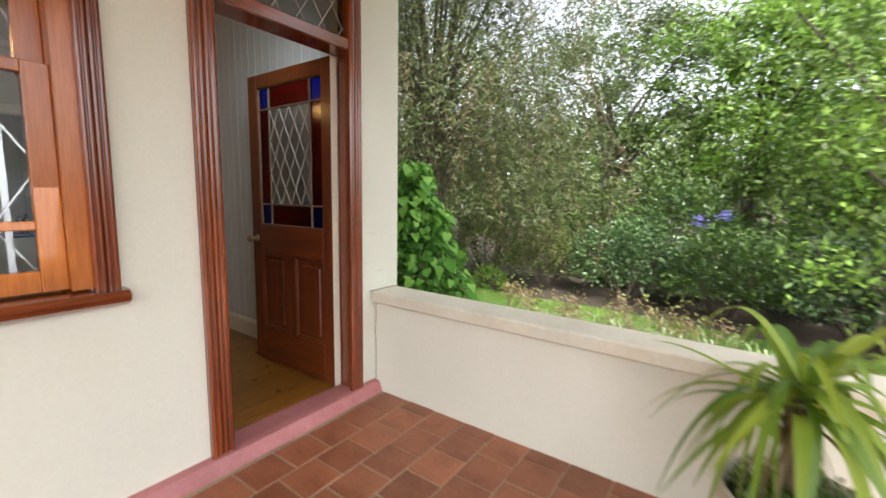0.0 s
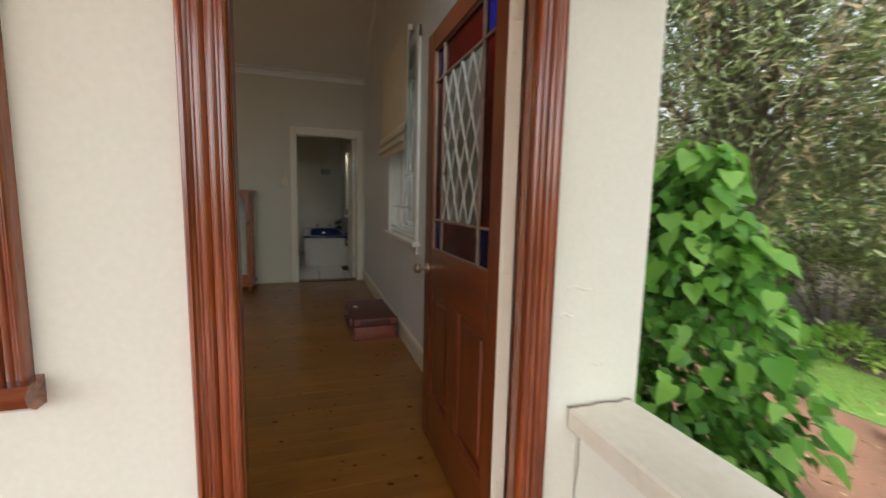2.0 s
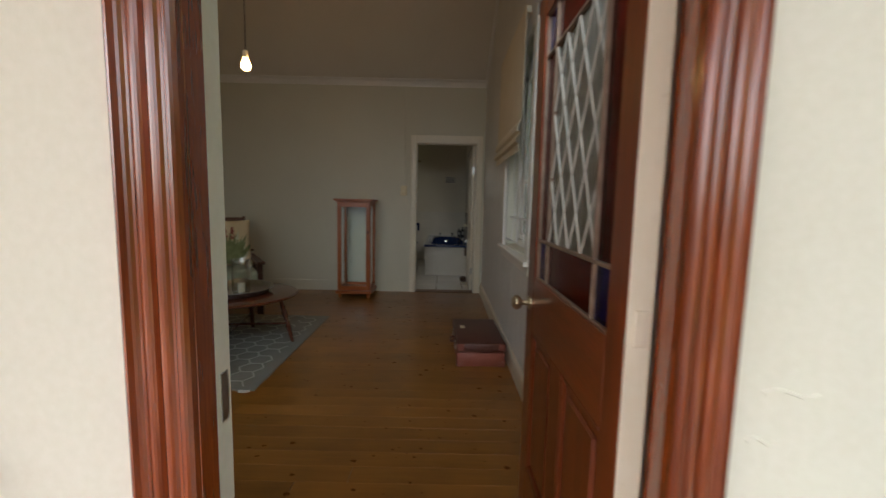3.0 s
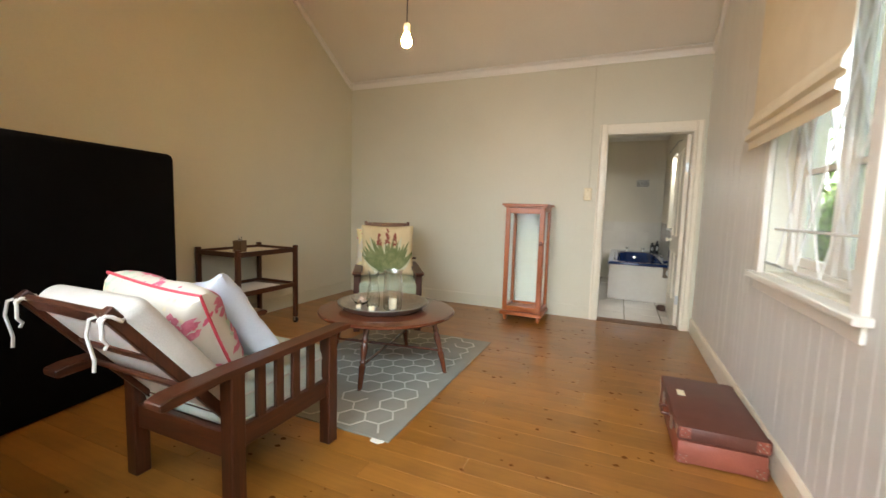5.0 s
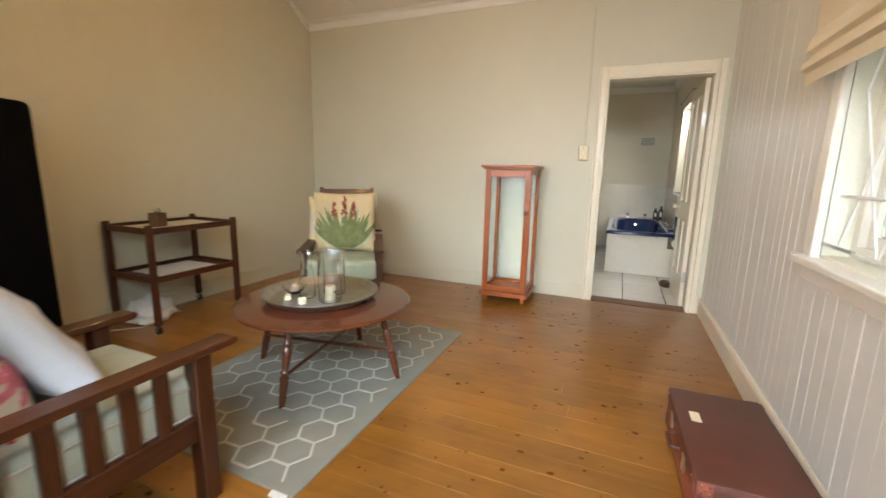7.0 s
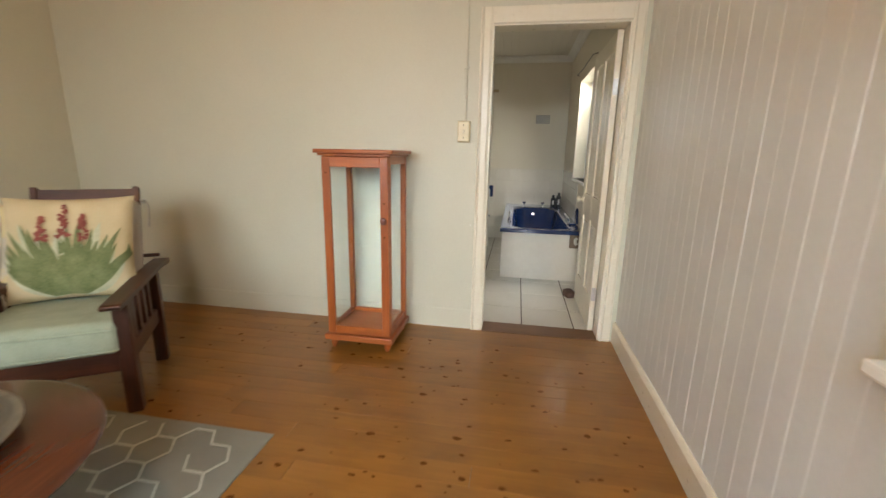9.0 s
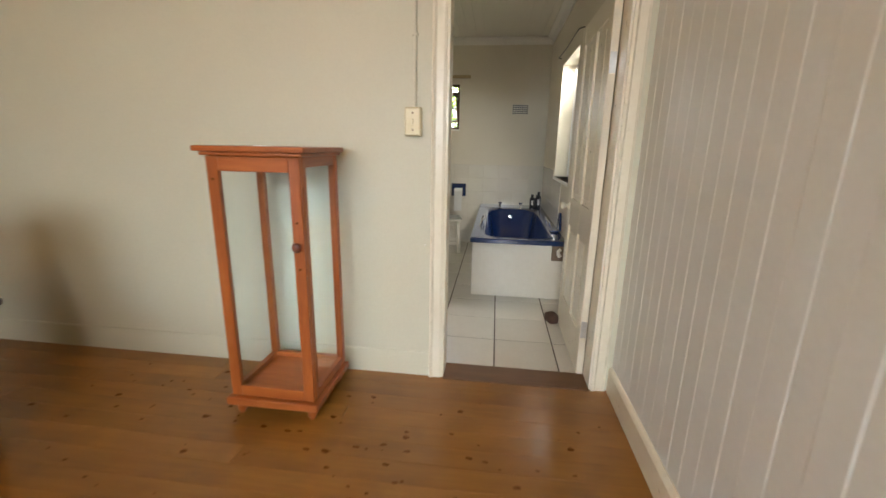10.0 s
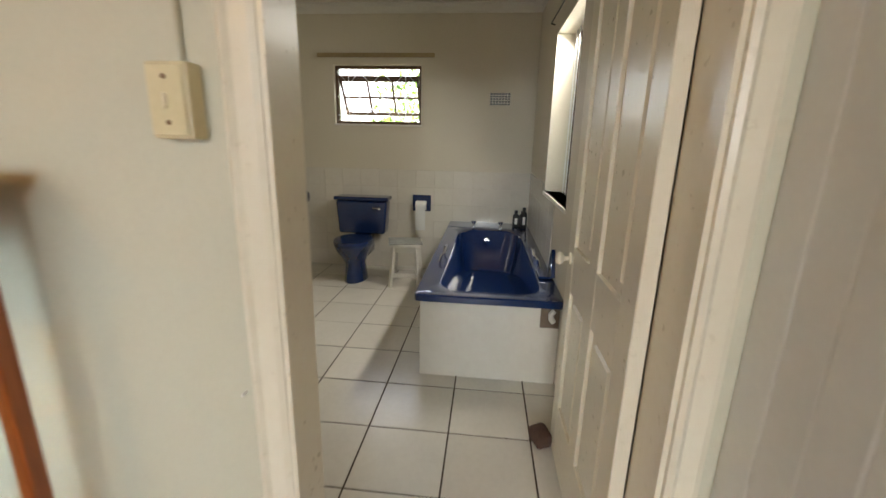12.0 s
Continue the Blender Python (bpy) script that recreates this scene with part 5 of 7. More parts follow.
dr = part("door", B(CX1 - 0.020, CX1, CY0 + 0.003, CY0 + 0.055, 0.11, 1.268, r=0.003), M["pine_z"], cb, "glazed pine cabinet door")
part("stile", B(CX1 - 0.020, CX1, CY1 - 0.055, CY1 - 0.003, 0.11, 1.268, r=0.003), M["pine_z"], dr)
part("rail", B(CX1 - 0.020, CX1, CY0 + 0.055, CY1 - 0.055, 0.11, 0.165, r=0.003), M["pine_y"], dr)
part("rail", B(CX1 - 0.020, CX1, CY0 + 0.055, CY1 - 0.055, 1.205, 1.268, r=0.003), M["pine_y"], dr)
part("pane", B(CX1 - 0.012, CX1 - 0.008, CY0 + 0.05, CY1 - 0.05, 0.16, 1.21), M["cabinet_glass"], dr).visible_shadow = False
bm = bmesh.new()
lathe(bm, [(0.008, 0), (0.008, 0.01), (0.019, 0.016), (0.023, 0.024), (0.017, 0.032), (0.0, 0.036)], 16, pose(CX1, CY1 - 0.029, 0.885, 0, 90, 0))
part("knob", bm, M["leafwood_x"], dr, "turned wooden knob", smooth=True)
for y, z in ((CY1 - 0.029, 0.78), (CY1 - 0.029, 0.99), (CY0 + 0.03, 1.17)):
    bm = bmesh.new()
    rod(bm, (CX1, y, z), (CX1 + 0.002, y, z), 0.006, seg=10)
    part("plug", bm, M["knot"], dr)
st = thing("paper_scrap", "small scrap of white paper on the cabinet", "paper")
bm = bmesh.new()
prism(bm, [(-6.74, 0.10), (-6.70, 0.10), (-6.69, 0.16), (-6.73, 0.17)], "z", 1.312, 1.316)
part("sheet", bm, M["paper"], st)

# tea trolley
TL = thing("tea_trolley", "dark two-tier wooden tea trolley on castors against the wall", "trolley")
x0, x1, y0, y1 = -5.40, -4.70, -2.47, -1.965
for x in (x0, x1):
    for y in (y0, y1):
        part("leg", B(x - 0.02, x + 0.02, y - 0.02, y + 0.02, 0.065, 0.815, r=0.006, seg=2), M["dark_z"], TL)
        bm = bmesh.new()
        rod(bm, (x - 0.011, y, 0.028), (x + 0.011, y, 0.028), 0.028, seg=16)
        w = part("castor", bm, M["black_plastic"], TL, "dark castor wheel")
        bm = bmesh.new()
        for s in (-1, 1):
            box(bm, x + s * 0.014 - 0.002, x + s * 0.014 + 0.002, y - 0.008, y + 0.008, 0.022, 0.066)
        box(bm, x - 0.0165, x + 0.0165, y - 0.008, y + 0.008, 0.062, 0.067)
        part("fork", bm, M["steel"], w)
for z, nm in ((0.755, "upper"), (0.395, "lower")):
    t = part(nm + "_tray", B(x0 + 0.01, x1 - 0.01, y0 + 0.01, y1 - 0.01, z, z + 0.012), M["dark_x"], TL)
    for s in (y0, y1):
        part("rail", B(x0 + 0.02, x1 - 0.02, s - 0.009, s + 0.009, z - 0.01, z + 0.036, r=0.003), M["dark_x"], t)
    for s in (x0, x1):
        part("rail", B(s - 0.009, s + 0.009, y0 + 0.02, y1 - 0.02, z - 0.01, z + 0.036, r=0.003), M["dark_y"], t)
pp = thing("newspaper", "pale crumpled paper spread on the trolley shelf", "paper")
bm = bmesh.new()
g = [[bm.verts.new((-5.28 + 0.48 * i / 14, -2.40 + 0.36 * j / 10, 0.410 + 0.010 * abs(noise.noise(Vector((i * 0.35, j * 0.4, 1)))))) for j in range(11)] for i in range(15)]
for i in range(14):
    for j in range(10):
        bm.faces.new((g[i][j], g[i + 1][j], g[i + 1][j + 1], g[i][j + 1]))
part("sheet", bm, M["paper"], pp, smooth=True)
pp = thing("table_mat", "woven tan mat on the trolley top", "mat")
part("mat", B(-5.33, -4.77, -2.40, -2.03, 0.767, 0.773), M["blind"], pp)
pk = thing("pencil_cup", "square black pencil cup holding pens", "cup", pose(-4.90, -2.17, 0.773, 0, 0, 15))
bm = bmesh.new()
for b in ((-0.042, 0.042, -0.042, -0.038, 0, 0.105), (-0.042, 0.042, 0.038, 0.042, 0, 0.105), (-0.042, -0.038, -0.038, 0.038, 0, 0.105), (0.038, 0.042, -0.038, 0.038, 0, 0.105), (-0.038, 0.038, -0.038, 0.038, 0, 0.004)):
    box(bm, *b)
part("cup", bm, M["brown_frame"], pk)
for k in range(4):
    bm = bmesh.new()
    rod(bm, (0.01 * k - 0.015, 0.008 * (k % 2), 0.006), (0.018 * k - 0.03, 0.02 * (k % 2) - 0.01, 0.13 + 0.012 * (k % 3)), 0.004, seg=8)
    part("pen", bm, M["black_plastic"] if k % 2 else M["steel"], pk)
bg = thing("plastic_bag", "crumpled white plastic bag on the floor under the trolley", "bag", pose(-4.86, -2.32, 0))
bm = bmesh.new()
bmesh.ops.create_icosphere(bm, subdivisions=4, radius=1.0)
for v in bm.verts:
    q = v.co.normalized()
    k = 1 + 0.30 * noise.noise(q * 2.3) + 0.22 * abs(noise.noise(q * 6.0)) + 0.10 * abs(noise.noise(q * 13.0))
    v.co = Vector((q.x * 0.16 * k, q.y * 0.12 * k, max(0.001, 0.075 + q.z * 0.11 * k)))
part("sheet", bm, M["paper"], bg, smooth=True)
cl = thing("electric_cable", "loose white cable on the floor by the trolley", "cable")
bm = bmesh.new()
tube(bm, [(-4.25, -2.49, 0.25), (-4.42, -2.47, 0.05), (-4.55, -2.35, 0.008), (-4.72, -2.2, 0.006), (-4.95, -2.28, 0.006), (-5.0, -2.38, 0.006), (-5.1, -2.30, 0.006)], 0.005, 6)
part("flex", bm, M["tie"], cl, smooth=True)

# bed base stood on its side
bb = thing("bed_base", "black cloth covered bed base stood on its side", "bed base", pose(-3.215, -1.74, 0, 0, 0, 10.5))
bm = bmesh.new()
vs = box(bm, -0.94, 0.94, -0.30, 0.0, 0.0, 1.565, 0.045, 4)
part("cover", bm, M["black_cloth"], bb, smooth=True)
# suitcase
sc = thing("suitcase", "old brown leather suitcase with studded corners lying by the wall", "suitcase", pose(-4.728, 1.615, 0, 0, 0, 1.5))
bm = bmesh.new()
box(bm, -0.350, 0.350, -0.19, 0.19, 0.002, 0.118, 0.012, 2)
part("body", bm, M["case_side"], sc, smooth=True)
bm = bmesh.new()
box(bm, -0.353, 0.353, -0.193, 0.193, 0.120, 0.192, 0.012, 2)
lid = part("lid", bm, M["case_lid"], sc, "brown leather lid", smooth=True)
part("label", B(-0.13, -0.05, -0.14, -0.10, 0.192, 0.194), M["wax"], lid, "small buff paper label")
bm = bmesh.new()
tube(bm, [(-0.06, -0.193, 0.115), (-0.05, -0.225, 0.11), (0.05, -0.225, 0.11), (0.06, -0.193, 0.115)], 0.009, 8)
part("handle", bm, M["case_lid"], sc, smooth=True)
for x in (-0.16, 0.16):
    part("latch", B(x - 0.022, x + 0.022, -0.199, -0.188, 0.085, 0.15, r=0.003), M["steel"], sc, "tarnished metal latch")
for sx in (-1, 1):
    for sy in (-1, 1):
        for z0, z1 in ((0.004, 0.055), (0.135, 0.188)):
            bm = bmesh.new()
            box(bm, sx * 0.354 - 0.001, sx * 0.354 + 0.001, min(sy * 0.135, sy * 0.185), max(sy * 0.135, sy * 0.185), z0, z1)
            box(bm, min(sx * 0.300, sx * 0.348), max(sx * 0.300, sx * 0.348), sy * 0.194 - 0.001, sy * 0.194 + 0.001, z0, z1)
            cp = part("corner_patch", bm, M["case_side"], sc)
            bm = bmesh.new()
            for a, b in ((0.146, 0.01), (0.172, 0.01), (0.146, 0.04), (0.172, 0.04), (0.159, 0.025)):
                rod(bm, (sx * 0.354, sy * a, z0 + b), (sx * 0.359, sy * a, z0 + b), 0.006, 0.003, 8)
                rod(bm, (sx * (a + 0.165), sy * 0.194, z0 + b), (sx * (a + 0.165), sy * 0.199, z0 + b), 0.006, 0.003, 8)
            part("studs", bm, M["chrome"], cp, "shiny round studs")

# pendant bulb
BX, BY, BZ = -4.53, -0.23, 2.285
lamp = thing("pendant_lamp", "bare warm bulb hanging on a flex from the ridge", "lamp")
bm = bmesh.new()
rod(bm, (BX, BY, BZ + 0.11), (BX, BY, RIDGE - 0.08), 0.004, seg=8)
part("flex", bm, M["black_plastic"], lamp)
bm = bmesh.new()
lathe(bm, [(0.010, 0.115), (0.020, 0.11), (0.021, 0.062), (0.016, 0.055)], 18, pose(BX, BY, BZ))
part("lamp_holder", bm, M["wax"], lamp, smooth=True)
bm = bmesh.new()
lathe(bm, [(0.0, -0.035), (0.018, -0.030), (0.030, -0.014), (0.033, 0.004), (0.027, 0.024), (0.016, 0.042), (0.014, 0.058)], 20, pose(BX, BY, BZ), close=False)
part("bulb", bm, M["bulb"], lamp, smooth=True)
bm = bmesh.new()
lathe(bm, [(0.05, 0), (0.05, -0.01), (0.03, -0.03), (0.008, -0.034)], 20, pose(BX, BY, RIDGE - 0.055))
part("ceiling_rose", bm, M["white_gloss"], lamp, smooth=True)

# light switch and its conduit
sw = thing("light_switch", "yellowed surface-mounted light switch box beside the door", "switch")
part("box", B(XW, XW + 0.045, 0.695, 0.780, 1.375, 1.515, r=0.006, seg=2), M["switch"], sw)
part("plate", B(XW + 0.045, XW + 0.051, 0.700, 0.775, 1.380, 1.510, r=0.003), M["switch"], sw)
part("rocker", B(XW + 0.050, XW + 0.060, 0.733, 0.742, 1.430, 1.458, r=0.003), M["wax"], sw)
for z in (1.405, 1.487):
    bm = bmesh.new()
    rod(bm, (XW + 0.051, 0.7375, z), (XW + 0.0525, 0.7375, z), 0.005, seg=8)
    part("screw", bm, M["threshold"], sw)
cd = thing("conduit", "painted cable conduit running up the wall", "conduit")
bm = bmesh.new()
box(bm, XW, XW + 0.014, 0.735, 0.751, 1.515, EAVE - 0.05, 0.004)
part("pipe", bm, M["plaster_in"], cd)
for z in (1.85, 2.45):
    part("clip", B(XW, XW + 0.017, 0.728, 0.758, z, z + 0.012), M["plaster_in"], cd)
sk = thing("wall_pin", "small white picture pin on the wall", "pin")
bm = bmesh.new()
rod(bm, (XW, 0.80, 0.80), (XW + 0.015, 0.80, 0.80), 0.004, seg=6)
part("pin", bm, M["white_gloss"], sk)

# ---- the bathroom ----
tub = thing("bathtub", "deep blue enamel bathtub boxed in with white panels", "bathtub")
part("front_panel", B(-8.59, -8.57, 0.985, 1.795, 0.0, 0.535, r=0.003), M["wall_tile"], tub, "white painted end panel")
part("side_panel", B(XB, -8.59, 0.985, 1.003, 0.0, 0.535, r=0.003), M["wall_tile"], tub, "white painted side panel")
bm = bmesh.new()
ox0, ox1, oy0, oy1 = XB + 0.30, -8.475, 0.965, 1.798


def ring(x0, x1, y0, y1, z, r, n=10):
    out = []
    for cx, cy2, a0 in ((x1 - r, y1 - r, 0), (x0 + r, y1 - r, 90), (x0 + r, y0 + r, 180), (x1 - r, y0 + r, 270)):
        for k in range(n + 1):
            a = radians(a0 + 90 * k / n)
            out.append(bm.verts.new((cx + r * math.cos(a), cy2 + r * math.sin(a), z)))
    return out


rings = [ring(ox0, ox1, oy0, oy1, 0.515, 0.03), ring(ox0, ox1, oy0, oy1, 0.548, 0.03), ring(ox0 + 0.008, ox1 - 0.008, oy0 + 0.008, oy1 - 0.008, 0.556, 0.03), ring(ox0 + 0.10, ox1 - 0.10, oy0 + 0.12, oy1 - 0.10, 0.553, 0.14), ring(ox0 + 0.12, ox1 - 0.13, oy0 + 0.135, oy1 - 0.115, 0.535, 0.15), ring(ox0 + 0.16, ox1 - 0.30, oy0 + 0.17, oy1 - 0.15, 0.30, 0.15), ring(ox0 + 0.22, ox1 - 0.42, oy0 + 0.20, oy1 - 0.18, 0.175, 0.13), ring(ox0 + 0.30, ox1 - 0.5, oy0 + 0.26, oy1 - 0.24, 0.165, 0.10)]
for a, b in zip(rings, rings[1:]):
    for k in range(len(a)):
        bm.faces.new((a[k], a[(k + 1) % len(a)], b[(k + 1) % len(a)], b[k]))
bm.faces.new(rings[-1])
part("tub_shell", bm, M["blue_enamel"], tub, smooth=True)
part("ledge", B(XB, ox0, 0.965, 1.798, 0.50, 0.556, r=0.006), M["blue_enamel"], tub, "blue ledge behind the bath")
for y in (1.235, 1.50):
    t = None
    bm = bmesh.new()
    lathe(bm, [(0.022, 0), (0.022, 0.008), (0.012, 0.012), (0.012, 0.05), (0.018, 0.055), (0.024, 0.068), (0.026, 0.078), (0.018, 0.085), (0, 0.086)], 16, pose(ox0 + 0.045, y, 0.554))
    rod(bm, (ox0 + 0.045, y, 0.595), (ox0 + 0.115, y, 0.585), 0.010, 0.009, 10)
    rod(bm, (ox0 + 0.110, y, 0.590), (ox0 + 0.112, y, 0.562), 0.009, 0.009, 10)
    part("tap", bm, M["chrome"], tub, "chrome pillar tap", smooth=True)
bm = bmesh.new()
lathe(bm, [(0.028, 0), (0.028, 0.006), (0.018, 0.008), (0, 0.008)], 18, pose(ox0 + 0.145, 1.37, 0.46, 0, 82, 0))
part("overflow", bm, M["chrome"], tub, "chrome overflow plate", smooth=True)
for y, s in ((1.035, 1), (1.735, -1)):
    bm = bmesh.new()
    tube(bm, [(-9.45, y, 0.553), (-9.45, y + s * 0.01, 0.60), (-9.40, y + s * 0.03, 0.615), (-9.20, y + s * 0.03, 0.615), (-9.15, y + s * 0.01, 0.60), (-9.15, y, 0.553)], 0.009, 8)
    part("grab_handle", bm, M["chrome"], tub, "chrome grab handle", smooth=True)
bm = bmesh.new()
box(bm, -8.585, -8.566, 1.685, 1.792, 0.36, 0.52, 0.002)
part("access_hole", bm, M["crack"], tub, "rough dark opening in the panel")
bm = bmesh.new()
tube(bm, [(-8.56, 1.76, 0.47), (-8.555, 1.74, 0.45), (-8.56, 1.745, 0.42), (-8.555, 1.76, 0.40)], 0.016, 8)
part("waste_pipe", bm, M["white_gloss"], tub, smooth=True)
so = thing("soap_dish", "blue ceramic soap dish fixed to the wall over the bath", "soap dish")
bm = bmesh.new()
prism(bm, [(-9.02, 0.57), (-8.86, 0.57), (-8.90, 0.70), (-8.94, 0.735), (-8.98, 0.70)], "y", 1.775, 1.798)
box(bm, -9.02, -8.86, 1.70, 1.78, 0.558, 0.575, 0.005)
part("dish", bm, M["blue_enamel"], so)
for x, y, h, lab in ((-10.58, 1.66, 0.17, "tall black shampoo bottle on the bath ledge"), (-10.53, 1.735, 0.21, "larger black shampoo bottle on the bath ledge"), (-10.63, 1.73, 0.16, "black shampoo bottle beside the wall")):
    b = thing("bottle", lab, "bottle", pose(x, y, 0.556), "toiletries on the bath")
    bm = bmesh.new()
    lathe(bm, [(0, 0), (0.030, 0), (0.033, 0.006), (0.033, h * 0.68), (0.026, h * 0.76), (0.013, h * 0.80), (0.013, h * 0.83)], 18)
    part("bottle_body", bm, M["black_plastic"], b, smooth=True)
    bm = bmesh.new()
    lathe(bm, [(0.018, h * 0.83), (0.018, h * 0.98), (0.014, h), (0, h)], 16)
    part("cap", bm, M["black_plastic"], b, smooth=True)
    part("label", B(0.0328, 0.034, -0.014, 0.014, h * 0.18, h * 0.55), M["paper"], b, "small pale label")

wc = thing("toilet", "deep blue ceramic toilet with a low cistern", "toilet", pose(-10.70, 0.045, 0))
bm = bmesh.new()
vs = box(bm, 0.0, 0.19, -0.275, 0.275, 0.42, 0.775, 0.03, 3)
for v in bm.verts:
    k = (v.co.z - 0.42) / 0.35
    v.co.y *= 0.90 + 0.10 * k
cis = part("cistern", bm, M["blue_enamel"], wc, smooth=True)
part("lid", B(-0.002, 0.205, -0.29, 0.29, 0.776, 0.815, r=0.014, seg=3), M["blue_enamel"], cis)
bm = bmesh.new()
rod(bm, (0.19, 0.20, 0.70), (0.215, 0.20, 0.70), 0.012, seg=10)
bar(bm, (0.212, 0.21, 0.70), (0.212, 0.13, 0.705), 0.014, 0.010, 0.003)
part("flush_lever", bm, M["chrome"], cis)
bm = bmesh.new()


def oval(z, rx, ry, cx):
    return [bm.verts.new((cx + rx * math.cos(2 * math.pi * k / 32) * (1.0 if math.cos(2 * math.pi * k / 32) > 0 else 0.85), ry * math.sin(2 * math.pi * k / 32), z)) for k in range(32)]


rr = [oval(0.0, 0.20, 0.115, 0.40), oval(0.03, 0.195, 0.11, 0.40), oval(0.18, 0.17, 0.095, 0.40), oval(0.26, 0.20, 0.13, 0.42), oval(0.33, 0.25, 0.17, 0.44), oval(0.385, 0.265, 0.185, 0.45), oval(0.395, 0.26, 0.18, 0.45)]
for a, b in zip(rr, rr[1:]):
    for k in range(32):
        bm.faces.new((a[k], a[(k + 1) % 32], b[(k + 1) % 32], b[k]))
bm.faces.new(rr[0][::-1]), bm.faces.new(rr[-1])
box(bm, 0.02, 0.30, -0.10, 0.10, 0.20, 0.42, 0.03, 2)
bowl = part("bowl", bm, M["blue_enamel"], wc, smooth=True)
bm = bmesh.new()
rr = [oval(0.397, 0.265, 0.188, 0.45), oval(0.415, 0.27, 0.192, 0.45), oval(0.432, 0.262, 0.186, 0.45), oval(0.437, 0.24, 0.165, 0.45)]
for a, b in zip(rr, rr[1:]):
    for k in range(32):
        bm.faces.new((a[k], a[(k + 1) % 32], b[(k + 1) % 32], b[k]))
bm.faces.new(rr[0][::-1]), bm.faces.new(rr[-1])
part("seat", bm, M["blue_enamel"], wc, "blue seat with its cover down", smooth=True)

stl = thing("stool", "small white painted wooden stool beside the toilet", "stool", pose(-10.22, 0.585, 0, 0, 0, 4))
part("top", B(-0.15, 0.15, -0.15, 0.15, 0.405, 0.43, r=0.005), M["white_stool"], stl)
for sx in (-1, 1):
    for sy in (-1, 1):
        bm = bmesh.new()
        bar(bm, (sx * 0.14, sy * 0.14, 0), (sx * 0.105, sy * 0.105, 0.406), 0.034, 0.034, 0.003)
        part("leg", bm, M["white_stool"], stl)
for s in (-1, 1):
    part("stretcher", B(-0.115, 0.115, s * 0.128 - 0.009, s * 0.128 + 0.009, 0.10, 0.14), M["white_stool"], stl)
    part("stretcher", B(s * 0.128 - 0.009, s * 0.128 + 0.009, -0.115, 0.115, 0.10, 0.14), M["white_stool"], stl)
    part("apron", B(s * 0.112 - 0.009, s * 0.112 + 0.009, -0.10, 0.10, 0.345, 0.405), M["white_stool"], stl)
mg = thing("magazine", "grey patterned magazine lying on the stool", "magazine", pose(-10.21, 0.575, 0.43, 0, 0, 14))
part("cover", B(-0.14, 0.14, -0.16, 0.16, 0.0, 0.014, r=0.002), M["magazine"], mg)
th = thing("toilet_roll_holder", "dark blue ceramic roll holder with a hanging paper roll", "toilet roll")
part("plate", B(XB, XB + 0.02, 0.555, 0.755, 0.655, 0.830, r=0.006, seg=2), M["blue_enamel"], th)
for y in (0.575, 0.715):
    part("arm", B(XB + 0.02, XB + 0.075, y, y + 0.02, 0.70, 0.745, r=0.004), M["blue_enamel"], th)
bm = bmesh.new()
rod(bm, (XB + 0.062, 0.60, 0.725), (XB + 0.062, 0.71, 0.725), 0.048, seg=24)
rl = part("roll", bm, M["paper"], th, "white paper roll", smooth=True)
part("sheet", B(XB + 0.104, XB + 0.107, 0.603, 0.708, 0.46, 0.725), M["paper"], rl)
bs = thing("basin", "dark blue wash basin on the bathroom wall", "basin", pose(XB, -0.86, 0))
bm = bmesh.new()
box(bm, 0.0, 0.42, -0.27, 0.27, 0.70, 0.84, 0.05, 3)
part("bowl", bm, M["blue_enamel"], bs, smooth=True)
bm = bmesh.new()
lathe(bm, [(0.09, 0), (0.07, 0.05), (0.06, 0.5), (0.09, 0.71)], 20, pose(0.16, 0, 0))
part("pedestal", bm, M["blue_enamel"], bs, smooth=True)
bm = bmesh.new()
lathe(bm, [(0.02, 0), (0.012, 0.01), (0.012, 0.05), (0.022, 0.06), (0.02, 0.075), (0, 0.076)], 14, pose(0.07, 0.15, 0.84))
part("tap", bm, M["chrome"], bs, smooth=True)
vt = thing("air_vent", "small white grid air vent in the bathroom wall", "vent")
bm = bmesh.new()
for k in range(8):
    y = 1.335 + 0.205 * k / 7
    box(bm, XB + 0.0, XB + 0.012, y - 0.0035, y + 0.0035, 1.75, 1.885)
for k in range(6):
    z = 1.755 + 0.123 * k / 5
    box(bm, XB + 0.001, XB + 0.013, 1.33, 1.545, z - 0.0035, z + 0.0035)
part("grid", bm, M["bath_wall"], vt)
# black sheet painted in for the shade inside the vent holes
part("backing", B(XB + 0.0005, XB + 0.003, 1.335, 1.54, 1.755, 1.88), M["black_plastic"], vt)
part("frame", B(XB - 0.02, XB + 0.002, 1.345, 1.360, 1.76, 1.875), M["brass"], vt)
cr = thing("curtain_rail", "cream curtain rail above the small window", "curtain rail")
bm = bmesh.new()
box(bm, XB + 0.03, XB + 0.05, -0.43, 0.775, 2.195, 2.235, 0.003)
part("rail", bm, M["brass"], cr)
for y in (-0.38, 0.17, 0.73):
    part("bracket", B(XB, XB + 0.03, y, y + 0.02, 2.20, 2.23), M["brass"], cr)
cr = thing("curtain_wire", "thin dark curtain wire over the side window", "curtain rail")
bm = bmesh.new()
tube(bm, [(-9.75, YB - 0.01, 2.24), (-9.75, YB - 0.04, 2.25), (-9.2, YB - 0.045, 2.225), (-8.6, YB - 0.045, 2.24), (-8.55, YB - 0.01, 2.24)], 0.005, 6)
part("wire", bm, M["black_plastic"], cr)
dk = thing("door_stop", "brown felt wedge on the floor behind the door", "door stop", pose(-8.05, 1.655, 0, 0, 0, 20))
bm = bmesh.new()
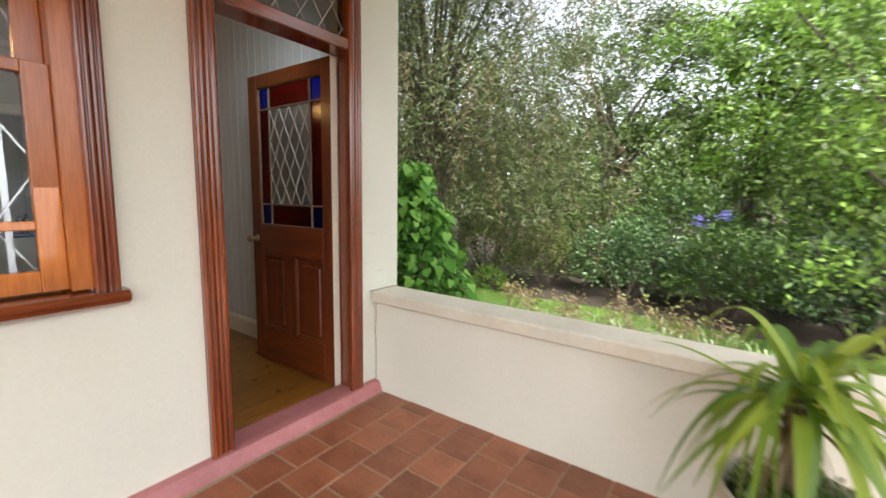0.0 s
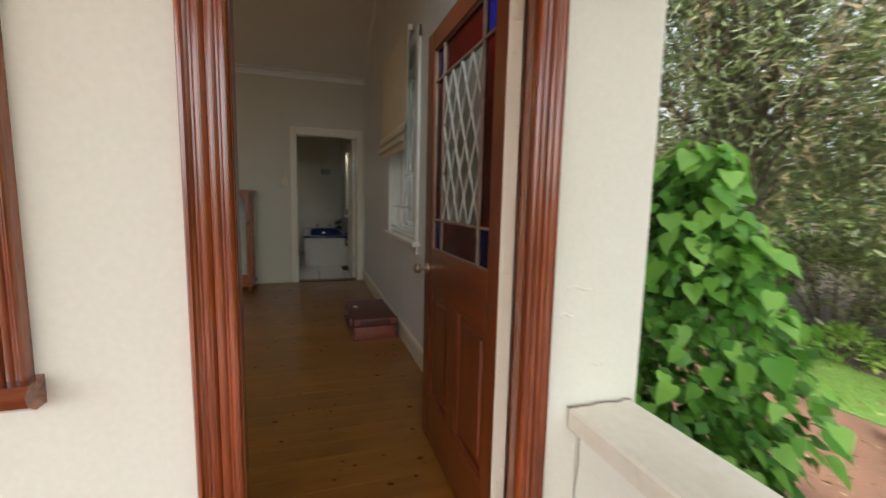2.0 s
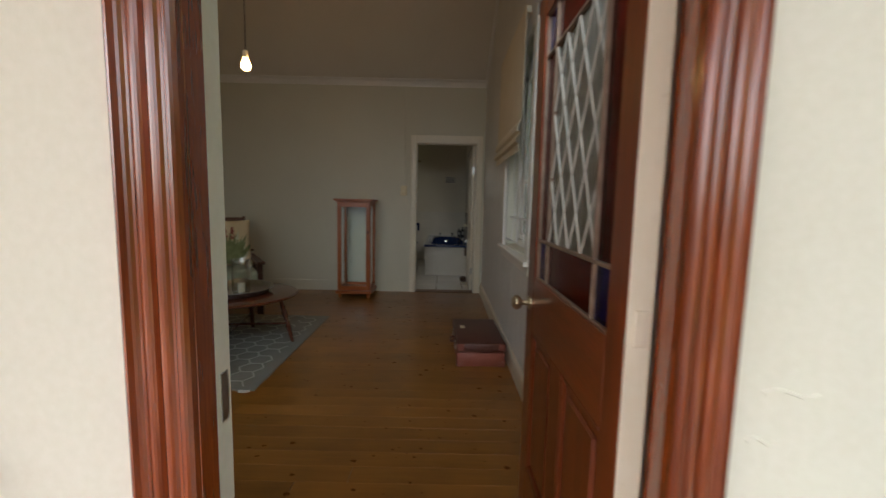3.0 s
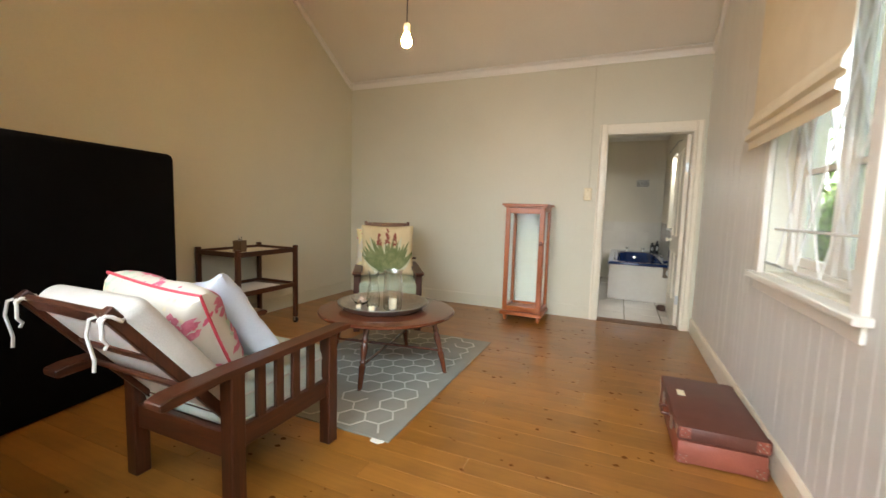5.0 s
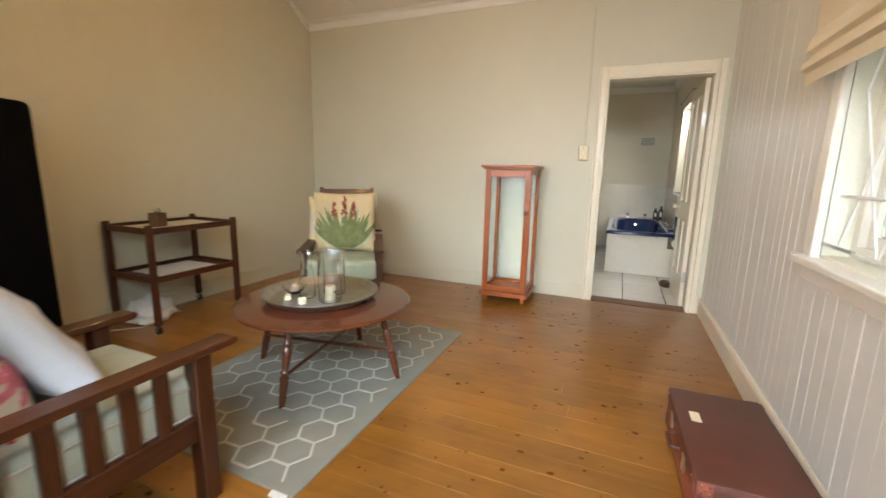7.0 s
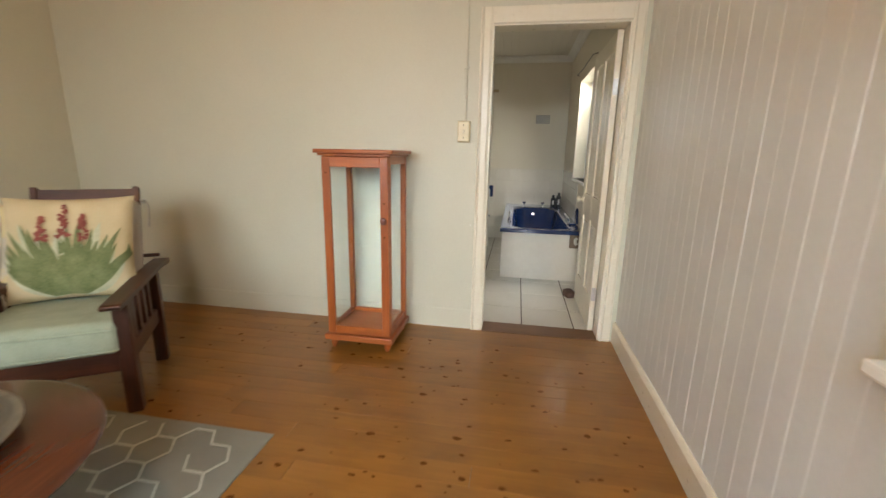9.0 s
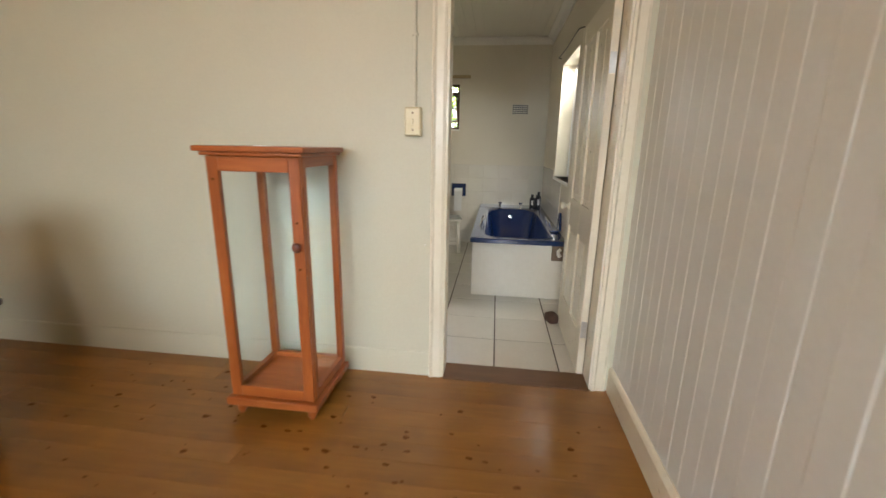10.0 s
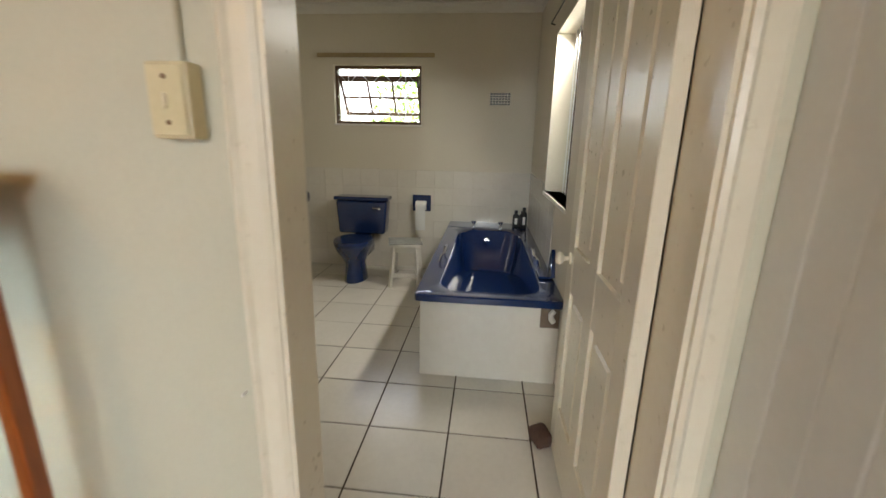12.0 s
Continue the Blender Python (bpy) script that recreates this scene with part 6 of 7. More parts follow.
box(bm, -0.06, 0.06, -0.045, 0.045, 0.0, 0.075, 0.03, 3)
for v in bm.verts:
    v.co += Vector((noise.noise(v.co * 20) * 0.012, noise.noise(v.co * 20 + Vector((5, 0, 0))) * 0.012, 0))
    v.co.x *= 1.25 - 4.0 * v.co.z if v.co.z > 0.03 else 1
part("wedge", bm, M["brown_rag"], dk, smooth=True)
# half-height wall tiles behind the bath and toilet
wt1 = thing("wall_tiles", "white glazed wall tiles to half height", "wall tiles", kind="structure")
tm = {}
for i in range(14):
    for j in range(6):
        y0, z0 = YB - 0.202 * (i + 1), 0.0 + 0.182 * j
        if y0 < -1.2:
            continue
        if "w" not in tm:
            tm["w"] = mesh_of(B(0, 0.006, 0.001, 0.201, 0.001, 0.181, r=0.001), "tile", M["wall_tile"])
        o = new("tile", tm["w"])
        o.parent = wt1
        o.location = (XB, y0, z0)
for i in range(8):
    for j in range(6):
        if "n" not in tm:
            tm["n"] = mesh_of(B(0.001, 0.201, -0.006, 0, 0.001, 0.181, r=0.001), "tile", M["wall_tile"])
        o = new("tile", tm["n"])
        o.parent = wt1
        o.location = (XB + 0.006 + 0.202 * i, YB, 0.182 * j)
        if -9.68 < XB + 0.2 * (i + 1) and j == 5:
            o.scale = (1, 1, 0.49)

# ---- the porch plant and the garden ----
GROUND = -0.55


def leaf_sheet(name, P, D, L, W, material, parent, label="", seed=0, kind=""):
    """Many small folded leaves as one mesh: places P, directions D, lengths L, widths W."""
    r = np.random.default_rng(seed)
    n = len(P)
    D = D / (np.linalg.norm(D, axis=1, keepdims=True) + 1e-9)
    S = np.cross(D, r.normal(size=(n, 3)))
    S /= np.linalg.norm(S, axis=1, keepdims=True) + 1e-9
    U = np.cross(S, D)
    L, W = np.broadcast_to(L, (n,))[:, None], np.broadcast_to(W, (n,))[:, None]
    tip = P + D * L - U * L * 0.10
    mid = P + D * L * 0.45
    v = np.stack([P, mid + S * W / 2 + U * W * 0.12, tip, mid - S * W / 2 + U * W * 0.12], 1).reshape(-1, 3)
    b = np.arange(n)[:, None] * 4
    f = np.concatenate([b + np.array([0, 1, 2]), b + np.array([0, 2, 3])], 1).reshape(-1, 3)
    me = bpy.data.meshes.new(name)
    me.vertices.add(len(v)), me.vertices.foreach_set("co", v.ravel())
    me.loops.add(f.size), me.loops.foreach_set("vertex_index", f.ravel())
    me.polygons.add(len(f)), me.polygons.foreach_set("loop_start", np.arange(len(f)) * 3)
    me.update(), me.validate()
    me.materials.append(material)
    ob = new(name, me)
    if parent:
        ob.parent = parent
    return tagged(ob, label, "", "", kind)


def clump_points(r, n, centre, radii, clumps, spread):
    """Leaf places gathered in uneven clumps through an ellipsoid, more to its outside."""
    d = r.normal(size=(clumps, 3))
    d /= np.linalg.norm(d, axis=1, keepdims=True)
    c = np.array(centre) + d * np.array(radii) * (r.random((clumps, 1)) ** 0.4)
    k = r.integers(0, clumps, n)
    size = r.uniform(0.5, 1.4, clumps)[k][:, None] * spread
    return c, c[k] + r.normal(size=(n, 3)) * size * np.array([1, 1, 0.7]), k


def tree(name, label, foot, height, centre, radii, n, clumps, spread, leaf, mats, seed, trunk=0.14, limbs=14):
    r = np.random.default_rng(seed)
    t = thing(name, label, "tree")
    foot, centre = Vector(foot), Vector(centre)
    bm = bmesh.new()
    crown_base = Vector((centre.x, centre.y, centre.z - radii[2] * 0.3))
    pts = [foot.lerp(crown_base, q) + Vector((0.10 * math.sin(q * 5 + seed), 0.10 * math.cos(q * 4 + seed), 0)) * q for q in np.linspace(0, 1, 8)]
    tube(bm, pts, trunk, 10, trunk * 0.55)
    c, P, k = clump_points(r, n, centre, radii, clumps, spread)
    for i in range(min(limbs, clumps)):
        a = Vector(pts[4 + i % 4])
        b = Vector(c[i])
        m = a.lerp(b, 0.5) + Vector((0, 0, 0.25 * (b - a).length * 0.5))
        tube(bm, [a, a.lerp(m, 0.6), m, m.lerp(b, 0.6), b], trunk * 0.32, 6, 0.01)
    part("trunk", bm, M["bark"], t, smooth=True)
    D = r.normal(size=(n, 3)) + np.array([0, 0, -0.35])
    cut = np.array_split(np.argsort(k, kind="stable"), len(mats))
    for q, (idx, mt) in enumerate(zip(cut, mats)):
        leaf_sheet("crown", P[idx], D[idx], r.uniform(0.7, 1.3, len(idx)) * leaf[0], r.uniform(0.7, 1.2, len(idx)) * leaf[1], M[mt], t, "", seed + q, "stuff")
    return t


# the weeping olive-leaved tree
r = np.random.default_rng(4)
wt2 = thing("weeping_tree", "large weeping tree with drooping olive grey foliage", "tree")
base = Vector((-5.2, 6.7, GROUND))
bm = bmesh.new()
tube(bm, [base + Vector((0.15 * math.sin(q * 4), 0.1 * math.cos(3 * q), 4.2 * q)) for q in np.linspace(0, 1, 9)], 0.24, 12, 0.12)
heads = []
for i in range(64):
    a = r.uniform(0, 6.28)
    rad, z = r.uniform(0.7, 3.2), r.uniform(2.4, 7.2)
    h = base + Vector((rad * math.cos(a), rad * math.sin(a), z))
    h.y = max(h.y, 3.6)
    s = base + Vector((0.1, 0, r.uniform(1.2, 4.0)))
    tube(bm, [s, s.lerp(h, 0.4) + Vector((0, 0, 0.35)), s.lerp(h, 0.75) + Vector((0, 0, 0.3)), h], 0.035, 6, 0.008)
    heads.append(h)
part("trunk", bm, M["bark"], wt2, smooth=True)
bm = bmesh.new()
P, D = [], []
Pd, Dd = [], []
for s in range(2300):
    h = heads[r.integers(len(heads))] + Vector(r.normal(size=3) * np.array([0.45, 0.45, 0.3]))
    ln = r.uniform(0.7, 2.2)
    sway = Vector((r.normal() * 0.35, r.normal() * 0.35, 0))
    pts = [h + sway * (q ** 1.5) * ln + Vector((0, 0, -ln * q ** 1.3)) for q in np.linspace(0, 1, 6)]
    if pts[-1].z < GROUND + 0.3:
        continue
    if s % 7 == 0:
        tube(bm, pts, 0.005, 3, 0.002)
    m = int(38 * ln)
    dry = r.random() < 0.16
    for q in r.random(m):
        i = min(int(q * 5), 4)
        p = pts[i].lerp(pts[i + 1], q * 5 - i)
        (Pd if dry else P).append(p + Vector(r.normal(size=3) * 0.035))
        (Dd if dry else D).append(Vector(r.normal(size=3) * 0.8) + Vector((0, 0, -0.55)))
tagged(part("hanging_twig", bm, M["bark"], wt2), kind="stuff")
leaf_sheet("crown", np.array(P), np.array(D), r.uniform(0.08, 0.14, len(P)), r.uniform(0.013, 0.022, len(P)), M["leaf_olive"], wt2, "narrow olive leaves", 1, "stuff")
leaf_sheet("dry_leaves", np.array(Pd), np.array(Dd), r.uniform(0.07, 0.12, len(Pd)), r.uniform(0.009, 0.015, len(Pd)), M["leaf_dry"], wt2, "dry tan hanging leaves", 2, "stuff")

tree("tree", "feathery dark green tree behind the weeping tree", (-8.6, 10.5, GROUND), 7, (-8.4, 10.5, 3.9), (3.0, 2.2, 3.4), 20000, 90, 0.33, (0.12, 0.04), ("leaf_olive", "leaf_mid"), 31, 0.2)
tree("tree", "tall mid green garden tree at the back", (-3.2, 12.5, GROUND), 7, (-3.0, 12.5, 4.2), (2.6, 2.0, 3.2), 20000, 80, 0.34, (0.13, 0.05), ("leaf_mid", "leaf_olive"), 32, 0.2)
tree("tree", "light green tree beyond the hedge", (0.2, 11.0, GROUND), 7, (0.2, 11.0, 3.6), (2.0, 1.8, 3.2), 21000, 85, 0.30, (0.13, 0.055), ("leaf_bright", "leaf_mid"), 33, 0.16)
tree("tree", "broad green tree reaching over the lawn", (3.6, 8.6, GROUND), 7, (3.2, 8.4, 3.7), (2.4, 2.0, 3.4), 26000, 110, 0.30, (0.13, 0.055), ("leaf_mid", "leaf_bright"), 34, 0.18)
tree("tree", "leafy green tree closing the garden's far corner", (-13.0, 9.0, GROUND), 7, (-13.0, 9.0, 3.9), (3.0, 2.6, 3.8), 20000, 100, 0.5, (0.14, 0.06), ("leaf_mid", "leaf_olive"), 35, 0.2)
tree("tree", "slender bright tree with pale green leaves by the porch", (1.6, 5.6, GROUND), 4, (1.35, 5.2, 2.5), (1.3, 1.1, 2.3), 9500, 80, 0.26, (0.075, 0.038), ("leaf_bright", "leaf_mid"), 36, 0.06)
tree("tree", "thin sapling with broad leaves close to the porch", (0.95, 3.35, GROUND), 3, (0.85, 3.2, 1.6), (0.55, 0.5, 1.3), 900, 34, 0.15, (0.065, 0.036), ("leaf_bright", "leaf_mid"), 37, 0.022, 20)
for k, (x, y, s) in enumerate(((-18, 20, 5.2), (-11, 20, 5.0), (-4, 21, 5.4), (3, 20, 5.0), (10, 18, 5.2), (11, 9, 4.2), (-20, 11, 4.6))):
    tree("tree", "distant dense green tree behind the garden", (x, y, GROUND), 9, (x, y, 2.1), (s, s * 0.7, 3.5), 10000, 120, 0.75, (0.30, 0.13), ("leaf_mid", "leaf_olive"), 50 + k, 0.25, 8)


def bush(label, x, y, rx, ry, h, n, leaf, mats, seed, category="bush", name="bush", skirt=0.0):
    rr = np.random.default_rng(seed)
    t = thing(name, label, category)
    bm = bmesh.new()
    for i in range(12):
        a = rr.uniform(0, 6.28)
        e = Vector((x + 0.7 * rx * math.cos(a), y + 0.7 * ry * math.sin(a), GROUND + h * rr.uniform(0.4, 0.85)))
        s = Vector((x + 0.15 * math.cos(a), y + 0.15 * math.sin(a), GROUND - 0.02))
        tube(bm, [s, s.lerp(e, 0.5) + Vector((0, 0, 0.1)), e], 0.025, 5, 0.006)
    tagged(part("stem_tangle", bm, M["bark"], t), kind="stuff")
    d = rr.normal(size=(n, 3))
    d /= np.linalg.norm(d, axis=1, keepdims=True)
    d[:, 2] = np.abs(d[:, 2]) * 1.0 - 0.12
    lump = np.array([1 + 0.30 * noise.noise(Vector(q * 2.4) + Vector((seed, 0, 0))) + 0.16 * noise.noise(Vector(q * 6) + Vector((seed, 3, 0))) for q in d])
    P = np.array([x, y, GROUND + 0.12 * h]) + d * np.array([rx, ry, h * 0.88]) * (lump * rr.uniform(0.62, 1.03, n) ** 0.6)[:, None]
    keep = P[:, 2] > GROUND + 0.02 + skirt * h * (0.7 + 0.6 * rr.random(n))
    P, d, n = P[keep], d[keep], int(keep.sum())
    D = d + rr.normal(size=(n, 3)) * 0.7
    for q, (idx, mt) in enumerate(zip(np.array_split(rr.permutation(n), len(mats)), mats)):
        leaf_sheet("foliage", P[idx], D[idx], rr.uniform(0.7, 1.3, len(idx)) * leaf[0], rr.uniform(0.7, 1.2, len(idx)) * leaf[1], M[mt], t, "", seed + q, "stuff")
    return t


bush("rounded glossy dark green hedge shrub", -1.55, 8.0, 1.15, 0.9, 1.55, 9000, (0.075, 0.04), ("leaf_hedge",), 61, skirt=0.24)
bush("rounded glossy dark green hedge shrub", -0.05, 7.75, 1.1, 0.9, 1.45, 9000, (0.075, 0.04), ("leaf_hedge", "leaf_mid"), 62, skirt=0.24)
bush("dense dark hedge shrub under the trees", 1.5, 7.2, 1.1, 0.9, 1.6, 9000, (0.075, 0.04), ("leaf_hedge",), 63, skirt=0.24)
bush("dense dark hedge shrub under the trees", 2.8, 6.2, 1.1, 1.0, 1.7, 8000, (0.08, 0.045), ("leaf_hedge", "leaf_mid"), 64, skirt=0.24)
bush("loose yellow green shrub at the lawn's end", -3.1, 8.1, 0.95, 0.8, 1.35, 7500, (0.07, 0.03), ("leaf_yellow", "leaf_olive"), 65, skirt=0.24)
bush("fine olive shrub below the weeping tree", -4.6, 8.3, 1.1, 0.8, 1.6, 8000, (0.075, 0.025), ("leaf_olive", "leaf_yellow"), 66, skirt=0.24)
bush("dark shrub in the shade below the weeping tree", -6.6, 7.8, 1.4, 0.9, 1.7, 9000, (0.08, 0.03), ("leaf_hedge", "leaf_olive"), 67, skirt=0.24)
bush("dark shrub in the shade beyond the house corner", -8.6, 7.0, 1.3, 1.0, 2.1, 8000, (0.08, 0.035), ("leaf_olive", "leaf_hedge"), 68, skirt=0.24)
bush("tall mixed green shrub behind the hedge", -0.9, 9.4, 1.5, 0.9, 2.5, 9000, (0.09, 0.045), ("leaf_mid", "leaf_hedge"), 69)
bush("tall mixed green shrub behind the hedge", 1.6, 9.0, 1.4, 0.9, 2.7, 9000, (0.09, 0.045), ("leaf_bright", "leaf_hedge"), 70)
bush("pale green shrub behind the hedge", -2.6, 9.9, 1.3, 0.8, 2.2, 7000, (0.08, 0.035), ("leaf_olive", "leaf_mid"), 71)
bush("low blue green ground cover below the parapet", -0.55, 3.05, 1.0, 0.45, 0.42, 3200, (0.06, 0.03), ("leaf_mid",), 72, "ground cover", "ground_cover")
bush("small fern like clump at the edge of the bed", -3.9, 7.1, 0.35, 0.3, 0.45, 500, (0.12, 0.03), ("leaf_bright",), 74, "fern", "fern")
bush("leafy low clump at the foot of the creeper", -1.75, 3.0, 0.35, 0.3, 0.35, 700, (0.08, 0.035), ("leaf_mid",), 75, "ground cover", "ground_cover")
# violet flowers on the hedge
fl2 = thing("hydrangea_flower", "violet flower heads on the hedge", "flower")
rr = np.random.default_rng(9)
P = np.concatenate([np.array(c) + rr.normal(size=(70, 3)) * 0.045 for c in ((-0.45, 7.35, 0.93), (-0.15, 7.30, 1.02))])
leaf_sheet("petals", P, rr.normal(size=P.shape), 0.035, 0.03, M["petal"], fl2, "violet petals", 3, "stuff")

# thin dry rose bushes with pale seed heads
def rose(x, y, h, seed):
    rr = np.random.default_rng(seed)
    t = thing("rose_bush", "thin leggy rose bush with pale dry heads", "rose bush", Matrix(), "leggy bushes in the bed")
    bm = bmesh.new()
    P = []
    for i in range(9):
        a = rr.uniform(0, 6.28)
        s = Vector((x, y, GROUND))
        m = s + Vector((0.12 * math.cos(a), 0.12 * math.sin(a), h * 0.5))
        e = s + Vector((0.30 * math.cos(a), 0.30 * math.sin(a), h * rr.uniform(0.75, 1.1)))
        tube(bm, [s, m, e], 0.007, 5, 0.003)
        for q in range(3):
            f = m.lerp(e, rr.uniform(0.2, 0.9))
            g = f + Vector((rr.normal() * 0.1, rr.normal() * 0.1, rr.uniform(0.05, 0.16)))
            tube(bm, [f, g], 0.004, 4, 0.002)
            P += [g + Vector(rr.normal(size=3) * 0.022) for _ in range(4)]
        P += [e + Vector(rr.normal(size=3) * 0.025) for _ in range(6)]
    tagged(part("stem_tangle", bm, M["dry_stem"], t), kind="stuff")
    P = np.array(P)
    leaf_sheet("dry_head_fluff", P, rr.normal(size=P.shape), 0.042, 0.018, M["leaf_dry"], t, "pale dry heads", seed, "stuff")
    Q = P[::2] + rr.normal(size=P[::2].shape) * 0.09
    leaf_sheet("leaves", Q, rr.normal(size=Q.shape), 0.05, 0.025, M["leaf_yellow"], t, "", seed + 1, "stuff")


for k, (x, y, h) in enumerate(((-1.75, 4.6, 0.62), (-1.25, 4.75, 0.55), (-0.75, 4.85, 0.62), (-2.35, 4.9, 0.60), (-0.25, 4.9, 0.5))):
    rose(x, y, h, 80 + k)

# lawn, bed and grass
bm = bmesh.new()
edge0 = [(-11, 7.0), (-7, 6.1), (-4.6, 5.75), (-3.2, 5.55), (-2.0, 5.65), (-0.9, 5.5), (0.4, 5.3), (2.0, 5.2), (8, 5.2)]
edge1 = [(8, 6.6), (2.0, 6.4), (0.4, 6.55), (-0.9, 6.75), (-2.0, 6.8), (-3.2, 6.75), (-4.6, 7.0), (-7, 7.2), (-11, 7.9)]
prism(bm, edge0 + edge1, "z", GROUND - 0.05, GROUND + 0.02)
lw = tagged(part("lawn", bm, M["lawn"]), "narrow strip of bright green lawn", "lawn", "", "structure")
rr = np.random.default_rng(12)
gx = rr.uniform(-7, 3, 60000)
lo = np.interp(gx, [p[0] for p in edge0], [p[1] for p in edge0])
hi = np.interp(gx, [p[0] for p in edge1[::-1]], [p[1] for p in edge1[::-1]])
gy = lo + (hi - lo) * rr.random(len(gx))
P = np.stack([gx, gy, np.full(len(gx), GROUND + 0.018)], 1)
leaf_sheet("grass", P, rr.normal(size=P.shape) * 0.45 + np.array([0, 0, 1]), rr.uniform(0.018, 0.034, len(P)), 0.006, M["leaf_bright"], lw, "short lawn grass", 4, "stuff")
solid("garden_bed", "bare red brown soil bed beside the porch", M["soil"], (-9, 6, 2.1, 5.75, GROUND - 0.05, GROUND + 0.006), category="soil")
# litter on the bed
rr = np.random.default_rng(13)
P = np.stack([rr.uniform(-5, 2, 1800), rr.uniform(2.3, 5.2, 1800), np.full(1800, GROUND + 0.012)], 1)
lt = leaf_sheet("leaf_litter", P, rr.normal(size=P.shape) * np.array([1, 1, 0.15]), rr.uniform(0.02, 0.06, 1800), 0.02, M["leaf_dry"], None, "dry fallen leaves on the soil", 5, "stuff")
lt["category"] = "leaf litter"

# heart-leaved creeper at the house corner
vs2 = thing("creeper", "lush creeper with large heart shaped leaves at the house corner", "creeper")
bm = bmesh.new()
for k in range(10):
    a = random.Random(k)
    tube(bm, [(-2.3 + a.uniform(-0.4, 0.5), 2.55 + a.uniform(-0.2, 0.4), GROUND), (-2.3 + a.uniform(-0.4, 0.4), 2.6 + a.uniform(-0.2, 0.3), 0.2), (-2.35 + a.uniform(-0.25, 0.25), 2.5 + a.uniform(-0.15, 0.3), 0.9), (-2.4 + a.uniform(-0.2, 0.2), 2.45 + a.uniform(-0.1, 0.2), 1.35)], 0.010, 6, 0.005)
tagged(part("stem_tangle", bm, M["bark"], vs2), kind="stuff")


def heart_mesh(size):
    bm = bmesh.new()
    out = [(0, 0), (0.16, -0.10), (0.33, -0.06), (0.43, 0.10), (0.42, 0.30), (0.33, 0.52), (0.18, 0.78), (0.0, 1.05)]
    mid = [0.0, 0.02, 0.08, 0.18, 0.34, 0.54, 0.78, 1.05]
    c = [bm.verts.new((0, y * size, -0.10 * y * y * size)) for y in mid]
    for s in (-1, 1):
        e = [bm.verts.new((s * x * size, y * size, (0.16 * x - 0.10 * y * y + 0.03 * math.sin(9 * y)) * size)) if 0 < i < 7 else c[i] for i, (x, y) in enumerate(out)]
        for i in range(7):
            q = [c[i], e[i], e[i + 1], c[i + 1]]
            q = [v for j, v in enumerate(q) if v not in q[:j]]
            if len(q) > 2:
                bm.faces.new(q if s == 1 else q[::-1])
    me = mesh_of(bm, "leaf", M["leaf_vine"])
    me.shade_smooth()
    return me


vs3 = thing("creeper", "second shoot of the heart leaved creeper, behind the first", "creeper")
hearts = [heart_mesh(s) for s in (0.065, 0.09, 0.112)]
rr = random.Random(17)
done = 0
while done < 860:
    a, q = rr.uniform(0, 6.28), rr.random()
    z = -0.5 + 2.0 * q ** 1.25
    rad = (0.55 if z < 0.5 else 0.55 * (1.55 - z) / 1.05 + 0.10) * rr.uniform(0.55, 1.08)
    x, y = -2.25 + rad * math.cos(a) * 0.95, 2.70 + rad * math.sin(a) * 0.8
    if y < YNO + 0.10 or (x > XO - 0.03 and y < 2.25):
        continue
    o = new("leaf", rr.choice(hearts))
    o.parent = vs2 if done < 300 else vs3
    out = Vector((math.cos(a), math.sin(a), 0))
    drop = rr.uniform(20, 70)
    o.matrix_world = Matrix.Translation((x, y, z)) @ pose(0, 0, 0, 0, 0, math.degrees(a) - 90 + rr.uniform(-35, 35)) @ pose(0, 0, 0, -drop, rr.uniform(-25, 25), 0)
    done += 1

bush("light green leafy shrub outside the bathroom window", -14.2, 0.6, 1.6, 1.8, 3.4, 7000, (0.12, 0.06), ("leaf_bright", "leaf_mid"), 76)
bush("leafy shrub close to the garden wall of the house", -7.5, 3.7, 1.2, 0.9, 3.0, 8000, (0.10, 0.05), ("leaf_mid", "leaf_bright"), 78)
bush("light green leafy shrub outside the bathroom side", -9.6, 4.6, 1.6, 1.0, 2.9, 7000, (0.10, 0.05), ("leaf_mid", "leaf_bright"), 77)

rq = np.random.default_rng(18)
az, zq = rq.uniform(0, 6.28, 5200), rq.random(5200) ** 1.2
zz = -0.53 + 1.95 * zq
rd = np.where(zz < 0.5, 0.50, 0.50 * (1.5 - zz) / 1.0 + 0.08) * rq.uniform(0.3, 0.98, 5200)
P = np.stack([-2.25 + rd * np.cos(az) * 0.95, 2.70 + rd * np.sin(az) * 0.8, zz], 1)
P = P[(P[:, 1] > YNO + 0.08)]
leaf_sheet("inner_foliage", P, np.stack([P[:, 0] + 2.25, P[:, 1] - 2.7, np.full(len(P), -0.25)], 1) + rq.normal(size=P.shape) * 0.25, rq.uniform(0.05, 0.09, len(P)), rq.uniform(0.04, 0.065, len(P)), M["leaf_fill"], vs2, "", 8, "stuff")

# potted strap-leaved plant
PX, PY = 0.225, 1.545
pot = thing("plant_pot", "cream glazed round plant pot on the porch tiles", "plant pot", pose(PX, PY, PORCH))
bm = bmesh.new()
lathe(bm, [(0, 0.0), (0.12, 0.0), (0.14, 0.02), (0.185, 0.33), (0.205, 0.335), (0.212, 0.36), (0.208, 0.395), (0.195, 0.40), (0.182, 0.385), (0.178, 0.34), (0, 0.335)], 40, close=False)
part("shell", bm, M["pot"], pot, smooth=True)
bm = bmesh.new()
lathe(bm, [(0, 0.350), (0.12, 0.352), (0.177, 0.345)], 24, close=False)
part("soil", bm, M["dark_soil"], pot)
pl = thing("potted_plant", "lime green strap leaved plant with dry lower leaves", "plant", pose(PX, PY, PORCH + 0.35))
bm = bmesh.new()
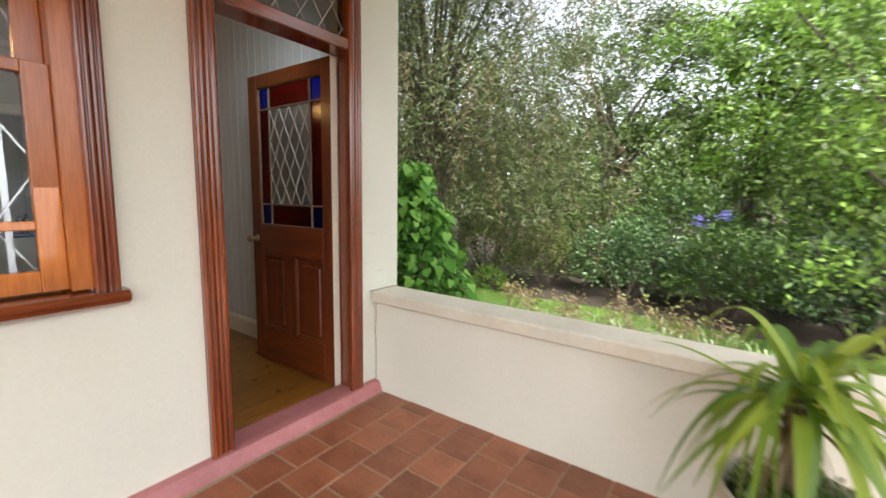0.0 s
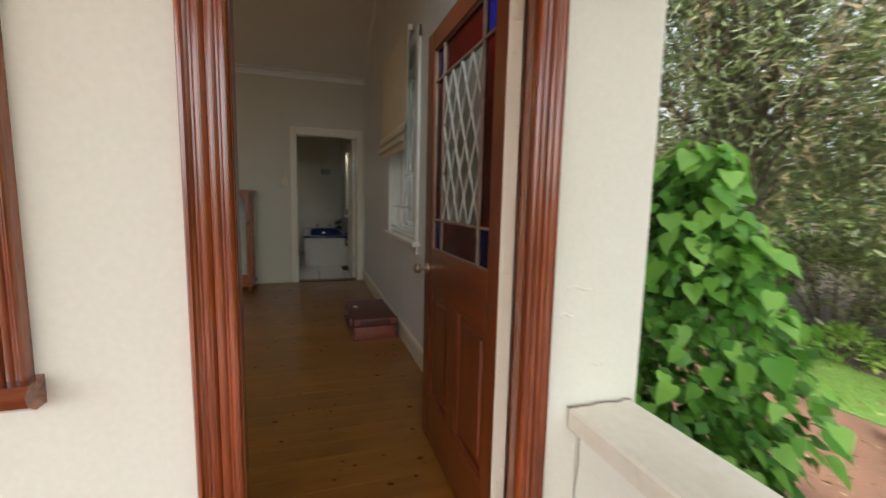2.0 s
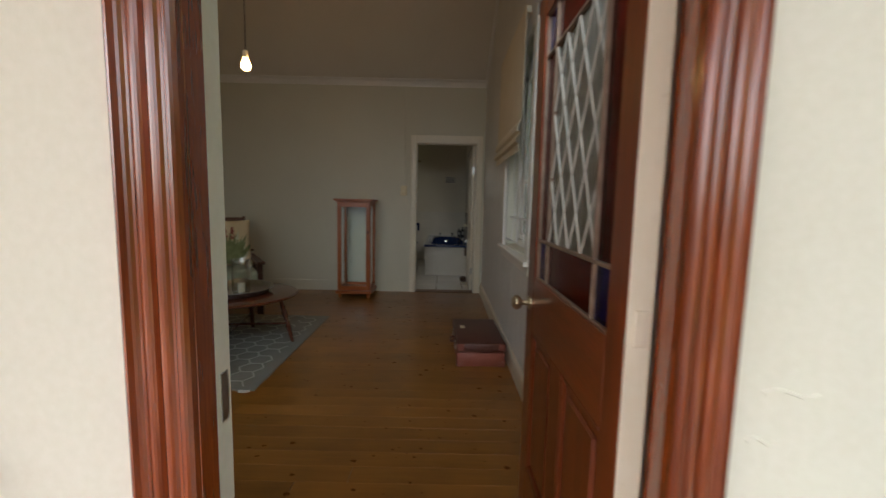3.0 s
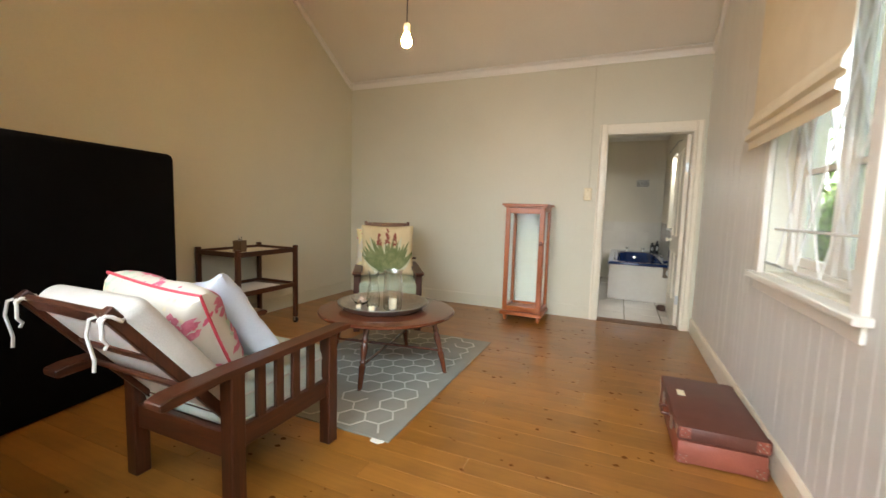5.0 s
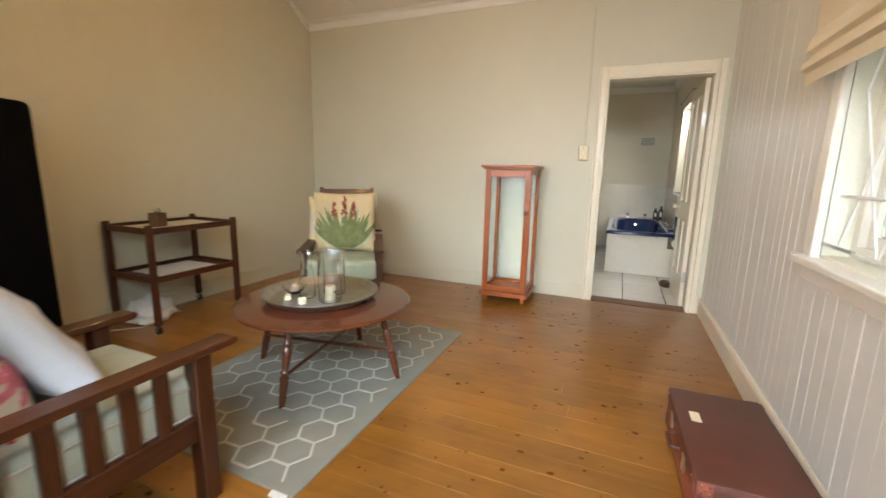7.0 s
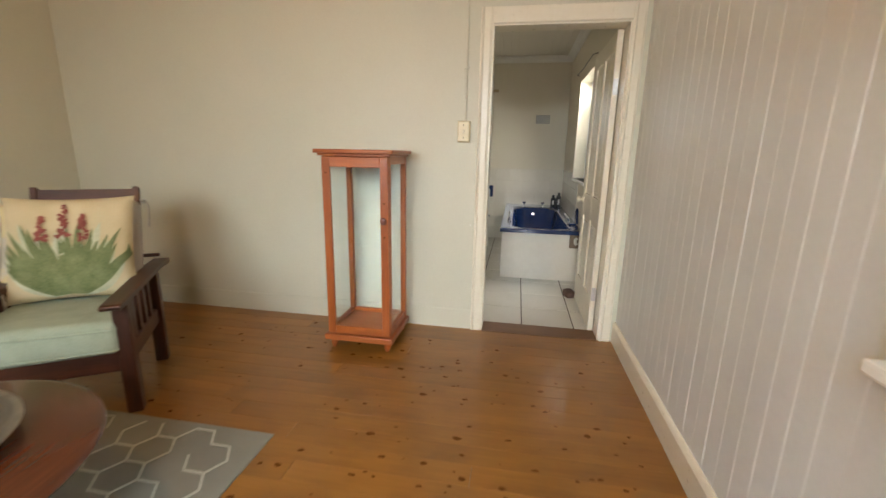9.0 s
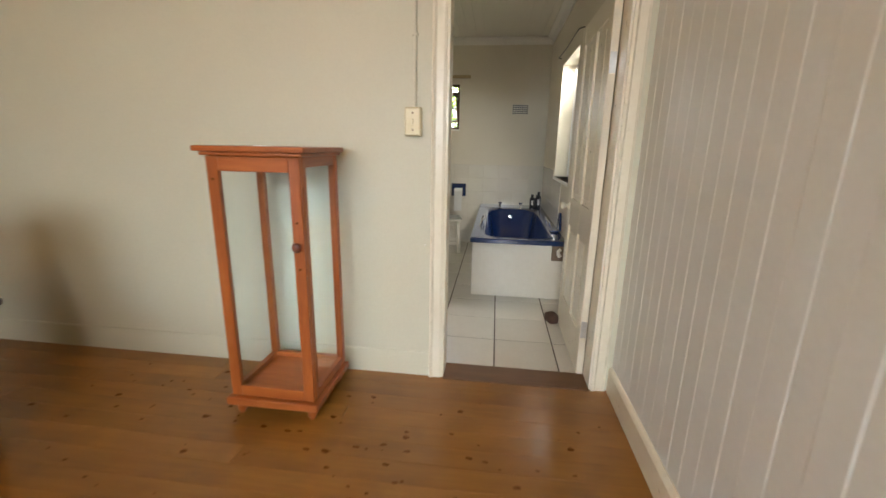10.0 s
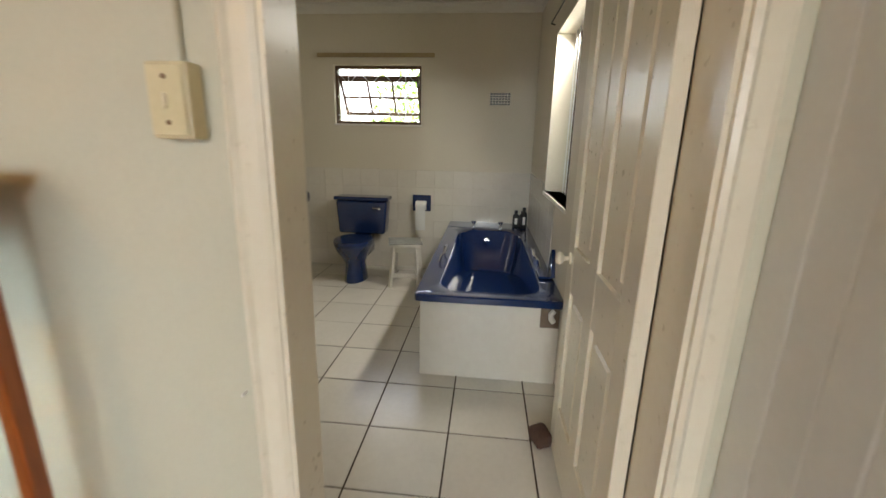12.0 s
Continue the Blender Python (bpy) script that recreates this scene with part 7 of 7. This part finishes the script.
tube(bm, [(0, 0, -0.01), (-0.01, 0.01, 0.12), (-0.03, 0.0, 0.24), (-0.03, -0.01, 0.36)], 0.035, 10, 0.03)
part("stem", bm, M["dry_stem"], pl, smooth=True)


def strap(bm, origin, yaw, length, width, rise, fall, curl=0.0):
    """An arching strap leaf with a folded midrib."""
    rows = []
    n = 12
    d = Vector((math.cos(yaw), math.sin(yaw), 0))
    s = Vector((-d.y, d.x, 0))
    for k in range(n + 1):
        q = k / n
        p = Vector(origin) + d * length * (q - 0.12 * q * q) + Vector((0, 0, rise * math.sin(q * 1.9) - fall * q ** 2.4)) + s * curl * q * q
        w = width * (0.55 + 0.45 * math.sin(min(1, q * 2.2) * math.pi / 2)) * (1 - q ** 3.2) + 0.0015
        rows.append([bm.verts.new(p - s * w / 2 + Vector((0, 0, w * 0.16))), bm.verts.new(p), bm.verts.new(p + s * w / 2 + Vector((0, 0, w * 0.16)))])
    for a, b in zip(rows, rows[1:]):
        for i in (0, 1):
            bm.faces.new((a[i], a[i + 1], b[i + 1], b[i]))


rr = random.Random(23)
for k in range(64):
    bm = bmesh.new()
    up = k % 4 == 0
    strap(bm, (-0.03 + rr.uniform(-0.015, 0.015), -0.01 + rr.uniform(-0.015, 0.015), 0.30 + 0.09 * rr.random()), k * 2.4 + rr.uniform(-0.2, 0.2), rr.uniform(0.26, 0.50), rr.uniform(0.026, 0.048), rr.uniform(0.10, 0.32) if up else rr.uniform(0.0, 0.16), rr.uniform(0.0, 0.2) if up else rr.uniform(0.12, 0.42), rr.uniform(-0.16, 0.16))
    part("leaf", bm, M["leaf_pot"], pl, smooth=True)
for k in range(16):
    bm = bmesh.new()
    strap(bm, (-0.03, -0.01, 0.25 + 0.06 * rr.random()), k * 1.9 + rr.uniform(-0.3, 0.3), rr.uniform(0.10, 0.22), 0.020, 0.02, rr.uniform(0.18, 0.27), rr.uniform(-0.05, 0.05))
    part("dry_leaf", bm, M["leaf_dry"], pl, "dry hanging leaf" if k == 0 else "", smooth=True)
un = np.random.default_rng(14)
P = np.stack([un.normal(size=700) * 0.085, un.normal(size=700) * 0.085, un.uniform(0.0, 0.07, 700)], 1)
P = P[np.hypot(P[:, 0], P[:, 1]) < 0.19]
leaf_sheet("underplanting", P, un.normal(size=P.shape) + np.array([0, 0, 0.8]), 0.04, 0.016, M["leaf_mid"], pl, "small green plants round the stem", 6, "stuff")

# pale strap-leaved clumps along the lawn's edge
rr = random.Random(41)
for x, y, h in ((-2.05, 5.25, 0.20), (-1.62, 5.05, 0.32), (-1.35, 4.72, 0.36), (-1.02, 4.98, 0.34), (-0.88, 4.55, 0.38), (-0.52, 4.82, 0.40), (-0.36, 4.42, 0.36), (-0.05, 4.72, 0.38), (0.35, 4.60, 0.34)):
    t = thing("border_plant", "pale variegated strap leaved clump by the lawn", "border plant", pose(x, y, GROUND), "clumps along the lawn")
    for name, mat, n in (("pale_leaves", "leaf_pale", 34), ("green_leaves", "leaf_yellow", 22)):
        bm = bmesh.new()
        for k in range(n):
            strap(bm, (rr.uniform(-0.05, 0.05), rr.uniform(-0.05, 0.05), 0.0), rr.uniform(0, 6.28), h * rr.uniform(0.5, 0.95), rr.uniform(0.010, 0.018), h * rr.uniform(0.8, 1.5), h * rr.uniform(0.1, 0.7), rr.uniform(-0.08, 0.08))
        tagged(part(name, bm, M[mat], t), kind="stuff")

# ---- pieces of floors and walls ----
solid("ground", "dark garden soil reaching far behind the trees", M["dark_soil"], (-400, 400, -400, 400, -1.2, -0.55))
rng = random.Random(11)
fl = solid("floor", "polished orange pine board floor", M["floor_gap"], (XW - 0.13, -1.99, YS - 0.1, YN + 0.1, -0.14, -0.012))
x, k = XW, 0
while x < -2.0:
    w = min(0.118, -1.994 - x)
    cut = rng.uniform(-1.6, 1.0)
    for y0, y1 in ((YS, cut - 0.0012), (cut + 0.0012, YN)):
        ob = part("floorboard", B(-w / 2 + 0.0005, w / 2 - 0.0005, -(y1 - y0) / 2, (y1 - y0) / 2, -0.02, 0.0, r=0.0006), M["floor"], fl)
        ob.location = (x + w / 2, (y0 + y1) / 2, rng.uniform(-0.0004, 0.0004))
    x += w
# nail heads and knots scattered on the boards
bm = bmesh.new()
for k in range(420):
    a, y = rng.uniform(XW + 0.1, XE - 0.1), rng.uniform(-1.2, YN - 0.1)
    r = rng.choice((0.003, 0.004, 0.005, 0.006, 0.008, 0.011)) 
    n = 9
    ph = rng.uniform(0, 6)
    vs = [bm.verts.new((a + r * math.cos(t) * (1 + 0.25 * math.sin(2 * t + ph)), y + 1.5 * r * math.sin(t) * (1 + 0.2 * math.cos(3 * t + ph)), 0.0014)) for t in (2 * math.pi * i / n for i in range(n))]
    bm.faces.new(vs)
# darker worn knots on the open floor before the display cabinet
for k in range(46):
    a, y = rng.uniform(-6.55, -5.55), rng.uniform(0.2, YN - 0.15)
    r = rng.choice((0.007, 0.009, 0.011, 0.015))
    n = 10
    ph = rng.uniform(0, 6)
    vs = [bm.verts.new((a + 0.8 * r * math.cos(t) * (1 + 0.3 * math.sin(2 * t + ph)), y + 1.5 * r * math.sin(t) * (1 + 0.25 * math.cos(3 * t + ph)), 0.0018)) for t in (2 * math.pi * i / n for i in range(n))]
    bm.faces.new(vs)
tagged(part("knots", bm, M["knot"], fl), "dark knots in the pine", "", "", "stuff")
# panelling boards
pw = thing("wall_north_panelling", "grey white tongue and groove panelling", "panelling", kind="structure")
w = 0.0955
n = int((XE - XW) / w + 0.999)
meshes = {}


def board_mesh(h):
    key = round(h, 2)
    if key not in meshes:
        bm = bmesh.new()
        a = w / 2
        prism(bm, [(-a, 0.012), (-a, 0.0022), (-a + 0.003, 0), (a - 0.003, 0), (a, 0.0022), (a, 0.012)], "z", 0, h)
        meshes[key] = mesh_of(bm, "board", M["panel_paint"])
    return meshes[key]


for k in range(n):
    c = XW + w * (k + 0.5)
    top = EAVE + (RIDGE - EAVE) * (1 - abs(c - XR) / (XR - XW)) - 0.03
    spans = [(0.14, top)]
    if wx0 - 0.05 < c < wx1 + 0.05:
        spans = [(0.14, wz0 - 0.03), (wz1 + 0.03, top)]
    for z0, z1 in spans:
        ob = new("board", board_mesh(z1 - z0))
        ob.parent = pw
        ob.location = (c, YN + rng.uniform(-0.001, 0.001), z0)
# porch tiles: courses along the wall, staggered
pf = solid("floor_porch", "worn terracotta tile porch floor", M["grout"], (XO + 0.07, 1.6, -3.0, 1.95, PORCH - 0.03, PORCH - 0.004))
tile = mesh_of(B(-0.098, 0.098, -0.098, 0.098, -0.012, 0, r=0.004), "tile", M["terracotta"])
small = bmesh.new()
for i in range(0, 17):
    for j in range(-3, 23):
        cx, cy = -1.772 + 0.203 * (i + 0.5), 1.5815 - 0.203 * j - (0.1015 if i % 2 else 0)
        if cx < XO + 0.1 or cx > 1.5 or cy > 1.95 or cy < -2.9:
            continue
        if -1.85 < cx < 0.75 and -0.2 < cy:
            ob = new("tile", tile)
            ob.parent = pf
            ob.matrix_world = pose(cx, cy, PORCH + rng.uniform(-0.0015, 0.0015), rng.uniform(-0.3, 0.3), rng.uniform(-0.3, 0.3), rng.uniform(-0.6, 0.6))
        else:
            box(small, cx - 0.098, cx + 0.098, cy - 0.098, cy + 0.098, PORCH - 0.012, PORCH, 0)
tagged(part("tiles", small, M["terracotta"], pf), "terracotta tiles further along the porch", "", "", "stuff")
# bathroom floor tiles
bf = solid("floor_bathroom", "cream square tile bathroom floor with dark joints", M["tile_joint"], (XB - 0.1, XW - 0.13, -1.3, YB + 0.1, -0.14, -0.003))
bt = mesh_of(B(-0.190, 0.190, -0.195, 0.195, -0.01, 0.0, r=0.002), "tile", M["white_tile"])
for i in range(-3, 9):
    for j in range(-2, 8):
        cx, cy = -8.06 - 0.388 * (i - 0.5), 1.212 - 0.398 * (j - 0.5)
        if cx > XW - 0.05 or cx < XB - 0.15 or cy > YB + 0.1 or cy < -1.3:
            continue
        ob = new("tile", bt)
        ob.parent = bf
        ob.location = (cx, cy, rng.uniform(-0.0008, 0.0008))
